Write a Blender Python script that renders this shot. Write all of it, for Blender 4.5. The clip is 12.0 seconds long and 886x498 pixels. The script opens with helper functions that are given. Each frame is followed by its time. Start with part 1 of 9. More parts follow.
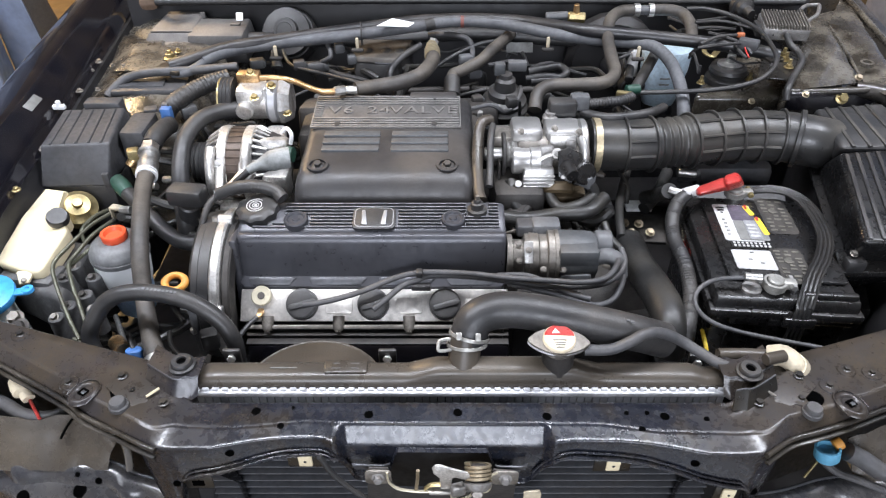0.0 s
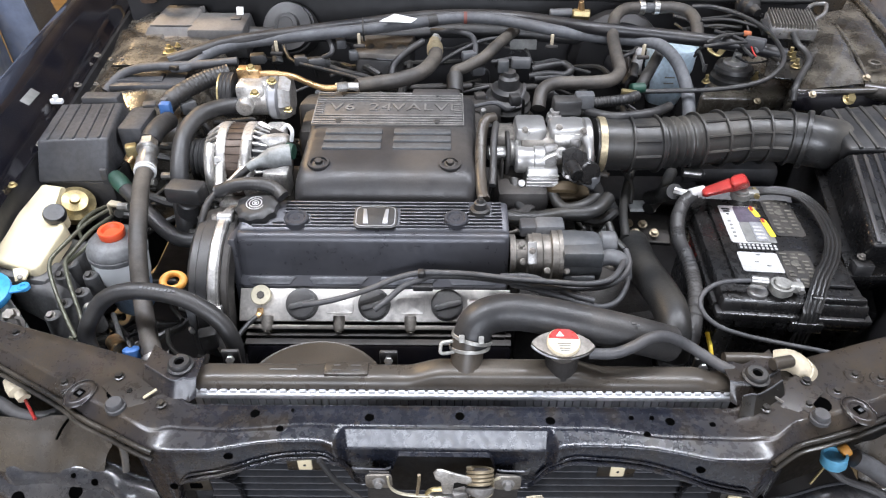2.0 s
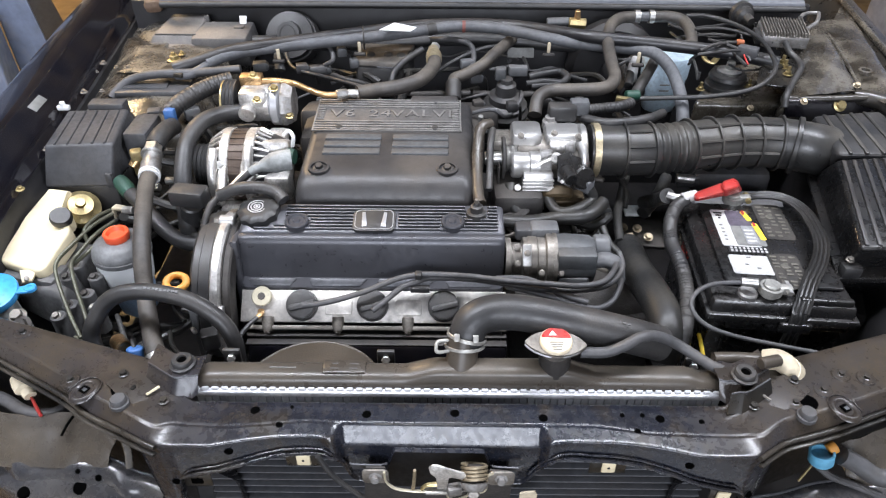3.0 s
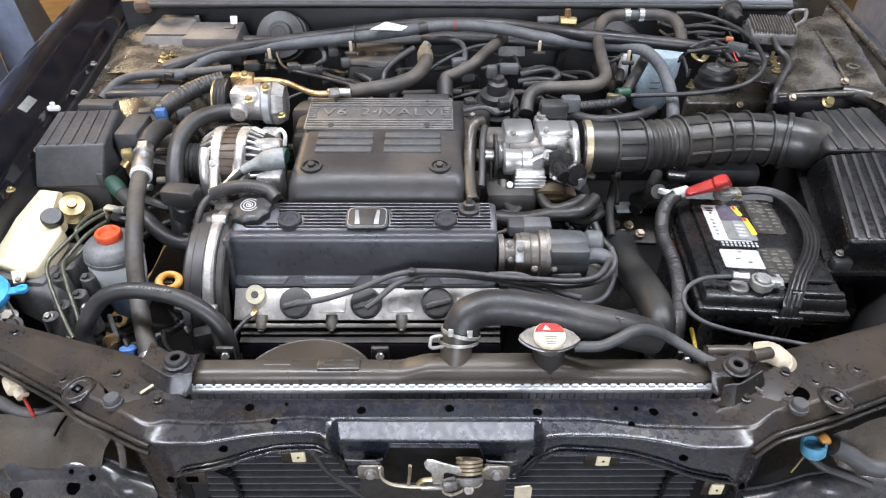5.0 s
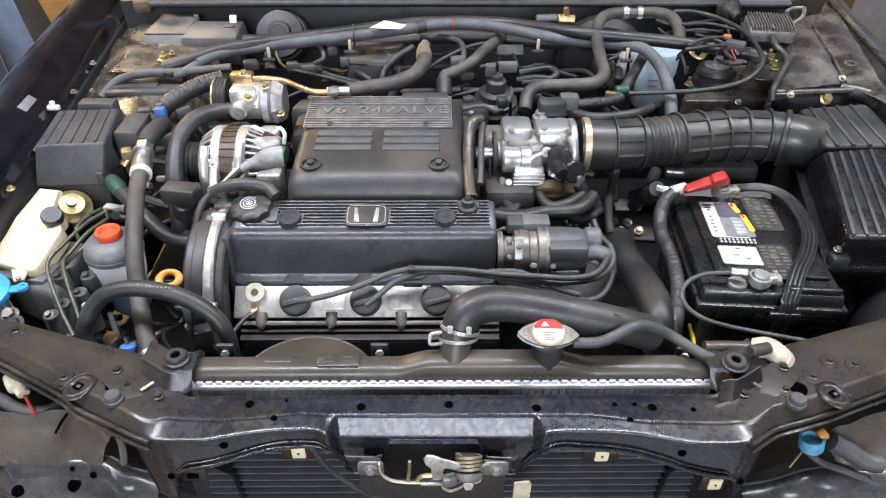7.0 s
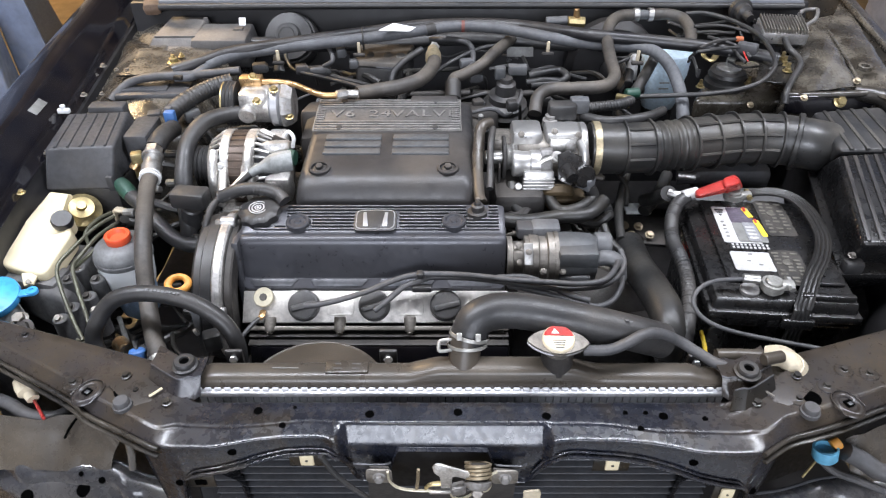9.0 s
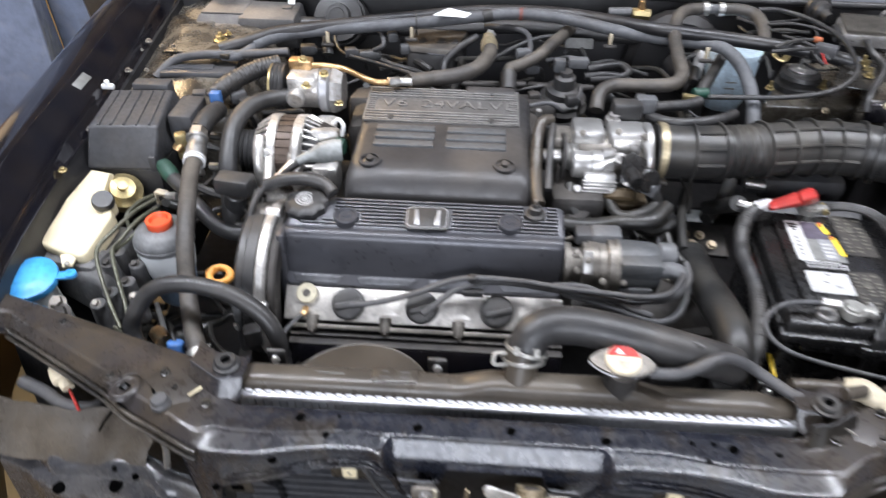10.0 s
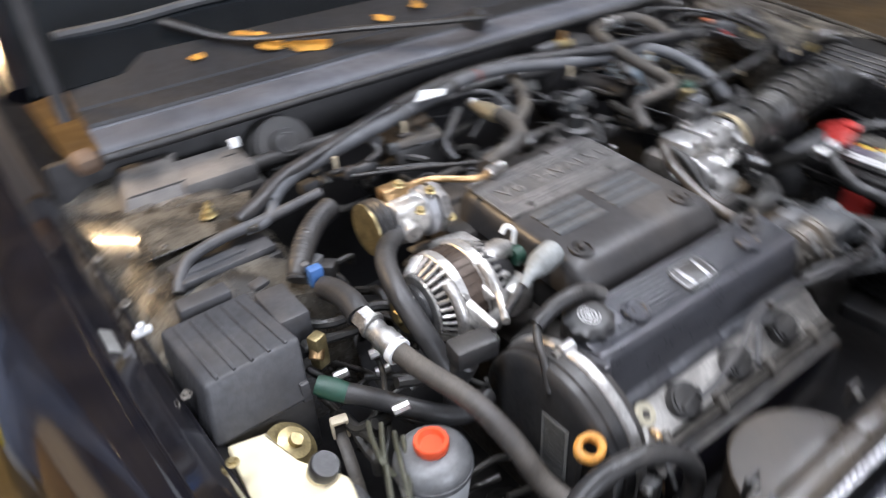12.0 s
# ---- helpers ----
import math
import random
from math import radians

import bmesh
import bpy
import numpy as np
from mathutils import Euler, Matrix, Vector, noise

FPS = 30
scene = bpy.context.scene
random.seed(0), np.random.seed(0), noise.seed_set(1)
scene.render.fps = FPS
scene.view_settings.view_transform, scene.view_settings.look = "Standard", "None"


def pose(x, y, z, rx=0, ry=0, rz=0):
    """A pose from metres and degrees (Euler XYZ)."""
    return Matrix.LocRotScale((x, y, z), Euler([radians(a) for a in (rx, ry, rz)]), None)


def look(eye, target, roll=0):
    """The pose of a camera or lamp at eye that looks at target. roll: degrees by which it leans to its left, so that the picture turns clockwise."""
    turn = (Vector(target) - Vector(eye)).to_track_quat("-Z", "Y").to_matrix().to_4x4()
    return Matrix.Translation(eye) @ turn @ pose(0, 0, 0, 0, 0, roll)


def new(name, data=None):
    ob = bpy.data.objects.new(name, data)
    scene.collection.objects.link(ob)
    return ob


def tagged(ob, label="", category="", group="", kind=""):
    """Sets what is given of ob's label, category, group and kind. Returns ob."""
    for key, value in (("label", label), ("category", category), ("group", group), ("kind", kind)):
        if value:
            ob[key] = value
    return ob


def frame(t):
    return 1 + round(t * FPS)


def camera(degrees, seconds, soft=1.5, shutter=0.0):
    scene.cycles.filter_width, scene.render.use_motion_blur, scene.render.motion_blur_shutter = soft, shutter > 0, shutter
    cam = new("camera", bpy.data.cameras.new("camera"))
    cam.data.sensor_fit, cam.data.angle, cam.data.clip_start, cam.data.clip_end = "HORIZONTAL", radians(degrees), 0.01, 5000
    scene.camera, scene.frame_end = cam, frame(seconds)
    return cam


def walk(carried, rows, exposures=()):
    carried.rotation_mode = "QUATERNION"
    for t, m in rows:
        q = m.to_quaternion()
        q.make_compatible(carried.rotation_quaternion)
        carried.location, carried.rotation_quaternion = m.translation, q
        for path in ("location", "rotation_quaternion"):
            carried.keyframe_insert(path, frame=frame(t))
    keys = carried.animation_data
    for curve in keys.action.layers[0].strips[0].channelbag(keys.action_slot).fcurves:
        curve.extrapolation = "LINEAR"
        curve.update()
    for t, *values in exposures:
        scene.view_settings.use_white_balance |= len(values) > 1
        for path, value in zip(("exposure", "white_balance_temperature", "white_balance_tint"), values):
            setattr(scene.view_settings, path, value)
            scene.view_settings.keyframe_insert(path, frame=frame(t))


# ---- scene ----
cam = camera(65.5, 12.0, soft=1.2, shutter=0.9)
METRES, EYE, TILT, LEAN, TURN = 1.1, 1.40, -38.0, 0.0, 0.0
ROWS = [
    (0.0, 0.0, 0.0, 0.0, 0.0, 0.0, -0.0),
    (0.5, 0.0001, -0.0, 0.003, 0.24, 0.06, 0.01),
    (1.0, -0.0007, 0.0032, 0.0013, 0.18, -0.06, -0.13),
    (1.5, -0.0036, 0.0101, 0.0032, 0.04, -0.36, -0.33),
    (2.0, -0.0049, 0.0129, 0.0059, -0.1, -0.36, -0.43),
    (2.5, -0.0022, 0.0087, 0.0052, -0.04, -0.54, -0.62),
    (3.0, 0.003, -0.0082, -0.0024, 0.11, 0.35, -0.51),
    (5.0, 0.0018, -0.0103, -0.0096, -0.53, 0.52, -0.02),
    (5.5, 0.0001, -0.0095, -0.0097, -0.69, 0.4, 0.29),
    (6.0, -0.0009, -0.0124, -0.0066, -0.58, 0.85, 0.11),
    (6.5, 0.0014, -0.0152, -0.0098, -0.57, 1.15, 0.15),
    (7.0, 0.0028, -0.0133, -0.0129, -0.54, 0.49, 0.14),
    (9.0, 0.002, -0.0079, -0.0045, 0.17, 0.42, 0.01),
    (9.5, 0.0129, -0.0004, 0.0018, 1.09, 0.05, -0.6),
    (10.0, -0.0378, 0.0417, 0.0192, 2.25, -1.0, -2.89),
    (10.2, -0.0799, 0.0615, 0.0312, 0.99, -0.06, -1.36),
    (10.5, -0.2186, 0.0543, 0.0339, -3.74, 2.18, 2.84),
    (10.7, -0.2982, 0.0388, 0.0449, -4.28, 2.12, 5.37),
    (11.0, -0.3928, 0.1064, 0.0433, -5.33, 5.46, 6.07),
    (11.2, -0.4542, 0.1809, 0.0724, -8.06, 3.43, 9.87),
    (11.5, -0.5501, 0.2737, 0.1408, -14.39, 2.19, 16.61),
    (11.7, -0.6154, 0.3112, 0.1709, -18.14, 2.12, 16.36),
    (12.0, -0.7327, 0.3477, 0.2046, -28.51, -0.72, 23.96),
]
walk(cam, [(t, pose(0, 0, EYE, TILT, LEAN, TURN) @ pose(METRES * x, METRES * y, METRES * z, 90 + pitch, roll, yaw)) for t, x, y, z, yaw, pitch, roll in ROWS], exposures=((0.0, 0.44, 6520, 12), (9.5, 0.44, 6520, 12), (10.5, 0.42, 6600, 12), (10.8, 0.36, 6640, 12), (11.0, 0.22, 6680, 13), (11.2, 0.14, 6700, 13), (11.5, 0.12, 6700, 13), (12.0, 0.32, 6450, 13)))
scene.view_settings.exposure = 0.44

# ---- light: strip lamps under the workshop ceiling, daylight from the open front door ----
world = bpy.data.worlds.new("workshop_air")
scene.world = world
world.use_nodes = True
world.node_tree.nodes["Background"].inputs[0].default_value = (0.55, 0.6, 0.7, 1)
world.node_tree.nodes["Background"].inputs[1].default_value = 0.04


def area(name, x, y, z, tx, ty, tz, sx, sy, watts, colour):
    lamp = bpy.data.lights.new(name, "AREA")
    lamp.shape, lamp.size, lamp.size_y, lamp.energy, lamp.color = "RECTANGLE", sx, sy, watts, colour
    ob = new(name, lamp)
    ob.matrix_world = look((x, y, z), (tx, ty, tz))
    return ob


area("door_daylight", 0.0, -4.6, 2.72, 0.0, 1.0, 0.8, 3.4, 1.7, 215, (0.82, 0.885, 1.0))
area("ceiling_strip_light", -1.3, 0.7, 3.6, -0.9, 0.8, 0.0, 0.3, 2.4, 110, (0.85, 0.905, 1.0))
area("ceiling_strip_light", 1.5, 1.05, 3.6, 1.1, 1.15, 0.0, 0.3, 2.4, 104, (0.85, 0.905, 1.0))
area("warm_workshop_lamp", -3.4, 4.3, 3.7, -3.2, 4.1, 0.0, 0.3, 2.4, 340, (1.0, 0.71, 0.39))


# ---- materials ----
def material(name, colour, rough=0.5, metal=0.0, var=0.25, scale=25.0, bump=0.15, grain=350.0, dust=0.0,
             dust_colour=(0.15, 0.125, 0.1), coat=0.0, trans=0.0, wear=0.0, wear_colour=(0.3, 0.3, 0.3), rvar=0.15, spread=None, stain=0.0):
    m = bpy.data.materials.new(name)
    m.use_nodes = True
    n, l = m.node_tree.nodes, m.node_tree.links
    b = n["Principled BSDF"]
    co = n.new("ShaderNodeTexCoord")

    def noise_node(s, d=4.0):
        t = n.new("ShaderNodeTexNoise")
        t.inputs["Scale"].default_value, t.inputs["Detail"].default_value = s, d
        l.new(co.outputs["Object"], t.inputs["Vector"])
        return t.outputs["Fac"]

    def ramp(v, lo, hi, a=0.0, z=1.0):
        r = n.new("ShaderNodeMapRange")
        r.inputs["From Min"].default_value, r.inputs["From Max"].default_value = lo, hi
        r.inputs["To Min"].default_value, r.inputs["To Max"].default_value = a, z
        l.new(v, r.inputs["Value"])
        return r.outputs["Result"]

    def mix(f, a, z):
        x = n.new("ShaderNodeMix")
        x.data_type = "RGBA"
        l.new(f, x.inputs["Factor"])
        for sock, v in ((x.inputs["A"], a), (x.inputs["B"], z)):
            if isinstance(v, tuple):
                sock.default_value = (*v, 1)
            else:
                l.new(v, sock)
        return x.outputs["Result"]

    def times(a, z):
        x = n.new("ShaderNodeMath")
        x.operation = "MULTIPLY"
        for sock, v in ((x.inputs[0], a), (x.inputs[1], z)):
            if isinstance(v, float):
                sock.default_value = v
            else:
                l.new(v, sock)
        return x.outputs[0]

    coarse, fine = noise_node(scale), noise_node(grain, 3.0)
    low = tuple(v * (1 - var) for v in colour)
    high = tuple(min(1.0, v * (1 + var)) for v in colour)
    out = mix(ramp(coarse, 0.3, 0.7), low, high)
    patch = noise_node(scale * 5.0, 7.0)
    if var > 0.12:
        out = mix(times(ramp(patch, 0.42, 0.68), 0.42), out, tuple(v * 0.5 for v in colour))
    blend = n.new("ShaderNodeMath")
    blend.operation = "MULTIPLY_ADD"
    l.new(patch, blend.inputs[0])
    blend.inputs[1].default_value = 0.7
    l.new(times(coarse, 0.3), blend.inputs[2])
    rough_out = ramp(blend.outputs[0], 0.35, 0.65, max(0.02, rough - rvar * 0.6), min(1.0, rough + rvar * 0.8))
    if wear:
        spots = times(ramp(noise_node(scale * 3.1, 6.0), 0.62 - wear * 0.2, 0.72), wear)
        out = mix(spots, out, wear_colour)
    if dust:
        geo = n.new("ShaderNodeNewGeometry")
        sep = n.new("ShaderNodeSeparateXYZ")
        l.new(geo.outputs["Normal"], sep.inputs[0])
        film = times(ramp(noise_node(scale * 0.6, 9.0), 0.38, 0.66, 0.45 if spread else 0.12, 1.0), ramp(sep.outputs["Z"], -0.3, 0.9, 0.12, 1.0))
        specks = ramp(noise_node(grain * 1.3, 3.0), 0.32, 0.68, 0.55, 1.1)
        film = times(times(film, specks), float(dust))
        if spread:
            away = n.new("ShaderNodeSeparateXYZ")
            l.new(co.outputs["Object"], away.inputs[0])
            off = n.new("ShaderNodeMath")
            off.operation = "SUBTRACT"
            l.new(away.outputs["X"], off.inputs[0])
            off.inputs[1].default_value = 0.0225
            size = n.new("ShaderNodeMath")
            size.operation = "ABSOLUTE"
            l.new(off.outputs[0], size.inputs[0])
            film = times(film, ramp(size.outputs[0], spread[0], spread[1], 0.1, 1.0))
        out = mix(film, out, dust_colour)
        if stain:
            blot = times(ramp(noise_node(scale * 0.7, 8.0), 0.52, 0.64), stain)
            out = mix(blot, out, (0.028, 0.022, 0.016))
        soften = n.new("ShaderNodeMix")
        l.new(film, soften.inputs["Factor"])
        l.new(rough_out, soften.inputs["A"])
        soften.inputs["B"].default_value = 0.42 if coat else 0.85
        rough_out = soften.outputs["Result"]
        if metal:
            l.new(ramp(film, 0.0, 0.8, metal, 0.1), b.inputs["Metallic"])
    l.new(out, b.inputs["Base Color"])
    l.new(rough_out, b.inputs["Roughness"])
    if not (dust and metal):
        b.inputs["Metallic"].default_value = metal
    b.inputs["Coat Weight"].default_value, b.inputs["Coat Roughness"].default_value = coat, 0.08
    if spread and coat:
        l.new(ramp(film, 0.05, 0.5, coat, coat * 0.45), b.inputs["Coat Weight"])
        l.new(ramp(film, 0.05, 0.5, 0.5, 0.32), b.inputs["Specular IOR Level"])
    b.inputs["Transmission Weight"].default_value = trans
    if bump:
        k = n.new("ShaderNodeBump")
        k.inputs["Strength"].default_value, k.inputs["Distance"].default_value = bump, 0.0012
        l.new(fine, k.inputs["Height"])
        l.new(k.outputs["Normal"], b.inputs["Normal"])
    return m


PLASTIC = material("black_plastic", (0.023, 0.023, 0.024), 0.36, dust=0.3, dust_colour=(0.16, 0.14, 0.118))
COVER = material("dusty_cover_plastic", (0.03, 0.029, 0.03), 0.38, dust=0.34, scale=14)
FUSE = material("charcoal_plastic", (0.046, 0.047, 0.051), 0.46, dust=0.3)
RADTANK = material("aged_tank_plastic", (0.05, 0.042, 0.034), 0.26, dust=0.42, scale=9, bump=0.05, dust_colour=(0.16, 0.128, 0.092))
SHROUD = material("brown_shroud_plastic", (0.03, 0.024, 0.018), 0.3, dust=0.35, scale=12, dust_colour=(0.115, 0.088, 0.058))
RUBBER = material("black_rubber", (0.022, 0.022, 0.023), 0.4, dust=0.28, bump=0.25, dust_colour=(0.16, 0.14, 0.118))
# darker copy of black_rubber: the bay's depth of shadow put into the colour
RUBBER_DARK = material("shaded_black_rubber", (0.018, 0.018, 0.018), 0.38, dust=0.24, bump=0.25, dust_colour=(0.13, 0.11, 0.08))
RUBBER_GREY = material("aged_grey_rubber", (0.062, 0.062, 0.065), 0.5, dust=0.25, bump=0.25)
DUCT = material("duct_rubber", (0.022, 0.022, 0.022), 0.32, dust=0.38, scale=18, dust_colour=(0.20, 0.175, 0.14))
# thin dust film; its brown also stands in for the floor mirrored in the wing
PAINT = material("black_body_paint", (0.006, 0.006, 0.009), 0.1, var=0.2, dust=0.10, coat=0.9, bump=0.0, rvar=0.06, dust_colour=(0.10, 0.072, 0.045))
PAINT_DUSTY = material("dusty_black_body_paint", (0.009, 0.0085, 0.008), 0.3, dust=0.6, scale=22, coat=0.25, bump=0.1, dust_colour=(0.1, 0.083, 0.062))
VALVE = material("satin_valve_cover_paint", (0.056, 0.057, 0.065), 0.33, metal=0.35, var=0.1, dust=0.12, bump=0.06)
ALU = material("cast_aluminium", (0.68, 0.66, 0.63), 0.36, metal=0.85, var=0.2, scale=60, dust=0.14, bump=0.25, wear=0.45, wear_colour=(0.2, 0.175, 0.15))
ALU_DULL = material("stained_aluminium", (0.34, 0.33, 0.32), 0.46, metal=0.8, var=0.3, scale=40, dust=0.4, bump=0.4, wear=0.5, wear_colour=(0.14, 0.11, 0.08))
FINS = material("radiator_aluminium", (0.7, 0.7, 0.72), 0.4, metal=0.6, dust=0.1)
STEEL = material("zinc_plated_steel", (0.55, 0.54, 0.52), 0.35, metal=0.95, scale=80, dust=0.15, wear=0.4, wear_colour=(0.2, 0.15, 0.1))
GOLD = material("yellow_zinc_steel", (0.5, 0.4, 0.2), 0.35, metal=0.9, scale=70, dust=0.2, wear=0.4, wear_colour=(0.3, 0.2, 0.1))
CRIMP = material("pale_gold_crimp", (0.55, 0.46, 0.3), 0.4, metal=0.75, scale=70, dust=0.15, wear=0.4, wear_colour=(0.25, 0.2, 0.12))
COPPER = material("brass_pipe", (0.62, 0.4, 0.2), 0.33, metal=0.9, scale=60, wear=0.4, wear_colour=(0.25, 0.16, 0.08))
CREAM = material("cream_tank_plastic", (0.74, 0.64, 0.43), 0.42, var=0.1, dust=0.08, bump=0.05)
CREAM_PALE = material("pale_tank_plastic", (0.6, 0.62, 0.6), 0.35, var=0.15, dust=0.2, bump=0.05)
FLUID_BLUE = material("frosted_blue_plastic", (0.28, 0.40, 0.57), 0.3, var=0.2, dust=0.12, bump=0.05)
FLUID_PALE = material("frosted_pale_plastic", (0.52, 0.64, 0.73), 0.32, var=0.15, dust=0.15, bump=0.05)
GREY_CAP = material("grey_cap_plastic", (0.07, 0.075, 0.08), 0.45, dust=0.3)
RED = material("red_plastic", (0.46, 0.035, 0.03), 0.3, var=0.2, dust=0.2, bump=0.05)
RED_CAP = material("orange_red_plastic", (0.75, 0.09, 0.03), 0.4, var=0.12, bump=0.05)
BLUE = material("blue_plastic", (0.06, 0.36, 0.75), 0.38, var=0.15, bump=0.05)
BLUE_DARK = material("blue_connector_plastic", (0.05, 0.16, 0.42), 0.45, var=0.2, dust=0.2)
SKY = material("pale_blue_connector_plastic", (0.12, 0.40, 0.60), 0.42, var=0.2, dust=0.2)
GREEN = material("green_plastic", (0.009, 0.055, 0.036), 0.45, var=0.2, dust=0.15)
ORANGE = material("orange_plastic", (0.72, 0.32, 0.06), 0.42, var=0.15, dust=0.12, bump=0.05)
WHITE = material("white_label", (0.78, 0.78, 0.77), 0.45, var=0.08, bump=0.03, dust=0.06)
YELLOW = material("yellow_label", (0.8, 0.55, 0.05), 0.45, var=0.1, bump=0.03)
GREY_LABEL = material("grey_label", (0.2, 0.2, 0.19), 0.5, var=0.2, bump=0.03, dust=0.2)
INK = material("black_ink", (0.015, 0.015, 0.015), 0.5, bump=0.0)
SILVER = material("satin_silver_trim", (0.36, 0.36, 0.37), 0.42, metal=0.6, var=0.1, bump=0.03)
BLOCK = material("greasy_cast_iron", (0.03, 0.028, 0.027), 0.55, metal=0.2, dust=0.35, scale=18, bump=0.5)
DARK = material("dark_bay_steel", (0.013, 0.013, 0.015), 0.45, dust=0.35, scale=8, dust_colour=(0.06, 0.048, 0.035))
CONNECT = material("grey_connector_plastic", (0.1, 0.103, 0.108), 0.45, dust=0.25)
LIFT = material("blue_grey_lift_paint", (0.145, 0.17, 0.235), 0.4, dust=0.1, scale=5, wear=0.25, wear_colour=(0.25, 0.24, 0.24))
LIFT_YELLOW = material("yellow_lift_paint", (0.85, 0.62, 0.02), 0.4, dust=0.1, scale=6, wear=0.25, wear_colour=(0.2, 0.17, 0.1))
CONCRETE = material("stained_workshop_floor", (0.096, 0.060, 0.019), 0.45, var=0.6, scale=2.2, grain=60, bump=0.6, wear=0.6, wear_colour=(0.06, 0.038, 0.018))
FRONT_BOUNCE = material("front_bounce_concrete", (0.46, 0.46, 0.45), 0.7, var=0.2, scale=2.0, grain=60, bump=0.4)
HOLE = material("open_hole", (0.0015, 0.0015, 0.0015), 0.9, bump=0.0)
HOLE.node_tree.nodes["Principled BSDF"].inputs["Specular IOR Level"].default_value = 0.0
CEILING = material("bounce_ceiling_paint", (0.24, 0.24, 0.25), 0.8, var=0.2, scale=1.2, grain=80)
COND_TUBE = material("dull_condenser_aluminium", (0.105, 0.11, 0.122), 0.5, metal=0.4, dust=0.3)
CORE_GREY = material("radiator_core_aluminium", (0.5, 0.51, 0.55), 0.5, metal=0.5, dust=0.2)
WALLPAINT = material("bounce_wall_paint", (0.52, 0.52, 0.53), 0.7, var=0.1, scale=1.5, grain=80)
GLASS = material("tinted_windscreen_glass", (0.01, 0.012, 0.014), 0.04, var=0.1, bump=0.0, coat=0.5, rvar=0.0)
LEAF = material("dry_orange_leaf", (0.75, 0.36, 0.06), 0.6, var=0.3)
TAPE = material("grey_cloth_tape", (0.095, 0.098, 0.105), 0.55, dust=0.2, bump=0.3)
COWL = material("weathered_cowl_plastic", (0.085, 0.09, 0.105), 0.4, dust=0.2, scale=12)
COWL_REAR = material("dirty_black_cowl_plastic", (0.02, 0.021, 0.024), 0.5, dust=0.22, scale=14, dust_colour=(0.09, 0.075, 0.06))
SHELF = material("brown_dusty_wing_steel", (0.02, 0.018, 0.016), 0.2, dust=0.62, scale=26, coat=0.9, bump=0.14, dust_colour=(0.25, 0.217, 0.167), stain=0.85)
BATT = material("glossy_battery_plastic", (0.008, 0.008, 0.0085), 0.26, dust=0.09, scale=20)
FUSE_DUSTY = material("dusty_charcoal_plastic", (0.05, 0.05, 0.052), 0.5, dust=0.8, scale=20, dust_colour=(0.24, 0.215, 0.19))
PAINT_MID = material("lightly_dusty_black_paint", (0.006, 0.006, 0.008), 0.2, dust=0.16, scale=24, coat=0.4, bump=0.05, dust_colour=(0.12, 0.1, 0.08))
PALE_ZINC = material("pale_yellow_zinc", (0.66, 0.6, 0.45), 0.35, metal=0.5, dust=0.1)
AGED_WHITE = material("aged_white_plastic", (0.58, 0.5, 0.36), 0.5, dust=0.3)
RIB = material("worn_rib_metal", (0.105, 0.107, 0.115), 0.38, metal=0.6, dust=0.1)
ALU_CAST = material("fine_cast_aluminium", (0.5, 0.49, 0.475), 0.36, metal=0.85, var=0.08, scale=45, dust=0.1, bump=0.1, wear=0.12, wear_colour=(0.26, 0.23, 0.2))
ALU_BROWN = material("oily_aluminium", (0.24, 0.22, 0.195), 0.42, metal=0.75, var=0.35, scale=50, dust=0.35, bump=0.3)

HEAD_ALU = material("polished_cast_aluminium", (0.6, 0.57, 0.53), 0.36, metal=0.75, var=0.3, scale=28, dust=0.12, bump=0.08, wear=0.35, wear_colour=(0.22, 0.19, 0.16))
CLAMP = material("phosphated_clamp_steel", (0.4, 0.39, 0.36), 0.42, metal=0.6, scale=60, dust=0.1)
AGED_CREAM = material("aged_printed_disc", (0.72, 0.62, 0.45), 0.45, var=0.12, scale=120, dust=0.05, bump=0.05)
BOTTLE = material("frosted_bottle_plastic", (0.76, 0.78, 0.78), 0.35, var=0.08, dust=0.06, bump=0.04)
SMOKE = material("smoky_grey_plastic", (0.19, 0.19, 0.195), 0.4, dust=0.35, scale=40, dust_colour=(0.2, 0.18, 0.15))
SMOKE_PALE = material("pale_smoky_plastic", (0.15, 0.152, 0.155), 0.4, dust=0.3, scale=40, dust_colour=(0.22, 0.2, 0.17))
MODULATOR = material("dirty_grey_casting", (0.14, 0.14, 0.142), 0.5, metal=0.35, dust=0.35, scale=30, bump=0.4)
SATIN = material("satin_black_paint", (0.016, 0.016, 0.018), 0.34, dust=0.3, scale=30, dust_colour=(0.14, 0.12, 0.1))
RED_TAPE = material("faded_red_tape", (0.2, 0.06, 0.045), 0.5)
LABEL_WHITE = material("smudged_white_label", (0.56, 0.55, 0.54), 0.4, var=0.15, scale=45, dust=0.15, bump=0.04)
LABEL_PURPLE = material("dark_violet_label_print", (0.10, 0.085, 0.11), 0.4, var=0.3, scale=60)
LABEL_SILVER = material("silver_label_print", (0.36, 0.36, 0.37), 0.35, metal=0.4, var=0.2, scale=60)
WARN_PRINT = material("worn_grey_print", (0.13, 0.12, 0.10), 0.5, var=0.4, scale=80)
LABEL_DARK = material("dark_printed_panel", (0.03, 0.028, 0.026), 0.4, var=0.3, scale=60, dust=0.3)
HOSE_DUSTY = material("dusty_brown_hose", (0.045, 0.04, 0.036), 0.5, dust=0.55, scale=30, bump=0.25, dust_colour=(0.19, 0.16, 0.125))
ORANGE_DULL = material("faded_orange_plastic", (0.5, 0.14, 0.05), 0.5, var=0.2, dust=0.2)
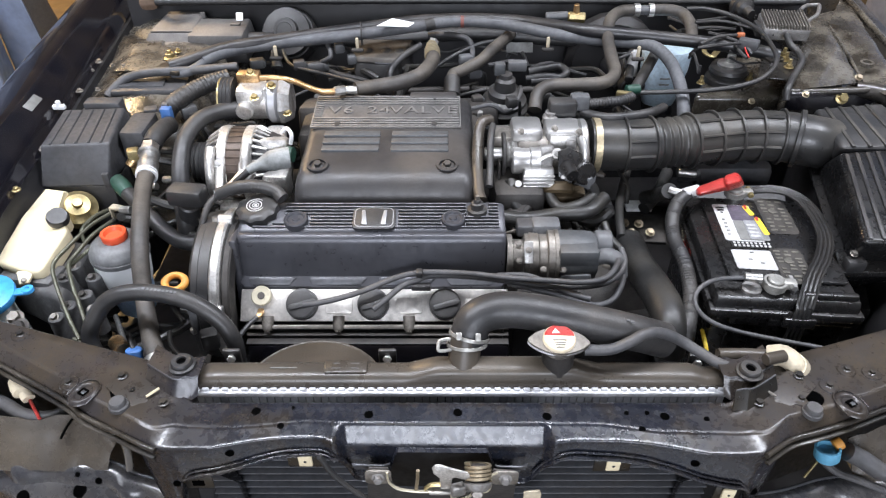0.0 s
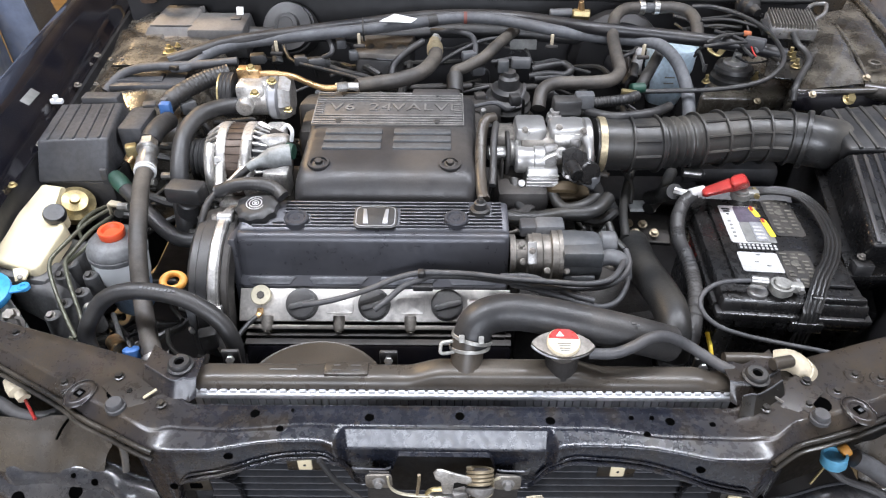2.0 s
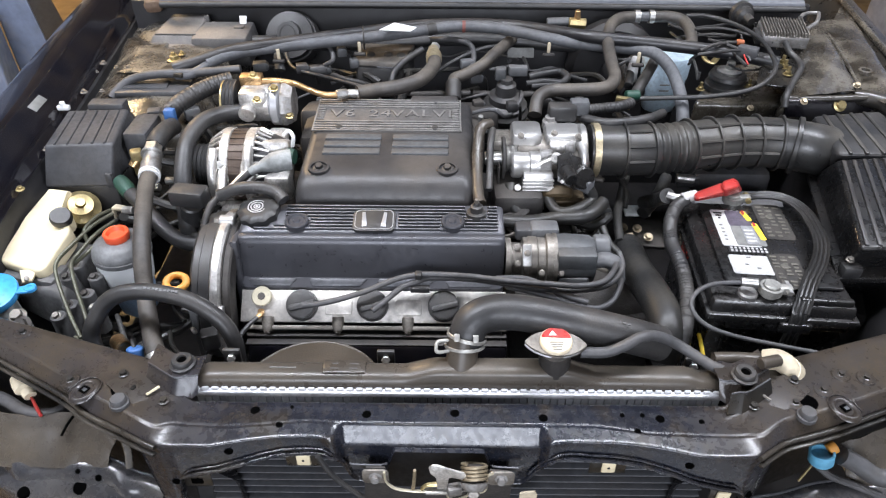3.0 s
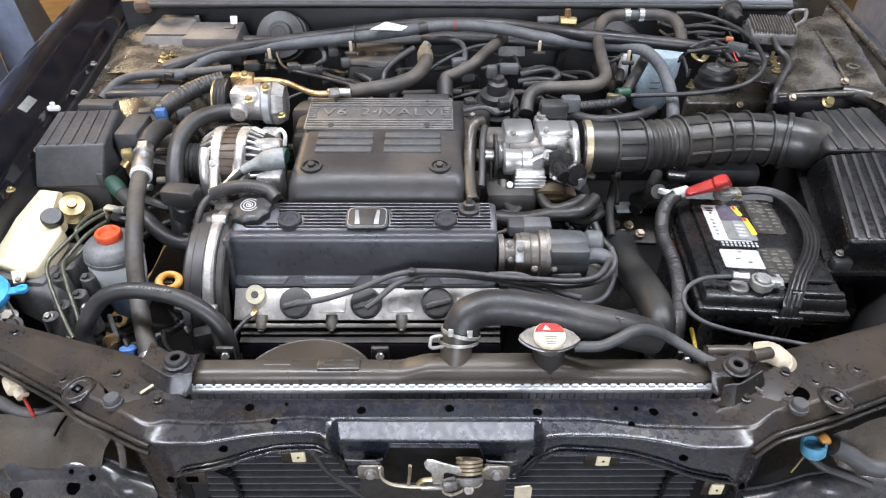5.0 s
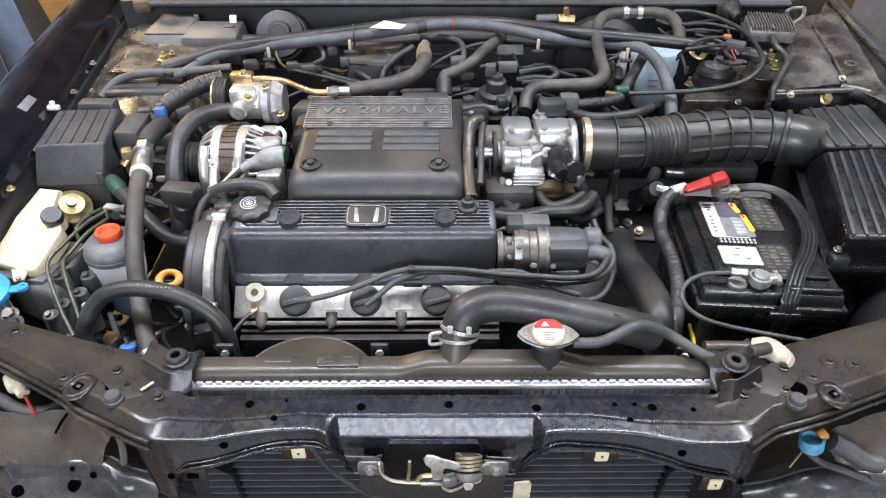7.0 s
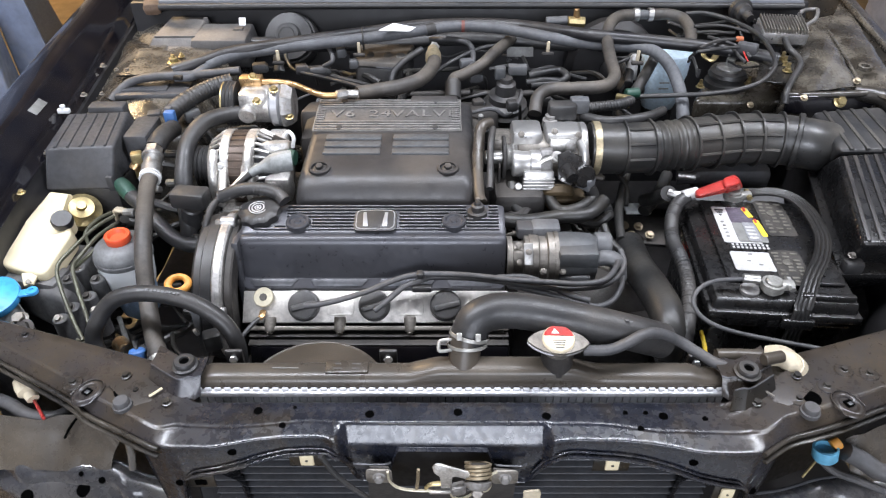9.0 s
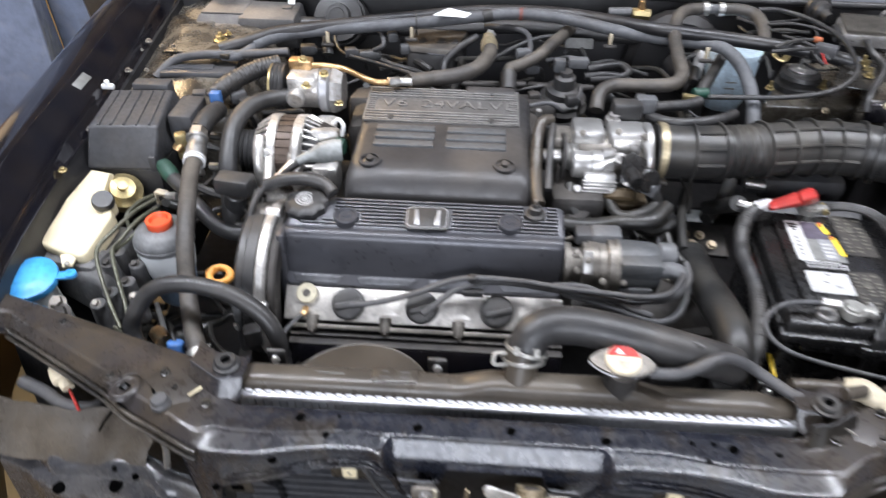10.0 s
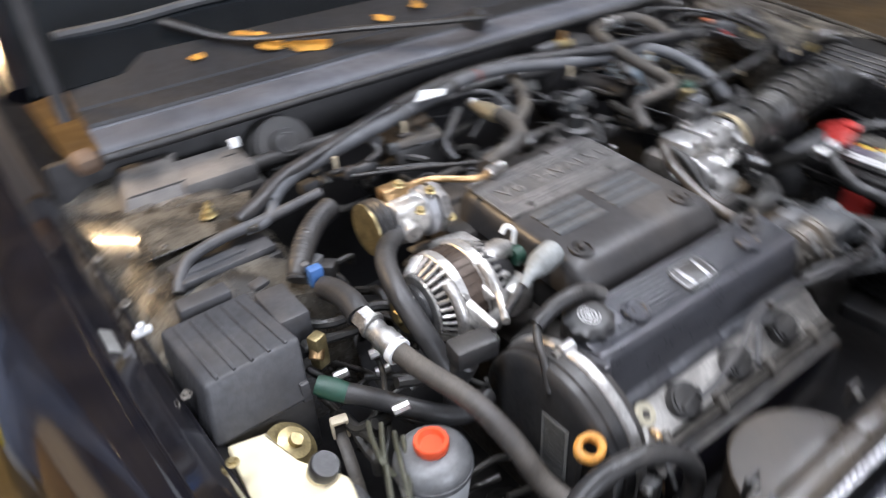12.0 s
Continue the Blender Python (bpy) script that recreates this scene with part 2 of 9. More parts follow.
PLATE = material("worn_grey_plate", (0.21, 0.2, 0.19), 0.4, metal=0.3, dust=0.2, scale=40)
PLATE_DARK = material("grey_name_plate", (0.085, 0.082, 0.08), 0.42, dust=0.25, scale=40)
STRAP = material("black_strap_rubber", (0.012, 0.012, 0.012), 0.36, dust=0.1, dust_colour=(0.14, 0.11, 0.08))
BOOT = material("pale_grey_boot_rubber", (0.26, 0.27, 0.265), 0.5, dust=0.2, scale=40)
BEAM = material("scuffed_beam_paint", (0.03, 0.031, 0.036), 0.24, dust=0.4, scale=24, coat=0.4, bump=0.12, dust_colour=(0.17, 0.15, 0.125), wear=0.3, wear_colour=(0.12, 0.11, 0.1))
POCKET = material("grimy_grey_steel", (0.05, 0.047, 0.044), 0.22, var=0.5, dust=0.5, scale=14, wear=0.4, wear_colour=(0.012, 0.012, 0.012), dust_colour=(0.18, 0.14, 0.095), coat=0.8, stain=0.6)
# near-black stand-in for the shade deep inside openings
RECESS_SHADE = material("recess_shade_black", (0.006, 0.006, 0.007), 0.5, dust=0.1)
RUSTY = material("dirty_spring_steel", (0.34, 0.28, 0.19), 0.4, metal=0.7, scale=80, dust=0.25)
# dust thickens towards the panel's corners; its golden tone also paints a warm reflection
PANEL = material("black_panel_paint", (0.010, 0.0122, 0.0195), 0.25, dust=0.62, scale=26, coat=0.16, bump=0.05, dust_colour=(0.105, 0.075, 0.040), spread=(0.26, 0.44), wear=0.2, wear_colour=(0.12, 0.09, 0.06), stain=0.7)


# ---- building blocks ----
def finish(name, bm, mat, parent=None, label="", sharp=38):
    me = bpy.data.meshes.new(name)
    bmesh.ops.recalc_face_normals(bm, faces=bm.faces)
    bm.to_mesh(me)
    bm.free()
    me.polygons.foreach_set("use_smooth", [True] * len(me.polygons))
    me.set_sharp_from_angle(angle=radians(sharp))
    me.materials.append(mat)
    ob = new(name, me)
    if parent is not None:
        ob.parent = parent
        ob.matrix_parent_inverse = parent_world(parent).inverted()
    if label:
        ob["label"] = label
    return ob


def parent_world(ob):
    m = ob.matrix_basis.copy()
    while ob.parent is not None:
        m = ob.parent.matrix_basis @ ob.matrix_parent_inverse @ m
        ob = ob.parent
    return m


part = finish


def thing(name, base, label, category, group="", kind=""):
    """An Empty at the base of a thing; its parts are given in world metres."""
    ob = new(name)
    ob.empty_display_size = 0.02
    ob.matrix_basis = Matrix.Translation(base)
    return tagged(ob, label, category, group, kind)


def single(name, bm, mat, label, category, group="", kind="", sharp=38):
    return tagged(finish(name, bm, mat, None, "", sharp), label, category, group, kind)


def join(*bms):
    out = bms[0]
    for other in bms[1:]:
        me = bpy.data.meshes.new("tmp")
        other.to_mesh(me)
        other.free()
        out.from_mesh(me)
        bpy.data.meshes.remove(me)
    return out


def moved(bm, m):
    bmesh.ops.transform(bm, matrix=m, verts=bm.verts)
    return bm


def box(x, y, z, sx, sy, sz, bev=0.004, rx=0, ry=0, rz=0, taper=(1, 1), shift=(0, 0), seg=2):
    """A bevelled box with its centre at x, y, z; taper scales the top face."""
    bm = bmesh.new()
    bmesh.ops.create_cube(bm, size=1.0)
    for v in bm.verts:
        if v.co.z > 0:
            v.co.x, v.co.y = v.co.x * taper[0] + shift[0] / sx, v.co.y * taper[1] + shift[1] / sy
    bmesh.ops.scale(bm, vec=(sx, sy, sz), verts=bm.verts)
    if bev:
        bmesh.ops.bevel(bm, geom=bm.edges[:], offset=bev, segments=seg, affect="EDGES", profile=0.5, clamp_overlap=True)
    return moved(bm, pose(x, y, z, rx, ry, rz))


def frame_of(a, b):
    """A matrix at a whose z axis points to b."""
    d = Vector(b) - Vector(a)
    return Matrix.Translation(a) @ d.to_track_quat("Z", "Y").to_matrix().to_4x4(), d.length


def lathe(a, b, profile, seg=28, wave=None):
    """Turns a profile of (radius, share of the way from a to b) round the line from a to b."""
    m, length = frame_of(a, b)
    bm = bmesh.new()
    rings = []
    for r, h in profile:
        rings.append([bm.verts.new((max(r, 1e-5) * (1 + (wave(i / seg) if wave else 0)) * math.cos(2 * math.pi * i / seg),
                                    max(r, 1e-5) * (1 + (wave(i / seg) if wave else 0)) * math.sin(2 * math.pi * i / seg), h * length)) for i in range(seg)])
    for p, q in zip(rings, rings[1:]):
        for i in range(seg):
            bm.faces.new((p[i], p[(i + 1) % seg], q[(i + 1) % seg], q[i]))
    bm.faces.new(rings[0][::-1])
    bm.faces.new(rings[-1])
    return moved(bm, m)


def rod(a, b, r, r2=None, seg=20, bev=0.15):
    r2 = r if r2 is None else r2
    length = (Vector(b) - Vector(a)).length
    k = min(0.3, bev * min(r, r2) / max(length, 1e-6))
    return lathe(a, b, [(r * (1 - bev), 0), (r, k), (r2, 1 - k), (r2 * (1 - bev), 1)], seg)


def ring(a, b, r_in, r_out, seg=28):
    """A flat ring or sleeve from a to b with a hole."""
    m, length = frame_of(a, b)
    bm = bmesh.new()
    e = min(0.15 * (r_out - r_in), 0.2 * length)
    prof = [(r_in, 0), (r_out - e, 0), (r_out, e), (r_out, length - e), (r_out - e, length), (r_in, length)]
    rings = [[bm.verts.new((r * math.cos(2 * math.pi * i / seg), r * math.sin(2 * math.pi * i / seg), h)) for i in range(seg)] for r, h in prof]
    for p, q in zip(rings, rings[1:] + rings[:1]):
        for i in range(seg):
            bm.faces.new((p[i], p[(i + 1) % seg], q[(i + 1) % seg], q[i]))
    return moved(bm, m)


def torus(centre, axis, big, small, seg=32, sides=10, squash=1.0):
    m = Matrix.Translation(centre) @ Vector(axis).to_track_quat("Z", "Y").to_matrix().to_4x4()
    bm = bmesh.new()
    rings = []
    for i in range(seg):
        a = 2 * math.pi * i / seg
        rings.append([bm.verts.new(((big + small * math.cos(2 * math.pi * j / sides)) * math.cos(a), squash * (big + small * math.cos(2 * math.pi * j / sides)) * math.sin(a),
                                    small * math.sin(2 * math.pi * j / sides))) for j in range(sides)])
    for i in range(seg):
        for j in range(sides):
            bm.faces.new((rings[i][j], rings[(i + 1) % seg][j], rings[(i + 1) % seg][(j + 1) % sides], rings[i][(j + 1) % sides]))
    return moved(bm, m)


def spline(points, steps=8):
    p = [Vector(q) for q in points]
    p = [p[0] * 2 - p[1]] + p + [p[-1] * 2 - p[-2]]
    out = []
    for i in range(1, len(p) - 2):
        a, b, c, d = p[i - 1:i + 3]
        for k in range(steps):
            t = k / steps
            out.append(0.5 * (2 * b + (c - a) * t + (2 * a - 5 * b + 4 * c - d) * t * t + (3 * b - a - 3 * c + d) * t ** 3))
    return out + [p[-2]]


def tube(points, r, seg=12, steps=8, radius=None, flat=1.0):
    """A round hose along a smooth line; radius(s) scales it at s metres along the way."""
    line = spline(points, steps)
    if radius is not None:
        fine = []
        for a, b in zip(line, line[1:]):
            k = max(1, int((b - a).length / 0.0018))
            fine += [a.lerp(b, i / k) for i in range(k)]
        line = fine + [line[-1]]
    bm = bmesh.new()
    rings, s, up = [], 0.0, Vector((0.03, 0.02, 1.0))
    for i, c in enumerate(line):
        d = (line[min(i + 1, len(line) - 1)] - line[max(i - 1, 0)]).normalized()
        side = d.cross(up)
        side = side.normalized() if side.length > 1e-4 else Vector((1, 0, 0))
        up = side.cross(d).normalized()
        if i:
            s += (c - line[i - 1]).length
        k = r * (radius(s) if radius else 1.0)
        rings.append([bm.verts.new(c + k * (side * math.cos(2 * math.pi * j / seg) + up * flat * math.sin(2 * math.pi * j / seg))) for j in range(seg)])
    for p, q in zip(rings, rings[1:]):
        for j in range(seg):
            bm.faces.new((p[j], p[(j + 1) % seg], q[(j + 1) % seg], q[j]))
    bm.faces.new(rings[0][::-1])
    bm.faces.new(rings[-1])
    return bm


def prism(outline, depth, m, bev=0.0, seg=2):
    """A flat shape given by its outline in the plane of m, depth thick along m's z."""
    bm = bmesh.new()
    low = [bm.verts.new((x, y, 0)) for x, y in outline]
    high = [bm.verts.new((x, y, depth)) for x, y in outline]
    n = len(low)
    for i in range(n):
        bm.faces.new((low[i], low[(i + 1) % n], high[(i + 1) % n], high[i]))
    top, bot = bm.faces.new(high), bm.faces.new(low[::-1])
    if bev:
        edges = [e for e in bm.edges if len({v.co.z > depth * 0.5 for v in e.verts}) == 1]
        bmesh.ops.bevel(bm, geom=edges, offset=bev, segments=seg, affect="EDGES", profile=0.5, clamp_overlap=True)
    return moved(bm, m)


def loft(sections, closed=False, cap=True):
    """Skin over rows of points, all of one length."""
    bm = bmesh.new()
    rows = [[bm.verts.new(p) for p in s] for s in sections]
    n = len(rows[0])
    for a, b in zip(rows, rows[1:]):
        for i in range(n if closed else n - 1):
            bm.faces.new((a[i], a[(i + 1) % n], b[(i + 1) % n], b[i]))
    if closed and cap:
        bm.faces.new(rows[0][::-1])
        bm.faces.new(rows[-1])
    return bm


def sheet(sections, thick=0.0015):
    """A loft of open rows, given a thickness downwards and inwards."""
    bm = loft(sections)
    bmesh.ops.recalc_face_normals(bm, faces=bm.faces)
    bm.normal_update()
    outer = list(bm.verts)
    inner = [bm.verts.new(v.co - v.normal * thick) for v in outer]
    bm.verts.index_update()
    for f in list(bm.faces):
        bm.faces.new([inner[v.index] for v in reversed(f.verts)])
    for e in [e for e in bm.edges if len(e.link_faces) == 1 and e.verts[0].index < len(outer)]:
        a, b = (v.index for v in e.verts)
        bm.faces.new((outer[a], outer[b], inner[b], inner[a]))
    return bm


def rounded(w, h, r, n=4):
    """The outline of a rounded rectangle about the origin."""
    out = []
    for cx, cy, a in ((w / 2 - r, h / 2 - r, 0), (-w / 2 + r, h / 2 - r, 90), (-w / 2 + r, -h / 2 + r, 180), (w / 2 - r, -h / 2 + r, 270)):
        out += [(cx + r * math.cos(radians(a + 90 * k / n)), cy + r * math.sin(radians(a + 90 * k / n))) for k in range(n + 1)]
    return out


def bolt(parent, at, axis=(0, 0, 1), r=0.006, mat=None, name="bolt"):
    """A flanged hexagon bolt head."""
    a, d = Vector(at), Vector(axis).normalized()
    bm = join(rod(a, a + d * r * 0.35, r * 1.45, seg=14), rod(a + d * r * 0.3, a + d * r * 1.2, r, seg=6, bev=0.08))
    return finish(name, bm, mat or STEEL, parent)


def hose(name, label, points, r, mat=None, category="hose", seg=12, radius=None, parent=None, flat=1.0):
    bm = tube(points, r, seg, 8, radius, flat)
    if parent is not None:
        return finish(name, bm, mat or RUBBER, parent, label)
    return single(name, bm, mat or RUBBER, label, category)


def corrugated(pitch=0.006, depth=0.12):
    return lambda s: 1 + depth * (0.5 + 0.5 * math.cos(2 * math.pi * s / pitch))


def slab(low, high, bev=0.006):
    """A bevelled block between four low and four high corners, given in one order."""
    bm = bmesh.new()
    a, b = [bm.verts.new(p) for p in low], [bm.verts.new(p) for p in high]
    for i in range(4):
        bm.faces.new((a[i], a[(i + 1) % 4], b[(i + 1) % 4], b[i]))
    bm.faces.new(a[::-1])
    bm.faces.new(b)
    bmesh.ops.bevel(bm, geom=bm.edges[:], offset=bev, segments=3, affect="EDGES", profile=0.5, clamp_overlap=True)
    return bm


# ---- workshop ----
single("ground", box(0, 1.0, -0.05, 60, 60, 0.1, 0), CONCRETE, "stained brown concrete workshop floor", "floor", kind="structure")
# unseen bright strip, added so that the upright front faces reflect more light
single("pavement", box(0, -2.9, 0.004, 11.0, 5.6, 0.008, 0), FRONT_BOUNCE, "unseen pale floor strip added to brighten the front panel's reflections", "pavement", kind="structure")
# assumed enclosure out of view; its pale paint bounces fill into the bay
for nm, x, y, sx, sy in (("wall_west", -6.5, 1.5, 0.2, 15.2), ("wall_east", 6.5, 1.5, 0.2, 15.2), ("wall_north", 0, 9.0, 12.8, 0.2)):
    single(nm, box(x, y, 2.1, sx, sy, 4.2, 0), WALLPAINT, "unseen workshop wall, kept pale to bounce fill light", "wall", kind="structure")
# doorway assumed, cut to suit the daylight lamp
single("wall_south", join(box(-4.2, -4.95, 2.1, 4.4, 0.2, 4.2, 0), box(4.2, -4.95, 2.1, 4.4, 0.2, 4.2, 0), box(0, -4.95, 3.93, 3.99, 0.2, 0.54, 0)), WALLPAINT, "unseen pale workshop wall with a doorway added for the daylight lamp", "wall", kind="structure")
single("ceiling", box(0, 1.5, 4.28, 13.2, 15.2, 0.15, 0), CEILING, "unseen workshop ceiling, lightened to bounce fill light", "ceiling", kind="structure")

# ---- car body: wings, front panel, inner wings, firewall, scuttle ----
GUTTER = [(0.56, 0.715, -0.655), (0.72, 0.755, -0.705), (0.95, 0.782, -0.728), (1.21, 0.800, -0.742), (1.5, 0.832, -0.755), (1.78, 0.862, -0.765), (2.1, 0.885, -0.775), (2.5, 0.90, -0.785)]


MID = 0.0225
WING_WIDTH = ((0.56, 0.30), (0.64, 0.50), (0.72, 0.72), (0.83, 0.94), (0.95, 1.08), (1.08, 1.25), (1.21, 1.36), (1.35, 1.30), (1.5, 1.18), (1.78, 0.98), (2.1, 0.80), (2.5, 0.70))


def between(knots, x):
    """The second value of a line of knots at x, straight from knot to knot."""
    if x <= knots[0][0]:
        return knots[0][1]
    for p, q in zip(knots, knots[1:]):
        if x <= q[0]:
            return p[1] + (q[1] - p[1]) * (x - p[0]) / max(1e-6, q[0] - p[0])
    return knots[-1][1]


def wing(side, name, label):
    """A front wing from its hood gutter over the crown and down the outer side."""
    line = spline([(x, y, z) for y, z, x in GUTTER], 4)
    sections = []
    for x, y, z in line:
        k = between(WING_WIDTH, y) if side < 0 else between(((0.56, 0.4), (0.72, 0.8), (0.85, 1.0)), y)
        flange = [(-0.012 if side > 0 else -0.004, -0.030), (0.0, -0.028), (0.004, -0.012), (0.020, 0.004), (0.044, 0.022)]
        crown = spline([(0.048, 0.0265, 0), (0.060, 0.0305, 0), (0.085, 0.0255, 0), (0.112, 0.006, 0), (0.134, -0.032, 0), (0.151, -0.09, 0), (0.163, -0.2, 0), (0.162, -0.4, 0)], 4)
        prof = flange + [(p.x if p.x < 0.055 else 0.055 + (p.x - 0.055) * k, p.y) for p in crown]
        if side > 0:
            sections.append([(-x + MID + 0.10 * min(1.0, max(0.0, (y - 0.7) / 0.5)) + dx, y, z + dz) for dx, dz in prof])
        else:
            sections.append([(x - dx, y, z + dz) for dx, dz in prof])
    return single(name, sheet(sections, 0.0012), PAINT if side < 0 else PAINT_DUSTY, label, "fender", kind="structure", sharp=50)


wing(-1, "fender_left", "glossy black painted steel front wing with dusty gutter")
wing(1, "fender_right", "glossy black painted steel front wing with dusty gutter")
single("wing_rail", tube([(-x + 0.0225 + 0.10 * min(1.0, max(0.0, (y - 0.7) / 0.5)) + 0.052, y, z + 0.033) for y, z, x in GUTTER[2:]], 0.007, 10, 4), SHELF, "dusty pale rail along the wing", "trim", kind="structure")

# inner wings: dusty sheet-steel shelves between the gutters and the struts
for s, nm in ((-1, "inner_wing_left"), (1, "inner_wing_right")):
    c = 0.0225
    rows = []
    for y, z, x in GUTTER[1:]:
        xo = c + s * (-x + c * (1 if s < 0 else 0.6)) + s * 0.004 + (0.10 * min(1.0, max(0.0, (y - 0.7) / 0.5)) if s > 0 else 0.0)
        g = s * (1.0 if s > 0 else 0.2 + 0.8 * min(1.0, max(0.0, (y - 1.0) / 0.2)))
        lip = [(xo, y, z - 0.028), (xo - g * 0.012, y, z - 0.034), (xo - g * 0.018, y, z - 0.06), (xo - g * 0.06, y, z - 0.09), (xo - g * 0.085, y, z - 0.13), (xo - g * 0.10, y, 0.40)]
        rows.append(lip)
    single(nm, sheet(rows, 0.0015), DARK, "dark dusty steel inner wing panel of the engine bay", "body panel", kind="structure")

single("firewall", join(box(0.06, 1.655, 0.58, 1.62, 0.02, 0.575, 0.005), box(0.02, 1.60, 0.36, 1.5, 0.14, 0.02, 0.003)), DARK, "black steel bulkhead behind the engine", "body panel", kind="structure")
single("undertray", box(0.02, 1.05, 0.30, 1.45, 1.3, 0.02, 0.003), DARK, "dark greasy floor of the engine bay", "body panel", kind="structure")

# scuttle (cowl) with its rubber seal, grilles and the windscreen
cowl = thing("cowl_panel", (0.02, 1.70, 0.86), "weathered grey-black plastic cowl panel below the windscreen", "cowl", kind="structure")
COWL_LINE = ((0.0, 0.866), (0.001, 0.879), (0.007, 0.886), (0.028, 0.892), (0.058, 0.899), (0.061, 0.8955), (0.066, 0.8955), (0.069, 0.8995), (0.074, 0.901))
REAR_LINE = ((0.071, 0.899), (0.074, 0.9035), (0.10, 0.908), (0.122, 0.912), (0.126, 0.905), (0.132, 0.905), (0.137, 0.914), (0.195, 0.934), (0.235, 0.955))


def cowl_front(x):
    return 1.606 + 0.012 * (1 - ((x - 0.05) / 0.78) ** 2)


part("panel", sheet([[(x, cowl_front(x) + o, z) for o, z in COWL_LINE] for x in [-0.665 + 1.50 * i / 24 for i in range(25)]], 0.003), COWL, cowl)
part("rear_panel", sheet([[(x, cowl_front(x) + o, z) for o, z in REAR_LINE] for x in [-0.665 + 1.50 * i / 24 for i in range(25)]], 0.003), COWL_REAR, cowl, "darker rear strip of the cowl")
part("rubber_seal", tube([(x, cowl_front(x) - 0.001, 0.870) for x in [-0.665 + 1.50 * i / 12 for i in range(13)]], 0.008, 10), RUBBER, cowl)
for k in range(4):
    for j in range(44):
        x = 0.24 + j * 0.0122
        part("slot", box(x, cowl_front(x) + 0.078 + k * 0.012, 0.9065 + k * 0.0018, 0.0066, 0.006, 0.004, 0, rx=12), INK, cowl)
screen = thing("windscreen", (0.02, 1.9, 0.96), "dark tinted curved windscreen glass", "windscreen", kind="structure")
rows = []
for i in range(21):
    x = -0.72 + 1.48 * i / 20
    b = 0.06 * (1 - ((x - 0.02) / 0.76) ** 2)
    rows.append([(x * (1 - 0.12 * k / 4), 1.785 + b + 0.2 * k, 0.934 + 0.12 * k) for k in range(5)])
part("glass", sheet(rows, 0.005), GLASS, screen)
for s in (-1, 1):
    part("pillar", tube([(0.02 + s * 0.745, 1.84, 0.93), (0.02 + s * 0.70, 2.25, 1.19), (0.02 + s * 0.655, 2.65, 1.43)], 0.035, 12, flat=0.6), PAINT, screen, "black painted windscreen pillar")

# open hood, standing on its hinges above the bay
hood = thing("hood", (0.02, 1.72, 0.92), "open black painted hood standing on its hinges", "hood", kind="structure")
part("panel", box(0.02, 1.60, 1.77, 1.44, 0.03, 1.25, 0.012, rx=22), PAINT, hood)
for s in (-1, 1):
    part("hinge", tube([(0.02 + s * 0.705, 1.74, 0.90), (0.02 + s * 0.705, 1.78, 1.02), (0.02 + s * 0.70, 1.83, 1.20)], 0.012, 8, flat=0.3), DARK, hood)

# front panel (radiator support)
support = thing("radiator_support", (0.02, 0.53, 0.60), "black painted steel radiator support panel with dusty top", "body panel", kind="structure")
def ease(v):
    v = min(1.0, max(0.0, v))
    return v * v * (3 - 2 * v)


def soft_between(knots, x, r=0.005):
    return sum(between(knots, x + r * k / 3) for k in range(-3, 4)) / 7


# the front edge (y, z over x), the crease above it (y) and the lower edge (z)
EDGE = [(-0.655, 0.6660, 0.7170), (-0.590, 0.6310, 0.7170), (-0.482, 0.5730, 0.7170), (-0.443, 0.5460, 0.7170), (-0.400, 0.5250, 0.7170), (-0.360, 0.5036, 0.7203), (-0.337, 0.4938, 0.7203), (-0.274, 0.4938, 0.7203), (-0.224, 0.5042, 0.7203), (-0.191, 0.5083, 0.7203), (-0.158, 0.5093, 0.7203), (-0.140, 0.5074, 0.7203), (-0.128, 0.4993, 0.7203), (-0.121, 0.5110, 0.7010), (0.117, 0.5090, 0.7010), (0.126, 0.5110, 0.7010), (0.129, 0.5000, 0.7203), (0.137, 0.5024, 0.7203), (0.158, 0.5044, 0.7203), (0.212, 0.5034, 0.7203), (0.244, 0.4999, 0.7203), (0.275, 0.4938, 0.7203), (0.307, 0.4859, 0.7203), (0.339, 0.4849, 0.7203), (0.376, 0.4859, 0.7203), (0.418, 0.5140, 0.7130), (0.455, 0.5230, 0.7170), (0.495, 0.5360, 0.7170), (0.553, 0.5580, 0.7170), (0.618, 0.5820, 0.7170)]
EDGE_Y = [(x, y) for x, y, z in EDGE]
EDGE_Z = [(x, z) for x, y, z in EDGE]
CREASE = [(x, y) for x, y, z in [(-0.347, 0.524, 0.722), (-0.261, 0.520, 0.722), (-0.214, 0.524, 0.722), (-0.167, 0.530, 0.722), (-0.126, 0.527, 0.722), (0.127, 0.526, 0.722), (0.188, 0.526, 0.722), (0.228, 0.520, 0.722), (0.254, 0.515, 0.722), (0.348, 0.512, 0.722), (0.389, 0.513, 0.722)]]
LOWER = [(-0.400, 0.600), (-0.328, 0.600), (-0.320, 0.658), (-0.288, 0.668), (-0.246, 0.675), (-0.196, 0.686), (-0.169, 0.687), (-0.137, 0.688), (-0.123, 0.683), (-0.116, 0.657), (-0.113, 0.639), (-0.103, 0.631), (-0.071, 0.631), (-0.066, 0.657), (-0.058, 0.688), (-0.049, 0.707), (-0.042, 0.710), (0.043, 0.710), (0.053, 0.697), (0.063, 0.663), (0.068, 0.631), (0.104, 0.629), (0.112, 0.639), (0.120, 0.653), (0.127, 0.672), (0.138, 0.686), (0.155, 0.689), (0.177, 0.687), (0.239, 0.683), (0.288, 0.674), (0.324, 0.663), (0.355, 0.654), (0.374, 0.651), (0.382, 0.600), (0.450, 0.600)]


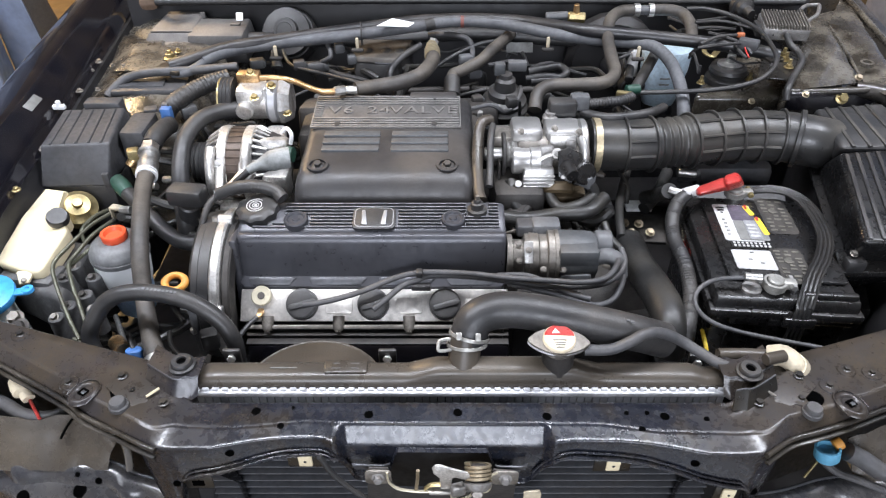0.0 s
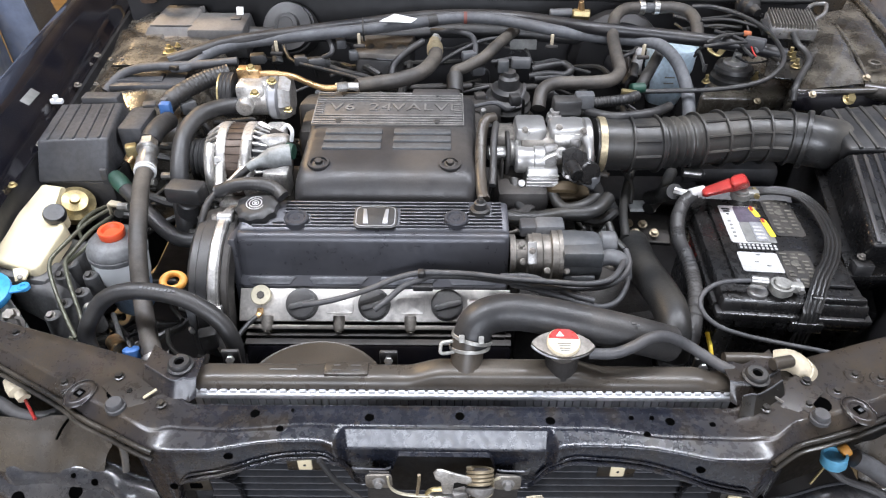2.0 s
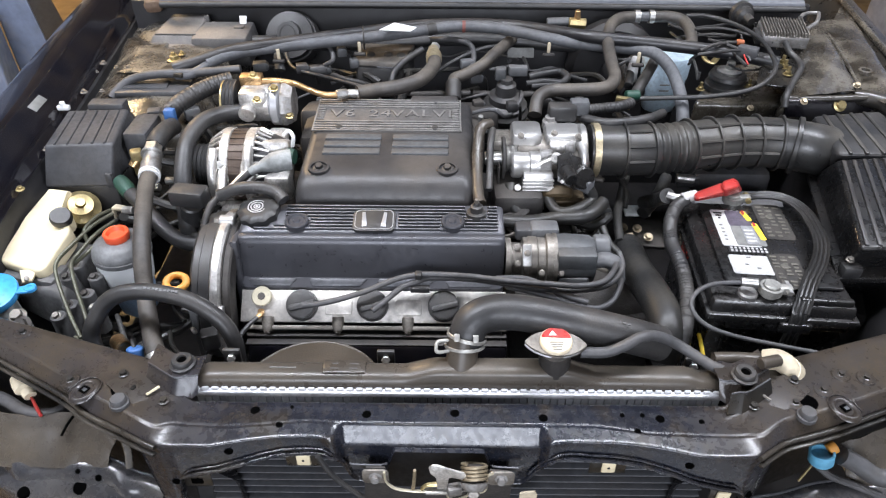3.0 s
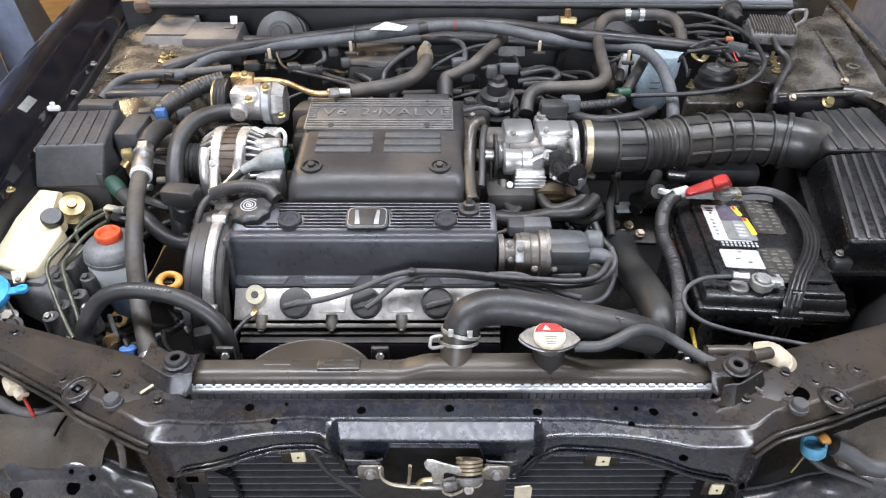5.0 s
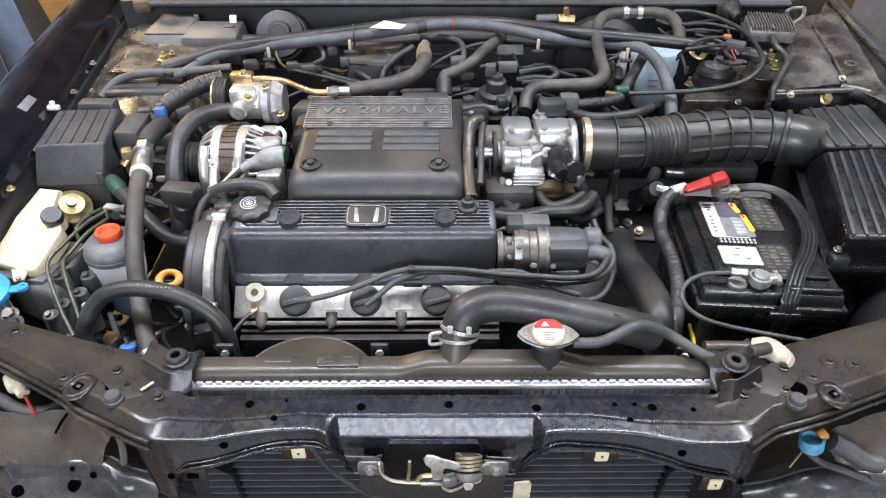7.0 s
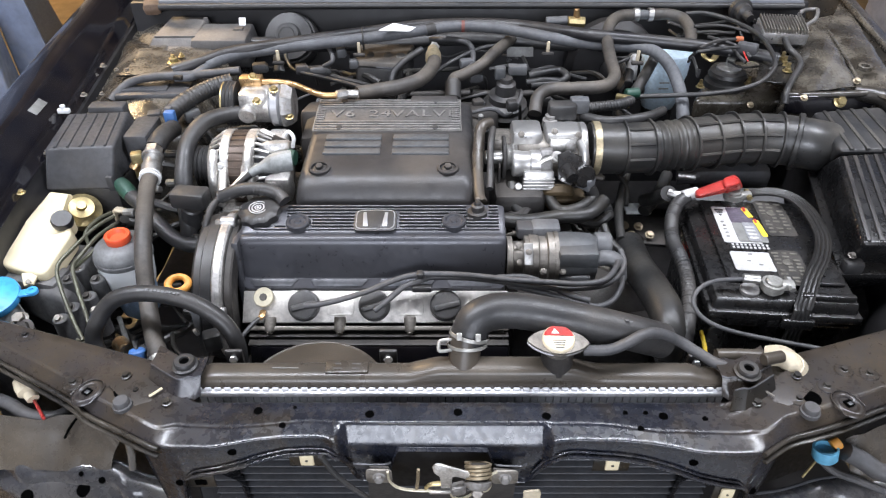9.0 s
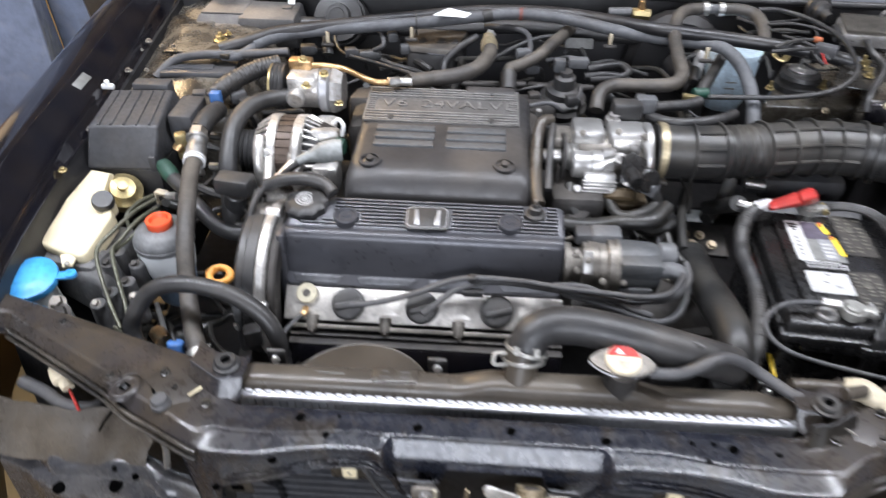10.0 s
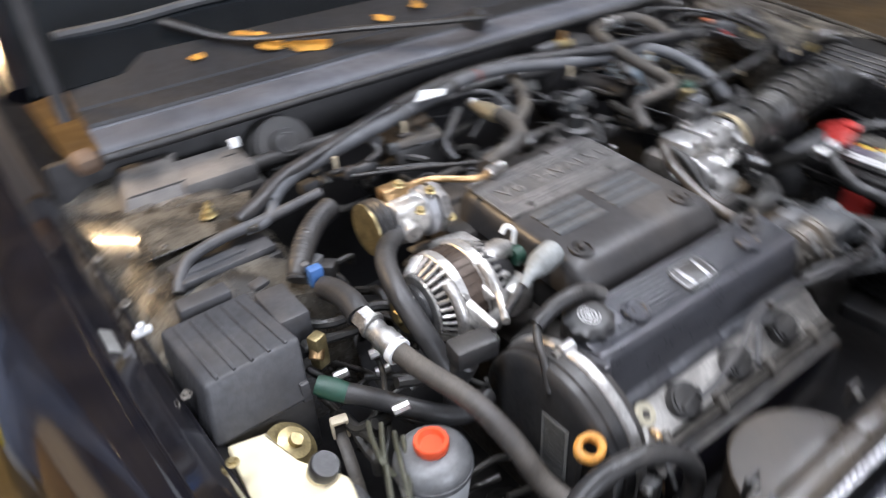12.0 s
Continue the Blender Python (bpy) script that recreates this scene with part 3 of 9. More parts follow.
def front_line(x):
    return soft_between(EDGE_Y, x)


RIM = 0.0020


def top_section(x):
    """Across the panel from back to front: flat top, crease, slope to the edge, upright face, rolled lower flange."""
    a = abs(x - MID)
    w = ease((a - 0.33) / 0.06)
    back = 0.561 + w * 0.047 + max(0.0, a - 0.36) * 0.32
    zt = 0.722 + 0.010 * w
    f, ze = soft_between(EDGE_Y, x), soft_between(EDGE_Z, x)
    cy = soft_between(CREASE, x, 0.012)
    out = ease((a - 0.345) / 0.03)
    cy = max(cy + (f + 0.016 - cy) * out, f + 0.006)
    zl = soft_between(LOWER, x, 0.0025)
    zl = zl + (ze - 0.013 - zl) * ease((a - 0.380) / 0.010)
    zl = min(zl, ze - 0.005)
    r = min(0.006, (ze - zl) * 0.35)
    g = 0.0035 * (1 - out)
    zc = zt
    pts = [(back + 0.001, zt - 0.016), (back - 0.002, zt - 0.002), (back - 0.005, zt)]
    pts += [(back - 0.005 + (cy - back + 0.005) * u, zt + (zc - zt) * u - 0.0008 * math.sin(math.pi * u)) for u in (0.25, 0.5, 0.7)]
    slope = math.atan2(zc - ze, cy - f)
    lean = (zt - zc) / max(0.02, back - cy)
    dy, dz = -math.cos(slope), -math.sin(slope)
    k = min(0.0024, 0.45 * (cy - f))
    e = min(0.0016, 0.12 * (cy - f))
    pts += [(cy + k + 0.002, zc - 0.0004 + k * lean), (cy + k, zc - 0.0004 + k * lean), (cy + k * 0.35, zc - 0.0006 + 0.3 * k * lean + 0.12 * k * dz), (cy + k * 0.35 * dy, zc - 0.0006 + 0.5 * k * dz), (cy + k * dy, zc + k * dz), (cy + (k + e) * dy, zc + (k + e) * dz)]
    pts += [(f - 0.006 * dy, ze - 0.006 * dz), (f - 0.003 * dy, ze - 0.003 * dz)]
    pts += [(f + 0.0002 + RIM * (math.sin(u) - math.sin(slope)) * -1, ze - RIM * (math.cos(slope) - math.cos(u))) for u in [slope + (1.62 - slope) * j / 8 for j in range(9)]]
    pts = [(min(y, back + 0.001 - 0.00012 * i), z - 0.00012 * i) for i, (y, z) in enumerate(pts)]
    f, ze = pts[-1]
    zl = min(zl, ze - 0.004)
    r = min(0.003, (ze - zl) * 0.35)
    pts += [(f - 0.0002, zl + r * 1.9), (f - 0.0008, zl + r * 1.4), (f - 0.001 - g, zl + r), (f - 0.002 - g, zl + r * 0.5), (f - 0.001 - g, zl), (f + 0.010, zl - 0.003)]
    return [(x, y, z) for y, z in pts]


def top_z(x, y):
    rows_ = top_section(x)[2:16]
    for p, q in zip(rows_, rows_[1:]):
        if q[1] <= y <= p[1]:
            return q[2] + (p[2] - q[2]) * (y - q[1]) / max(1e-6, p[1] - q[1])
    return rows_[0][2]


columns = [MID - 0.70 + 0.34 * i / 70 for i in range(70)] + [MID - 0.36 + 0.72 * i / 300 for i in range(300)] + [MID + 0.36 + 0.34 * i / 70 for i in range(71)]
part("top_panel", sheet([top_section(x) for x in columns], 0.0016), PANEL, support, "glossy black panel, dust and painted golden reflection towards the corners", 50)
flat = Matrix(((1, 0, 0, 0), (0, 0, 1, 0), (0, 1, 0, 0), (0, 0, 0, 1)))
# pressed beads along the lower front edge
for x0, x1 in ((-0.316, -0.112), (0.111, 0.372)):
    line = [x0 + (x1 - x0) * k / 60 for k in range(61)]
    part("pressed_bead", tube([(x, front_line(x) - 0.0050, soft_between(LOWER, x, 0.006) + 0.004) for x in line[::2]], 0.0030, 8, 2), PANEL, support, "rounded pressed bead")
    part("pressed_bead", tube([(x, front_line(x) - 0.0040, soft_between(LOWER, x, 0.010) + 0.0115) for x in line[::3]], 0.0016, 8, 2), PANEL, support, "fine pressed bead")
# folded feet on both sides of the latch opening
for pts in ([(-0.111, 0.680), (-0.106, 0.676), (-0.072, 0.675), (-0.064, 0.681), (-0.065, 0.674), (-0.072, 0.668), (-0.108, 0.669)], [(0.063, 0.677), (0.070, 0.673), (0.097, 0.672), (0.103, 0.679), (0.101, 0.668), (0.069, 0.666)]):
    part("latch_foot", prism(pts, 0.003, Matrix.Translation((0, 0.4975, 0)) @ flat, 0.001), RIB, support, "worn folded edge beside the latch")
for s in (-1, 1):
    part("post_lip", tube([(MID + s * 0.312, 0.510, 0.66), (MID + s * 0.300, 0.516, 0.64), (MID + s * 0.292, 0.53, 0.60), (MID + s * 0.290, 0.535, 0.52)], 0.012, 8, flat=0.35), PAINT_MID, support)
for px in ([(-0.230, 0.545, 0.723), (-0.091, 0.540, 0.723), (0.018, 0.543, 0.723), (0.127, 0.537, 0.723), (0.271, 0.537, 0.723)]):
    zh = top_z(px[0], px[1])
    part("hole", rod((px[0], px[1], zh - 0.004), (px[0], px[1], zh + 0.0010), 0.0058, seg=16), HOLE, support)
for px, r in zip([(-0.196, 0.523, 0.717), (0.239, 0.518, 0.717), (0.321, 0.533, 0.717), (-0.185, 0.550, 0.717), (0.225, 0.542, 0.717), (0.250, 0.542, 0.717)], (0.0042, 0.0042, 0.0035, 0.0022, 0.0030, 0.0030)):
    zh = top_z(px[0], px[1])
    part("hole", rod((px[0], px[1] + 0.002, zh - 0.004), (px[0], px[1] - 0.0008, zh + 0.0012), r, seg=14), HOLE, support)
for x, z in ((-0.254, 0.704), (0.299, 0.698), (-0.328, 0.648), (0.388, 0.630)):
    face = front_line(x) - RIM
    part("hole", rod((x, face + 0.004, z), (x, face - 0.0012, z), 0.0056, seg=14), HOLE, support)
# low bolt heads on pressed pads
for px in [(-0.386, 0.567, 0.735), (-0.472, 0.581, 0.735), (-0.574, 0.666, 0.735), (0.441, 0.555, 0.735), (0.519, 0.603, 0.735), (0.549, 0.597, 0.735), (0.485, 0.576, 0.735)]:
    part("pad", lathe((px[0], px[1], 0.7305), (px[0], px[1], 0.7335), [(0.0125, 0), (0.0110, 0.6), (0.006, 0.75)], 20), PANEL, support)
    bolt(support, (px[0], px[1], 0.7322), r=0.0038, mat=PAINT_DUSTY)
# bosses with a square nut
for (x, y, z), turn in zip([(-0.447, 0.565, 0.735), (0.499, 0.547, 0.735)], (-28, 24)):
    part("nut_boss", moved(lathe((0, 0, 0), (0, 0, 0.0045), [(0.0195, 0), (0.0185, 0.35), (0.0160, 0.85), (0.0140, 1.0), (0.0115, 0.85), (0.0095, 0.35), (0.004, 0.3)], 36), pose(x, y, 0.7300, 0, 0, turn) @ Matrix.Diagonal((0.9, 1.12, 1, 1))), PANEL, support, "raised pressed ring boss")
    spin = pose(x, y, 0.7328, 0, 0, turn)
    part("boss_rim", tube([spin @ Vector(q) for q in ((-0.0165, -0.012, -0.0015), (-0.0165, 0.004, 0), (-0.011, 0.017, 0), (0, 0.0215, 0), (0.011, 0.017, 0), (0.0165, 0.004, 0), (0.0165, -0.012, -0.0015))], 0.0009, 8), PANEL, support)
    part("square_hole", box(x, y, 0.7335, 0.010, 0.010, 0.0015, 0, 0, 0, turn), HOLE, support)
    part("nut", box(x + 0.001, y - 0.001, 0.7342, 0.006, 0.005, 0.0012, 0.0005, 0, 0, turn), RIB, support)
for px in [(-0.403, 0.567, 0.735), (0.458, 0.556, 0.735)]:
    part("slot_hole", lathe((px[0], px[1], 0.731), (px[0], px[1], 0.7332), [(0.011, 0), (0.011, 1)], 20), HOLE, support)
for px in [(-0.395, 0.544, 0.737), (0.446, 0.534, 0.737)]:
    part("rubber_stop", lathe((px[0], px[1], 0.730), (px[0], px[1], 0.744), [(0.0120, 0), (0.0118, 0.35), (0.0100, 0.42), (0.0095, 0.8), (0.0085, 0.9)], 24), RUBBER_GREY, support, "round rubber bump stop")
for c, w in (((-0.168, 0.506, 0.679), 0.046), ((0.208, 0.503, 0.674), 0.046), ((0.360, 0.497, 0.621), 0.034), ((-0.306, 0.500, 0.643), 0.036)):
    part("clip_bracket", join(box(c[0], c[1] + 0.001, c[2], w, 0.003, 0.034, 0.0015), box(c[0], c[1] + 0.006, c[2] + 0.018, w, 0.012, 0.003, 0.001)), PAINT_DUSTY, support)
    if w != 0.036:
        part("clip_nut", box(c[0], c[1] - 0.0025, c[2], 0.0175, 0.004, 0.021, 0.0025), CREAM, support, "small beige plastic grille clip")
        part("hole", rod((c[0], c[1] - 0.003, c[2]), (c[0], c[1] - 0.0052, c[2]), 0.0018, seg=10), INK, support)
    else:
        part("square_hole", box(c[0], c[1] - 0.001, c[2] - 0.005, 0.015, 0.002, 0.010, 0.002), HOLE, support)

# radiator mounting brackets
for s, bush in ((-1, (-0.331, 0.599, 0.752)), (1, (0.385, 0.587, 0.752))):
    x = MID + s * 0.366
    br = thing("radiator_bracket", (x, 0.60, 0.73), "bent black steel radiator bracket with rubber bush", "bracket", "radiator brackets")

    def bx(dx, y, z):
        return (MID + s * dx, y, z)

    rows_ = []
    for dx, yt, yb, zb in ((0.330, 0.581, 0.568, 0.722), (0.337, 0.578, 0.562, 0.721), (0.345, 0.579, 0.565, 0.722), (0.350, 0.576, 0.561, 0.721), (0.357, 0.575, 0.5595, 0.721), (0.364, 0.578, 0.5625, 0.724), (0.380, 0.588, 0.573, 0.730), (0.400, 0.601, 0.587, 0.732)):
        rows_.append([bx(dx * 0.996, yt + 0.036, 0.7425), bx(dx * 0.998, yt + 0.010, 0.743), bx(dx, yt + 0.002, 0.7425), bx(dx, yt, 0.740), bx(dx, (yt + yb) / 2, (0.740 + zb) / 2), bx(dx, yb, zb)])
    part("top_plate", sheet(rows_, 0.0025), PANEL, br, "bent plate with worn edges")
    part("worn_edge", tube([p[2][:2] + (0.7427,) for p in rows_], 0.0012, 6), RIB, br)
    part("foot", sheet([[bx(0.352, 0.560, 0.7245), bx(0.372, 0.566, 0.7290), bx(0.392, 0.580, 0.7350), bx(0.420, 0.600, 0.7355)], [bx(0.356, 0.548, 0.7245), bx(0.378, 0.547, 0.7290), bx(0.412, 0.560, 0.7350), bx(0.438, 0.582, 0.7355)], [bx(0.362, 0.541, 0.7238), bx(0.384, 0.537, 0.7280), bx(0.420, 0.552, 0.7335), bx(0.446, 0.575, 0.734)]], 0.0025), PANEL, br)
    part("chalk_mark", rod(bx(0.388, 0.556, 0.7350), bx(0.376, 0.569, 0.7355), 0.0017, seg=6), CREAM if s < 0 else ALU_BROWN, br, "short pale paint mark")
    part("bush", lathe((bush[0], bush[1], 0.744), (bush[0], bush[1], 0.754), [(0.0165, 0), (0.0165, 0.25), (0.0135, 0.4), (0.0135, 0.8), (0.0120, 1.0), (0.0065, 1.0), (0.0055, 0.6)], 28), RUBBER, br, "round rubber bush")
    part("bush_hole", rod((bush[0], bush[1], 0.7485), (bush[0], bush[1], 0.7525), 0.0058, seg=16), HOLE, br)
    if s > 0:
        part("upright_plate", sheet([[(0.355, 0.543, 0.723), (0.357, 0.550, 0.738), (0.358, 0.555, 0.748)], [(0.368, 0.545, 0.723), (0.368, 0.552, 0.738), (0.368, 0.5565, 0.7495)], [(0.373, 0.543, 0.723), (0.373, 0.550, 0.738), (0.373, 0.554, 0.7495)], [(0.386, 0.549, 0.725), (0.384, 0.556, 0.740), (0.381, 0.558, 0.7495)], [(0.418, 0.565, 0.727), (0.416, 0.573, 0.742), (0.413, 0.578, 0.750)]], 0.002), PAINT_DUSTY, br, "upright folded steel plate")
        part("upright_edge", tube([(0.358, 0.5545, 0.7485), (0.368, 0.556, 0.750), (0.381, 0.5575, 0.750), (0.413, 0.5775, 0.7505)], 0.0011, 6), RIB, br)
    bolt(br, bx(0.366, 0.551, 0.7290), r=0.0046, mat=PAINT_DUSTY)
    bolt(br, bx(0.428, 0.588, 0.7365), r=0.0046, mat=PAINT_DUSTY)

# condenser behind the grille opening
cond = thing("condenser", (MID, 0.535, 0.40), "black finned air-conditioning condenser", "condenser")
part("core", box(MID, 0.548, 0.54, 0.66, 0.012, 0.24, 0.002), DARK, cond)
for k in range(16):
    part("tube", box(MID, 0.536, 0.434 + k * 0.0149, 0.66, 0.014, 0.0026, 0.001), COND_TUBE, cond)

# dark sheet that paints the shade behind the latch
single("latch_recess", box(MID - 0.012, 0.530, 0.655, 0.185, 0.010, 0.13, 0.002), RECESS_SHADE, "near-black sheet standing for the shade behind the hood latch", "body panel", kind="structure")

# hood latch
latch = thing("hood_latch", (MID - 0.01, 0.49, 0.62), "zinc-plated hood latch with coil spring", "latch")
part("plate", prism([(-0.089, 0.688), (-0.066, 0.687), (-0.063, 0.677), (-0.062, 0.653), (-0.056, 0.644), (-0.031, 0.639), (0.025, 0.635), (0.054, 0.644), (0.057, 0.677), (0.061, 0.684), (0.085, 0.681), (0.089, 0.660), (0.088, 0.601), (-0.095, 0.601), (-0.092, 0.663)], 0.003, Matrix.Translation((0, 0.4865, 0)) @ flat, 0.001), BLOCK, latch, "dark grimy latch plate")
part("plate_edge", tube([(x, 0.4830, z) for x, z in [(-0.067, 0.685), (-0.065, 0.664), (-0.053, 0.650), (-0.029, 0.645), (0.005, 0.644), (0.011, 0.633), (0.020, 0.627), (0.031, 0.633), (0.039, 0.642), (0.054, 0.646), (0.058, 0.657), (0.058, 0.677), (0.065, 0.684)]], 0.0024, 8, flat=0.6), PALE_ZINC, latch, "worn bright plate edge")
part("pale_tab", prism([(0.100, 0.600), (0.100, 0.638), (0.105, 0.640), (0.119, 0.642), (0.122, 0.636), (0.122, 0.600)], 0.003, Matrix.Translation((0, 0.4850, 0)) @ flat, 0.001), AGED_WHITE, latch, "pale beige tab beside the latch")
for c in ((-0.078, 0.486, 0.673), (0.075, 0.486, 0.671)):
    part("ear", prism(rounded(0.032, 0.026, 0.006), 0.003, Matrix.Translation((c[0], 0.4835, c[2])) @ flat, 0.001), ALU_BROWN, latch, "rounded steel ear")
    bolt(latch, (c[0], 0.4835, c[2]), (0, -1, 0.2), 0.0056, ALU_DULL)
lean_back = Matrix.Translation((0.042, 0.480, 0.672)) @ pose(0, 0, 0, -48, 0, 0)
spring = [lean_back @ Vector((0.0150 * math.cos(a * 0.62), 0.0150 * math.sin(a * 0.62), 0.00044 * a)) for a in range(0, 48)]
part("spring", tube(spring, 0.0020, 6, 3), RUSTY, latch, "dirty brown coil spring")
part("spring_core", moved(rod((0, 0, -0.004), (0, 0, 0.019), 0.0118), lean_back), BLOCK, latch)
part("spring_seat", moved(lathe((0, 0, -0.012), (0, 0, -0.001), [(0.010, 0), (0.0155, 0.4), (0.0175, 0.9), (0.013, 1.0)], 20), lean_back), ALU_DULL, latch)
part("spring_bolt", rod((0.041, 0.474, 0.658), (0.041, 0.466, 0.664), 0.0075, seg=6), ALU_BROWN, latch)
part("lever", prism([(-0.013, 0.701), (-0.009, 0.707), (-0.003, 0.707), (0.011, 0.699), (0.029, 0.692), (0.034, 0.683), (0.028, 0.678), (0.015, 0.685), (0.010, 0.683), (0.010, 0.659), (-0.003, 0.659), (-0.003, 0.683), (-0.011, 0.690)], 0.003, Matrix.Translation((0, 0.4765, 0)) @ flat, 0.001), ALU, latch, "zinc release lever")
part("pivot_block", box(*(0.018, 0.476, 0.660), 0.018, 0.012, 0.016, 0.003, 0, 0, 15), ALU_DULL, latch)
part("hook", tube([(x, 0.484, z) for x, z in [(-0.030, 0.687), (-0.031, 0.667), (-0.033, 0.648)]], 0.0022, 8), RUSTY, latch)
part("catch", tube([(x, 0.480, z) for x, z in [(-0.022, 0.655), (-0.015, 0.663), (-0.003, 0.665), (0.010, 0.666)]], 0.0034, 8, flat=0.6), GOLD, latch)
part("catch_plate", box(*(-0.001, 0.478, 0.653), 0.032, 0.008, 0.005, 0.001), ALU, latch)
hose("latch_cable", "thin black latch release cable", [(MID - 0.07, 0.49, 0.60), (MID - 0.11, 0.488, 0.615), (MID - 0.15, 0.49, 0.66), (MID - 0.17, 0.494, 0.70)], 0.0035, PLASTIC, "cable", 8)

# headlamp pockets and bumper beam
beam = thing("bumper_beam", (MID, 0.44, 0.50), "glossy black steel bumper beam ends with holes", "bumper beam", kind="structure")
CREST = ([(-0.659, 0.592, 0.612), (-0.614, 0.580, 0.612), (-0.583, 0.561, 0.612), (-0.563, 0.554, 0.612), (-0.524, 0.552, 0.612), (-0.490, 0.553, 0.612), (-0.454, 0.548, 0.612), (-0.430, 0.540, 0.609), (-0.406, 0.530, 0.602), (-0.386, 0.526, 0.600), (-0.359, 0.520, 0.598)], [(0.398, 0.502, 0.598), (0.437, 0.507, 0.598), (0.459, 0.511, 0.602), (0.481, 0.516, 0.607), (0.500, 0.519, 0.610), (0.526, 0.521, 0.612), (0.557, 0.523, 0.612), (0.578, 0.524, 0.612), (0.633, 0.527, 0.612)])
for crest in CREST:
    line = [tuple(crest[i][c] + (crest[i + 1][c] - crest[i][c]) * u for c in range(3)) for i in range(len(crest) - 1) for u in (0.0, 0.33, 0.67)] + [crest[-1]]
    line = [tuple(sum(line[max(0, min(len(line) - 1, i + k))][c] for k in (-1, 0, 1)) / 3 for c in range(3)) for i in range(len(line))]
    rows = []
    for i, (x, y, z) in enumerate(line):
        w = 0.003 * math.sin(i * 0.9)
        rows.append([(x, y + 0.012, z - 0.060), (x, y + 0.010, z - 0.010), (x, y + 0.006, z - 0.002), (x, y, z), (x, y - 0.007, z - 0.0015), (x, y - 0.015 - w, z - 0.005), (x, y - 0.021 - w, z - 0.013), (x, y - 0.024 - w, z - 0.021), (x, y - 0.034 - w, z - 0.026), (x, y - 0.040, z - 0.034), (x, y - 0.042, z - 0.06), (x, y - 0.046, z - 0.13)])
    part("beam_end", sheet(rows, 0.002), BEAM, beam)
    part("beam_lip", tube([(x, y + 0.007, z - 0.001) for x, y, z in line], 0.0022, 8), RIB, beam, "worn upper edge")
for p, n, r in (((-0.4794, 0.5204, 0.5889), (0, -0.45, 0.89), 0.0095), ((-0.4547, 0.5282, 0.5988), (0, -0.8, 0.6), 0.0048), ((-0.4822, 0.5331, 0.6058), (0, -0.8, 0.6), 0.0035), ((-0.554, 0.515, 0.585), (0, -0.3, 0.9), 0.008), ((0.560, 0.513, 0.600), (0, -0.3, 0.9), 0.006)):
    c, d = Vector(p), Vector(n).normalized()
    part("hole", rod(c - d * 0.006, c + d * 0.0010, r, seg=18), HOLE, beam)
for p in [(-0.546, 0.537, 0.593), (-0.528, 0.543, 0.593), (-0.437, 0.537, 0.593), (-0.394, 0.523, 0.593), (0.532, 0.520, 0.593)]:
    part("weld_spot", lathe((p[0], p[1], p[2] - 0.006), (p[0], p[1] - 0.002, p[2] + 0.003), [(0.006, 0), (0.005, 0.7), (0.002, 1)], 14), BEAM, beam)
for s in (-1, 1):
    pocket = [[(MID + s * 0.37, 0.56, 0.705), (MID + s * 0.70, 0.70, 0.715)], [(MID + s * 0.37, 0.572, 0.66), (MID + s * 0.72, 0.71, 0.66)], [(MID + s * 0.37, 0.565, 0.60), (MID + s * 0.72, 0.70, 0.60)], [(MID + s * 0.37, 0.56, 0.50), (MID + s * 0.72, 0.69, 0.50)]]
    rail = [(x, y - 0.004, z - 0.002) for x, y, z in EDGE if s * (x - MID) > 0.35]
    part("edge_rail", tube(rail, 0.0032, 10), PAINT_DUSTY, support, "rounded dusty front rail")
    part("rail_lip", tube([(x, y - 0.0045, z - 0.0075) for x, y, z in rail], 0.0034, 8, flat=0.5), PAINT_DUSTY, support, "worn lower lip of the rail")
    # dark backing sheet: shade of the headlamp opening put into its colour
    single("headlamp_pocket", sheet(pocket, 0.0015), RECESS_SHADE, "near-black sheet standing for the shade inside the headlamp opening", "body panel", kind="structure")
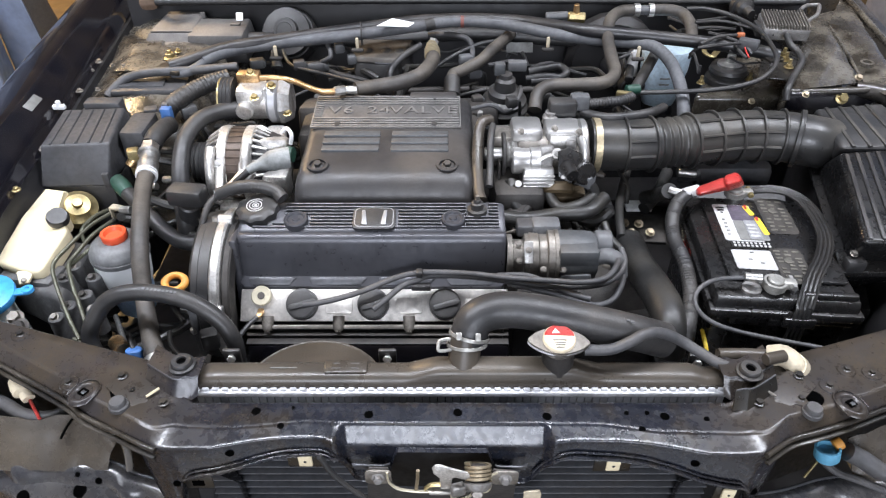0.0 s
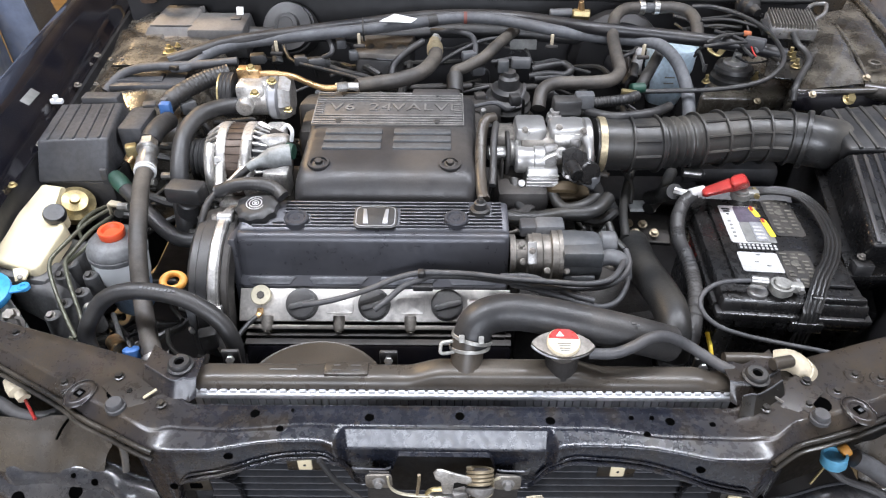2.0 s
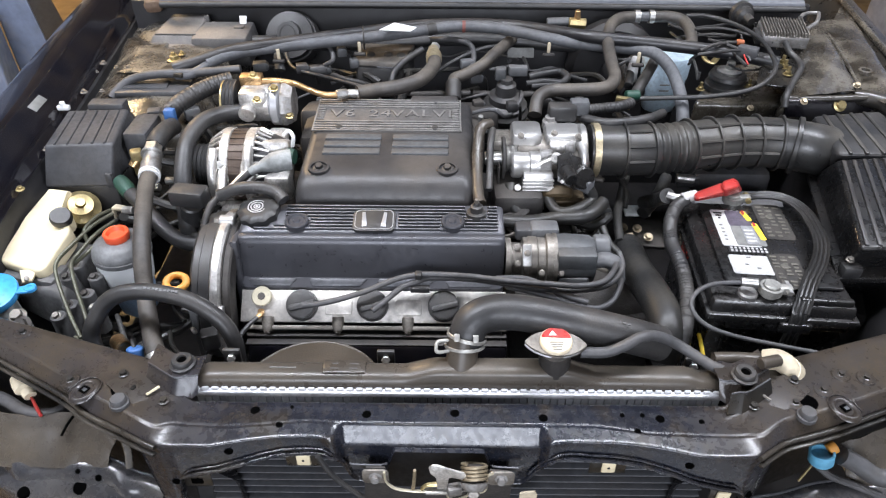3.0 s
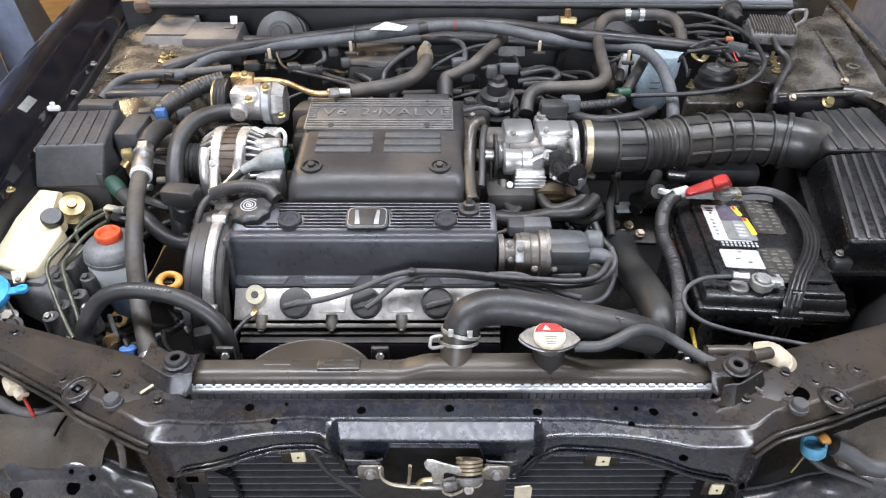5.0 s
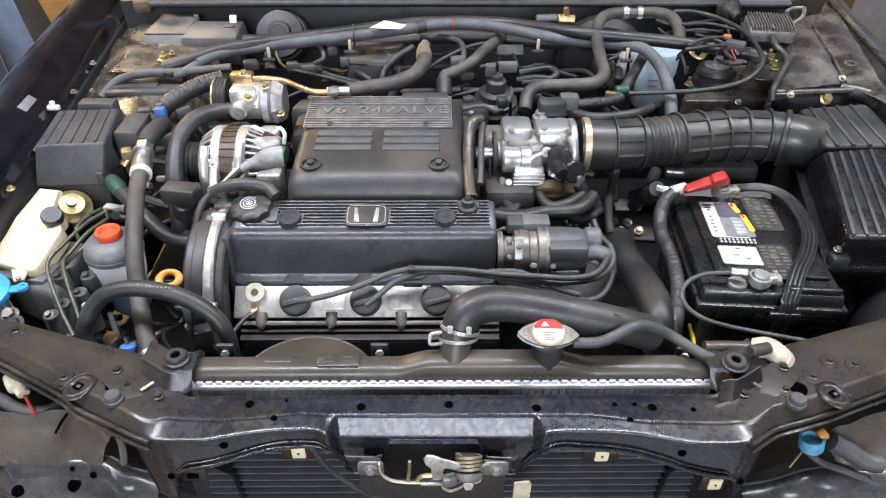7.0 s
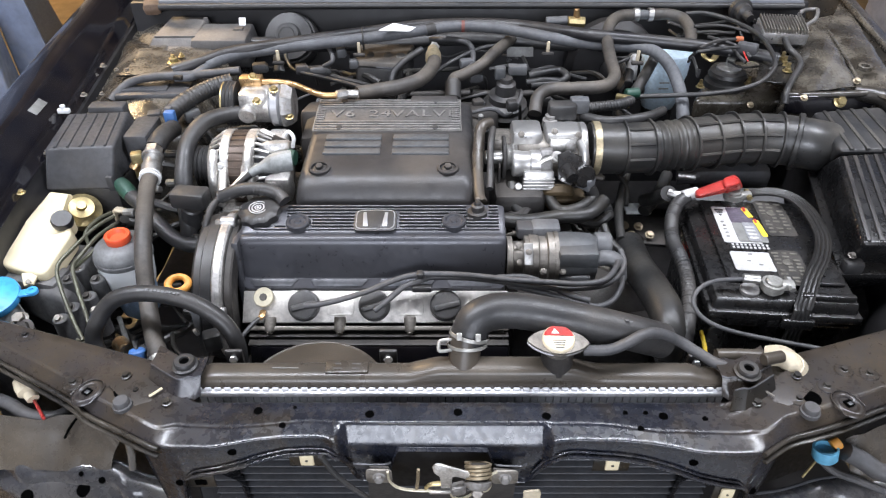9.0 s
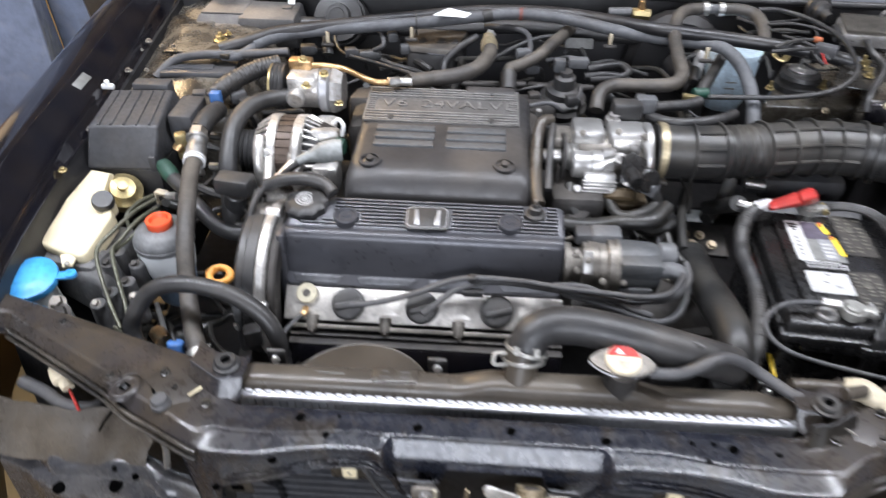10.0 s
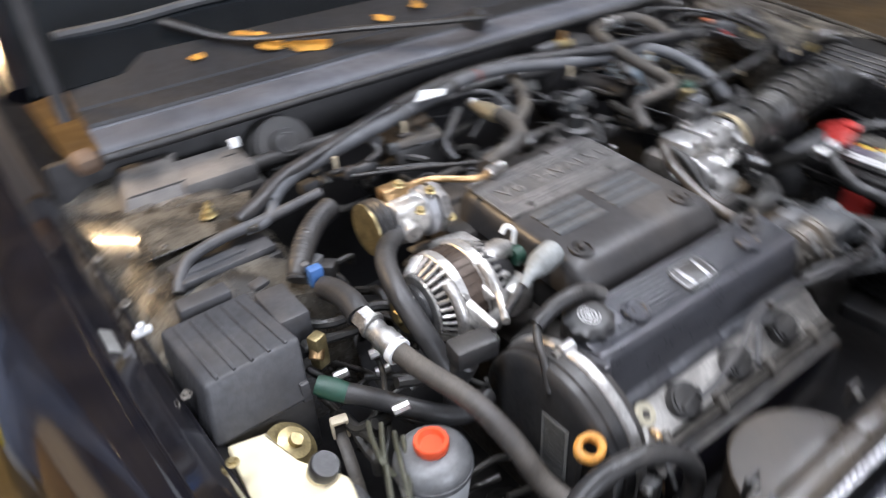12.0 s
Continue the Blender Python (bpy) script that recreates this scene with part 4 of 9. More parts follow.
for nm, tray in (("headlamp_tray", [[(-0.638, 0.592, 0.662), (-0.588, 0.583, 0.662), (-0.541, 0.579, 0.662), (-0.506, 0.585, 0.662), (-0.475, 0.583, 0.662), (-0.438, 0.565, 0.662), (-0.420, 0.550, 0.662)], [(-0.639, 0.578, 0.642), (-0.591, 0.574, 0.642), (-0.544, 0.571, 0.642), (-0.508, 0.573, 0.642), (-0.477, 0.571, 0.642), (-0.445, 0.562, 0.642), (-0.431, 0.555, 0.642)], [(-0.638, 0.562, 0.624), (-0.591, 0.560, 0.624), (-0.545, 0.557, 0.624), (-0.506, 0.555, 0.624), (-0.476, 0.555, 0.624), (-0.451, 0.552, 0.624), (-0.440, 0.550, 0.624)], [(-0.634, 0.542, 0.606), (-0.588, 0.540, 0.606), (-0.542, 0.538, 0.606), (-0.504, 0.537, 0.606), (-0.475, 0.537, 0.606), (-0.452, 0.537, 0.606), (-0.443, 0.536, 0.606)]]),
                 ("headlamp_tray", [[(0.520, 0.547, 0.662), (0.546, 0.556, 0.662), (0.581, 0.570, 0.662), (0.643, 0.586, 0.662)], [(0.529, 0.539, 0.640), (0.549, 0.544, 0.640), (0.579, 0.548, 0.640), (0.639, 0.561, 0.640)], [(0.531, 0.526, 0.622), (0.547, 0.527, 0.622), (0.577, 0.531, 0.622), (0.635, 0.539, 0.622)], [(0.530, 0.513, 0.604), (0.547, 0.513, 0.604), (0.576, 0.514, 0.604), (0.631, 0.519, 0.604)]])):
    reach = -0.11 if tray[0][0][0] < 0 else 0.11
    tray = [[(row[0][0] + reach, row[0][1] + 0.035, row[0][2])] + row if reach < 0 else row + [(row[-1][0] + reach, row[-1][1] + 0.035, row[-1][2])] for row in tray]
    tray = [spline(row, 4) for row in tray]
    tray = [list(row) for row in zip(*[spline(list(col), 5) for col in zip(*tray)])]
    tray = [[(p.x, p.y, p.z + 0.0022 * math.sin(70 * p.x + 95 * p.y) + 0.0012 * math.sin(150 * p.x - 60 * p.z)) for p in row] for row in tray]
    single(nm, sheet(tray, 0.0015), POCKET, "grimy brown-grey steel floor of the headlamp opening", "body panel", kind="structure")
part("slit", tube([(-0.491, 0.580, 0.661), (-0.499, 0.572, 0.652), (-0.506, 0.564, 0.641)], 0.0017, 6), HOLE, support, "narrow slit")
part("inner_strut", tube([(-0.412, 0.548, 0.660), (-0.412, 0.547, 0.645), (-0.412, 0.544, 0.630), (-0.413, 0.537, 0.610)], 0.005, 8, flat=0.5), POCKET, support, "grey strut inside the opening")
sock = thing("bulb_socket", (-0.574, 0.627, 0.665), "cream plastic bulb socket with red wire", "bulb socket")
part("body", lathe((-0.582, 0.632, 0.680), (-0.559, 0.608, 0.668), [(0.012, 0), (0.014, 0.3), (0.014, 0.6), (0.009, 0.7), (0.008, 1.0)]), AGED_CREAM, sock)
part("wire", tube([(-0.562, 0.612, 0.664), (-0.548, 0.596, 0.664), (-0.532, 0.578, 0.664)], 0.0022, 8), RED, sock, "red wire")
part("cable", tube([(-0.635, 0.625, 0.655), (-0.597, 0.610, 0.655), (-0.561, 0.591, 0.655), (-0.529, 0.592, 0.650), (-0.511, 0.605, 0.650)], 0.009, 10), RUBBER_GREY, sock)
plug = thing("lamp_connector", (0.499, 0.544, 0.640), "teal round lamp connector hanging on its wires", "connector")
part("shell", lathe((0.491, 0.530, 0.645), (0.489, 0.534, 0.663), [(0.013, 0), (0.0155, 0.2), (0.0155, 1.0), (0.0125, 1.0), (0.012, 0.7)]), SKY, plug)
part("seal", rod((0.509, 0.541, 0.665), (0.499, 0.538, 0.660), 0.008), ORANGE, plug)
part("wire", tube([(0.488, 0.531, 0.640), (0.505, 0.521, 0.630), (0.535, 0.515, 0.620), (0.563, 0.499, 0.620)], 0.005, 8), RUBBER_GREY, plug)
part("pin", rod((0.483, 0.531, 0.640), (0.463, 0.516, 0.625), 0.0016, seg=8), GOLD, plug)
hose("lamp_wiring", "dirty grey taped lamp wiring", [(0.513, 0.530, 0.660), (0.535, 0.524, 0.650), (0.556, 0.514, 0.640), (0.575, 0.510, 0.640)], 0.012, RUBBER_GREY, "wiring")


# ---- radiator ----
radiator = thing("radiator", (0.02, 0.60, 0.40), "brown-black plastic tank radiator with aluminium core", "radiator")
rows = []
for i in range(71):
    x = -0.322 + 0.69 * i / 70
    up = 0.012 * max(0.0, min(1.0, (x + 0.045) / 0.035)) * max(0.0, min(1.0, (0.20 - x) / 0.035))
    end = 0.012 * (1 - min(1.0, min(x + 0.322, 0.368 - x) / 0.02)) ** 2
    z = 0.734 + up - end - 0.007 * min(1.0, max(0.0, (x - 0.325) / 0.012))
    rows.append([(x, 0.584, 0.716), (x, 0.5845, 0.722), (x, 0.5865, z - 0.0065), (x, 0.590, z - 0.0025), (x, 0.5945, z - 0.0005), (x, 0.599, z), (x, 0.610, z), (x, 0.614, z - 0.001), (x, 0.617, z - 0.004), (x, 0.620, z - 0.012), (x, 0.622, 0.716)])
part("tank", loft(rows, True), RADTANK, radiator, "dusty brown-black plastic top tank")
part("core", box(0.023, 0.608, 0.55, 0.69, 0.02, 0.30, 0.002), DARK, radiator)
part("header_plate", box(0.023, 0.5995, 0.7125, 0.694, 0.045, 0.0085, 0.0015), FINS, radiator, "bright aluminium header strip")


def repeat(name, bm, mat, parent, places):
    """Many alike pieces on one mesh."""
    data = bpy.data.meshes.new(name)
    bm.to_mesh(data)
    bm.free()
    data.materials.append(mat)
    for m in places:
        ob = new(name, data)
        ob.parent, ob.matrix_parent_inverse = parent, parent_world(parent).inverted()
        ob.matrix_basis = m


repeat("crimp_tab", box(0, 0, 0, 0.0086, 0.0038, 0.0055, 0.001, seg=1), FINS, radiator, [pose(-0.315 + i * 0.0124, 0.5815, 0.7188) for i in range(55)])
repeat("core_fin", box(0, 0, 0, 0.0086, 0.014, 0.16, 0), CORE_GREY, radiator, [pose(-0.314 + i * 0.01006, 0.592, 0.627) for i in range(68)])
part("label_pad", box(-0.125, 0.605, 0.7345, 0.056, 0.022, 0.005, 0.0024), RADTANK, radiator)
for k, w in ((0, 0.012), (1, 0.01), (2, 0.008), (3, 0.012)):
    part("print", box(-0.137 + 0.024 * (k % 2), 0.601 + 0.008 * (k // 2), 0.7372, w, 0.002, 0.0004, 0), PLATE_DARK, radiator)
part("print", box(-0.205, 0.604, 0.7345, 0.034, 0.0016, 0.0008, 0), GREY_LABEL, radiator)
part("filler_neck", rod((0.1475, 0.606, 0.730), (0.1455, 0.608, 0.768), 0.0205), BLOCK, radiator)
part("outlet_neck", rod((0.026, 0.607, 0.732), (0.030, 0.628, 0.772), 0.0205), RADTANK, radiator)
cx, cy, cz = (0.1445, 0.606, 0.780)
rcap = part("cap", prism([(0.031 * math.cos(a) * (1 + 0.25 * abs(math.cos(a)) ** 6), 0.020 * math.sin(a)) for a in [2 * math.pi * k / 40 for k in range(40)]], 0.007, pose(cx, cy, cz - 0.004, 8, 0, -4), 0.002), ALU_BROWN, radiator, "plated pressure cap with red and white disc")
part("skirt", lathe((cx, cy, cz - 0.014), (cx, cy, cz - 0.002), [(0.018, 0), (0.022, 0.6), (0.022, 1.0)]), ALU_BROWN, rcap)
part("cap_edge", tube([(cx + 0.0385 * math.cos(a) * (1 - 0.20 * abs(math.sin(a))), cy - 0.0005 + 0.0195 * math.sin(a), cz - 0.001 + 0.0026 * math.sin(a)) for a in [math.pi * (1.0 + k / 16) for k in range(17)]], 0.0013, 6), SILVER, rcap, "bright worn rim")
part("disc", lathe((cx, cy, cz + 0.002), (cx, cy - 0.001, cz + 0.0085), [(0.0205, 0), (0.0205, 0.7), (0.0190, 1.0)]), AGED_CREAM, rcap, "white printed disc")
part("warning_print", prism([(0.0188 * math.cos(a), 0.0188 * math.sin(a)) for a in [math.pi * k / 20 + 0.12 for k in range(19)]], 0.0008, pose(cx, cy - 0.001, cz + 0.0083, 8, 0, 0)), RED, rcap, "red warning print")
part("warning_triangle", prism([(-0.005, 0.006), (0.005, 0.006), (0.0, 0.0135)], 0.0006, pose(cx - 0.004, cy - 0.001, cz + 0.0090, 8, 0, 0)), WHITE, rcap)
for k in range(4):
    part("print", box(cx, cy - 0.005 - 0.0036 * k, cz + 0.0082 - 0.0005 * k, 0.017 - 0.002 * k, 0.0012, 0.0006, 0, rx=8), GREY_LABEL, rcap)
for c in ((-0.285, 0.645, 0.715), (-0.075, 0.645, 0.715), (0.345, 0.645, 0.706)):
    br = part("shroud_clip", box(c[0], 0.646, c[2] - 0.006, 0.024, 0.006, 0.030, 0.002), PLASTIC, radiator)
    part("clip_screw", rod((c[0], 0.642, c[2] - 0.004), (c[0], 0.637, c[2] - 0.002), 0.006, seg=6), STEEL, br)
shroud = thing("fan_shroud", (-0.145, 0.68, 0.52), "dusty brown plastic radiator fan shroud", "fan shroud")
arc = [(0.0985 * math.cos(math.pi * k / 40), 0.618 + 0.0985 * math.sin(math.pi * k / 40)) for k in range(41)]
arc = [p for p in arc if p[1] > 0.634]
part("dome", prism([(x - 0.178, y) for x, y in arc] + [(-0.265, 0.632), (-0.091, 0.632)], 0.108, pose(0, 0, 0.560), 0.004), SHROUD, shroud, "dusty brown bulge of the shroud")
part("rim_edge", tube([(x - 0.178, y, 0.6665) for x, y in arc[::2]], 0.0022, 8), SHROUD, shroud)

# ---- engine ----
engine = thing("engine", (-0.10, 0.95, 0.40), "transverse six-cylinder engine with dark valve cover", "engine")
for nm, bm in (("block", box(-0.10, 1.00, 0.54, 0.44, 0.36, 0.30, 0.02)), ("front_flank", box(-0.10, 0.86, 0.60, 0.40, 0.12, 0.12, 0.01)), ("valley", box(-0.09, 1.03, 0.70, 0.28, 0.20, 0.08, 0.02)), ("rear_bank", box(-0.10, 1.22, 0.72, 0.36, 0.12, 0.10, 0.02))):
    part(nm, bm, BLOCK, engine)
vc = []
for x, k in ((-0.314, 0.55), (-0.3115, 0.82), (-0.307, 0.95), (-0.300, 1.0), (0.082, 1.0), (0.089, 0.95), (0.0935, 0.82), (0.096, 0.55)):
    cy, cz = 0.868, 0.735
    prof = [(0.811, 0.680), (0.8065, 0.686), (0.8065, 0.696), (0.8185, 0.707), (0.8225, 0.735), (0.8285, 0.763), (0.8305, 0.7685), (0.8345, 0.7725), (0.840, 0.7745), (0.8445, 0.7735), (0.847, 0.7760), (0.903, 0.7875), (0.909, 0.783), (0.911, 0.70)]
    vc.append([(x, cy + (y - cy) * (0.8 + 0.2 * k), cz + (z - cz) * (0.85 + 0.15 * k)) for y, z in prof])
valve_cover = part("valve_cover", loft(vc, True), VALVE, engine, "satin dark blue-grey ribbed valve cover")
for i in range(8):
    y = 0.8505 + i * 0.0068
    z = 0.7762 + (y - 0.847) * 0.205
    left = -0.292 if i < 1 else -0.262 if i < 2 else -0.246
    gaps = [] if i < 1 else [(-0.139, -0.069)] if i < 6 else []
    if i < 4:
        gaps = [(-0.245, -0.205)] * (i > 0) + gaps + [(-0.003, 0.035)] * (i > 0)
    if i > 3:
        gaps = gaps + [(0.036, 0.071)]
    start = left
    for a, b in gaps + [(0.086, 0.086)]:
        if a - start > 0.012:
            part("rib", box((start + a) / 2, y, z + 0.0014, a - start, 0.0030, 0.0046, 0.001, rx=11.6), RIB, valve_cover)
        start = max(start, b)
# shallow pads along the lower flange
for a, b in ((-0.302, -0.228), (-0.207, -0.118), (-0.100, -0.012), (0.006, 0.084)):
    pad = prism([(a + 0.006, -0.0058), (b - 0.010, -0.0058), (b, 0.0050), (b - 0.004, 0.0058), (a + 0.003, 0.0058), (a, 0.0020)], 0.0012, Matrix.Translation((0, 0.8123, 0.7022)) @ pose(0, 0, 0, 42.5, 0, 0), 0.0004)
    part("flange_pad", pad, RIB, valve_cover, "lighter shallow pad")
emblem = part("emblem", prism(rounded(0.066, 0.044, 0.009), 0.005, pose(-0.106, 0.866, 0.7800, 11.6, 0, 0), 0.001), PLASTIC, valve_cover, "black emblem plate with silver shape")
em = pose(-0.106, 0.866, 0.7851, 11.6, 0, 0)
rim_out, rim_in = rounded(0.060, 0.040, 0.0085), rounded(0.0575, 0.0375, 0.0078)
bm = bmesh.new()
vo, vi = [bm.verts.new((x, y, 0.0008)) for x, y in rim_out], [bm.verts.new((x, y, 0.0008)) for x, y in rim_in]
for k in range(len(vo)):
    bm.faces.new((vo[k], vo[(k + 1) % len(vo)], vi[(k + 1) % len(vo)], vi[k]))
part("emblem_rim", moved(bm, em), SILVER, emblem)
for s in (-1, 1):
    part("emblem_shape", prism([(s * 0.0145, 0.0150), (s * 0.0195, 0.0150), (s * 0.0185, -0.0150), (s * 0.0105, -0.0150), (s * 0.0120, -0.003)], 0.0012, em, 0.0003), SILVER, emblem, "plain silver bar")
for px in [(-0.226, 0.862), (0.016, 0.864)]:
    part("cover_plug", lathe((px[0], px[1], 0.776), (px[0], px[1] - 0.001, 0.7875), [(0.0185, 0), (0.0185, 0.85), (0.0170, 1.0), (0.0135, 1.0), (0.0115, 0.8), (0.0060, 0.8), (0.0045, 0.95)], 28), VALVE, valve_cover)
part("cover_bolt", lathe((0.053, 0.884, 0.775), (0.053, 0.884, 0.806), [(0.0165, 0), (0.0155, 0.45), (0.010, 0.5), (0.0095, 0.8), (0.006, 0.85), (0.005, 1)], 24), PLASTIC, valve_cover)
part("bolt_tip", rod((0.053, 0.884, 0.806), (0.053, 0.884, 0.813), 0.0035, seg=8), ALU_BROWN, valve_cover)
HEAD = Matrix.Translation((0, 0.757, 0.652)) @ pose(0, 0, 0, 42, 0, 0)
part("head_face", prism([(-0.312, 0.012), (0.10, 0.012), (0.10, 0.062), (-0.312, 0.062)], 0.012, HEAD @ pose(0, 0, -0.010), 0.002), HEAD_ALU, engine, "bare cast aluminium cylinder head face")
part("head_rib", prism([(-0.30, 0.0), (0.10, 0.0), (0.10, 0.007), (-0.30, 0.007)], 0.008, HEAD @ pose(0, 0, -0.001), 0.002), ALU_BROWN, engine)
part("head_lip", box(-0.10, 0.7525, 0.6465, 0.40, 0.008, 0.0022, 0.0008), BLOCK, engine)
for x in (-0.160, -0.052, 0.055):
    part("head_pad", prism(rounded(0.042, 0.024, 0.004), 0.002, HEAD @ pose(x, 0.036, 0.002), 0.001), HEAD_ALU, engine)
for x in (-0.216, -0.107, 0.003):
    cap = part("plug_cap", moved(lathe((0, 0, -0.004), (0, 0, 0.017), [(0.0245, 0), (0.0245, 0.55), (0.0235, 0.75), (0.021, 0.8), (0.021, 0.95), (0.018, 1.0)], 32), HEAD @ pose(x, 0.038, 0.002)), RUBBER, engine, "round black rubber spark plug cap")
    part("plug_ridge", moved(box(0.002, 0, 0.018, 0.042, 0.010, 0.012, 0.004), HEAD @ pose(x, 0.036, 0.0, 0, 0, 15)), RUBBER, cap)
for x in (-0.160, -0.052, 0.055, -0.268):
    boss = part("stud_boss", moved(lathe((0, 0.004, 0), (0, -0.018, 0.0), [(0.009, 0), (0.009, 0.6), (0.007, 1.0)], 16), HEAD @ pose(x, 0.016, 0.004)), ALU_BROWN, engine)
    bolt(boss, HEAD @ Vector((x, 0.000, 0.004)), (HEAD.to_3x3() @ Vector((0, -1, 0.3))), 0.0048, ALU_BROWN, "stud_nut")
wash = part("washer", moved(ring((0, 0, 0.0), (0, 0, 0.006), 0.0045, 0.0155, 28), HEAD @ pose(-0.279, 0.051, 0.004)), PALE_ZINC, engine, "pale plated ground washer")
part("washer_bolt", moved(rod((0, 0, 0.0), (0, 0, 0.0075), 0.006, seg=8), HEAD @ pose(-0.279, 0.051, 0.004)), BLOCK, wash)
part("head_end", box(-0.318, 0.848, 0.695, 0.012, 0.07, 0.15, 0.004, rx=-6), VALVE, engine)
part("exhaust_shield", box(-0.10, 0.738, 0.597, 0.40, 0.02, 0.085, 0.006, rx=-8), PAINT, engine, "black exhaust heat shield")
part("shield_lip", box(-0.10, 0.742, 0.6405, 0.40, 0.012, 0.003, 0.001), BLOCK, engine)
tc = part("timing_cover", lathe((-0.382, 0.862, 0.655), (-0.345, 0.862, 0.655), [(0.10, 0), (0.114, 0.08), (0.118, 0.2), (0.118, 0.45), (0.121, 0.5), (0.121, 0.9), (0.118, 1.0)], 48), PLASTIC, engine, "black plastic timing belt cover")
part("cover_rim", ring((-0.347, 0.862, 0.655), (-0.331, 0.862, 0.655), 0.085, 0.125, 48), ALU, engine, "bright aluminium edge of the timing case")
part("cover_step", ring((-0.331, 0.862, 0.655), (-0.318, 0.862, 0.655), 0.085, 0.117, 48), BLOCK, engine)
for a in (20, 95):
    y, z = 0.862 - 0.121 * math.cos(radians(a)), 0.655 + 0.121 * math.sin(radians(a))
    part("lug", rod((-0.349, y, z), (-0.326, y, z), 0.0095), ALU_CAST, tc)
    part("lug_bolt", rod((-0.358, y, z), (-0.348, y, z), 0.0055, seg=6), ALU_BROWN, tc)
part("data_plate", box(-0.3835, 0.84, 0.665, 0.0014, 0.045, 0.085, 0), GREY_LABEL, tc, "printed data plate with dark bars")
for k in range(9):
    part("print", box(-0.3846, 0.84, 0.632 + 0.0085 * k, 0.0008, 0.036, 0.0035, 0), INK, tc)
oil = part("oil_cap", lathe((-0.288, 0.886, 0.772), (-0.290, 0.882, 0.797), [(0.031, 0), (0.032, 0.2), (0.032, 0.8), (0.028, 0.93), (0.02, 1.0)], 48, lambda u: 0.05 * math.cos(10 * 2 * math.pi * u)), PLASTIC, engine, "black oil filler cap with white print")
for r0, r1 in ((0.004, 0.0055), (0.0085, 0.0102), (0.0130, 0.0145)):
    part("print_ring", moved(ring((0, 0, 0), (0, 0, 0.0009), r0, r1, 32), pose(-0.290, 0.882, 0.797, 8, 0, 0)), LABEL_WHITE, oil)
part("print_dot", moved(rod((0, 0, 0), (0, 0, 0.0009), 0.0024, seg=12), pose(-0.290, 0.882, 0.797, 8, 0, 0)), LABEL_WHITE, oil)
part("intake_runners", join(*[rod((-0.20 + 0.105 * k, 1.16, 0.74), (-0.20 + 0.105 * k, 1.26, 0.72), 0.03) for k in range(3)]), ALU_DULL, engine)
part("rear_valve_cover", box(-0.09, 1.29, 0.735, 0.40, 0.10, 0.07, 0.012, rx=-15), BLOCK, engine)
part("water_outlet", join(rod((0.11, 0.99, 0.70), (0.15, 0.96, 0.71), 0.03), box(0.13, 1.03, 0.70, 0.09, 0.12, 0.12, 0.015)), BLOCK, engine)
part("gearbox", join(box(0.24, 0.98, 0.50, 0.26, 0.30, 0.22, 0.03), rod((0.20, 0.90, 0.56), (0.36, 0.92, 0.56), 0.08)), BLOCK, engine)

# dipstick
dip = thing("dipstick", (-0.395, 0.775, 0.60), "orange ring dipstick handle", "dipstick")
part("handle", torus((-0.397, 0.773, 0.733), (0.0, -0.35, 1.0), 0.0150, 0.0058, 30, 10, 0.85), ORANGE, dip)
part("rod", tube([(-0.395, 0.785, 0.730), (-0.392, 0.79, 0.70), (-0.385, 0.80, 0.62)], 0.004, 8), BLOCK, dip)

# ---- intake cover ----
cover = thing("intake_cover", (-0.095, 1.04, 0.76), "dusty black plastic intake cover with grey lettered plate", "engine cover")


def cover_z(y):
    return 0.8075 + 0.075 * (y - 0.96)


rows = []
steps = [0.0, 0.02, 0.045, 0.08, 0.13, 0.20, 0.32, 0.45, 0.60, 0.75, 0.88, 0.95, 0.985, 1.0]
for u in steps:
    y = 0.9285 + 0.280 * u
    e = max(0.0, 1 - u / 0.13)
    b = max(0.0, (u - 0.95) / 0.05)
    z = cover_z(y) - 0.034 * e ** 2.2 - 0.012 * b * b
    xl, xr = -0.243 + 0.004 * u, 0.050 + 0.004 * u
    rows.append([(xl - 0.003, y, z - 0.055), (xl, y, z - 0.018), (xl + 0.003, y, z - 0.009), (xl + 0.009, y, z - 0.003), (xl + 0.018, y, z)] + [(xl + 0.018 + (xr - xl - 0.036) * j / 8, y, z + 0.0015 * math.sin(math.pi * j / 8)) for j in range(1, 8)] + [(xr - 0.018, y, z), (xr - 0.009, y, z - 0.003), (xr - 0.003, y, z - 0.009), (xr, y, z - 0.018), (xr + 0.003, y, z - 0.055)])
rows.insert(0, [(x, y + 0.001, min(z, 0.735)) for x, y, z in rows[0]])
rows.append([(x, y + 0.004, z - 0.05) for x, y, z in rows[-1]])
part("shell", loft(rows), COVER, cover)
part("rear_step", box(-0.018, 1.199, 0.823, 0.090, 0.026, 0.020, 0.006, rx=4), COVER, cover)
part("corner_screw", rod((0.0695, 1.170, 0.80), (0.0695, 1.168, 0.812), 0.005, seg=12), ALU, cover)
slope = math.degrees(math.atan(0.075))
PLATE_Y = 1.145


def on_cover(x, y, lift=0.0):
    return pose(x, y, cover_z(y) + 0.0012 + lift, slope, 0, 0)


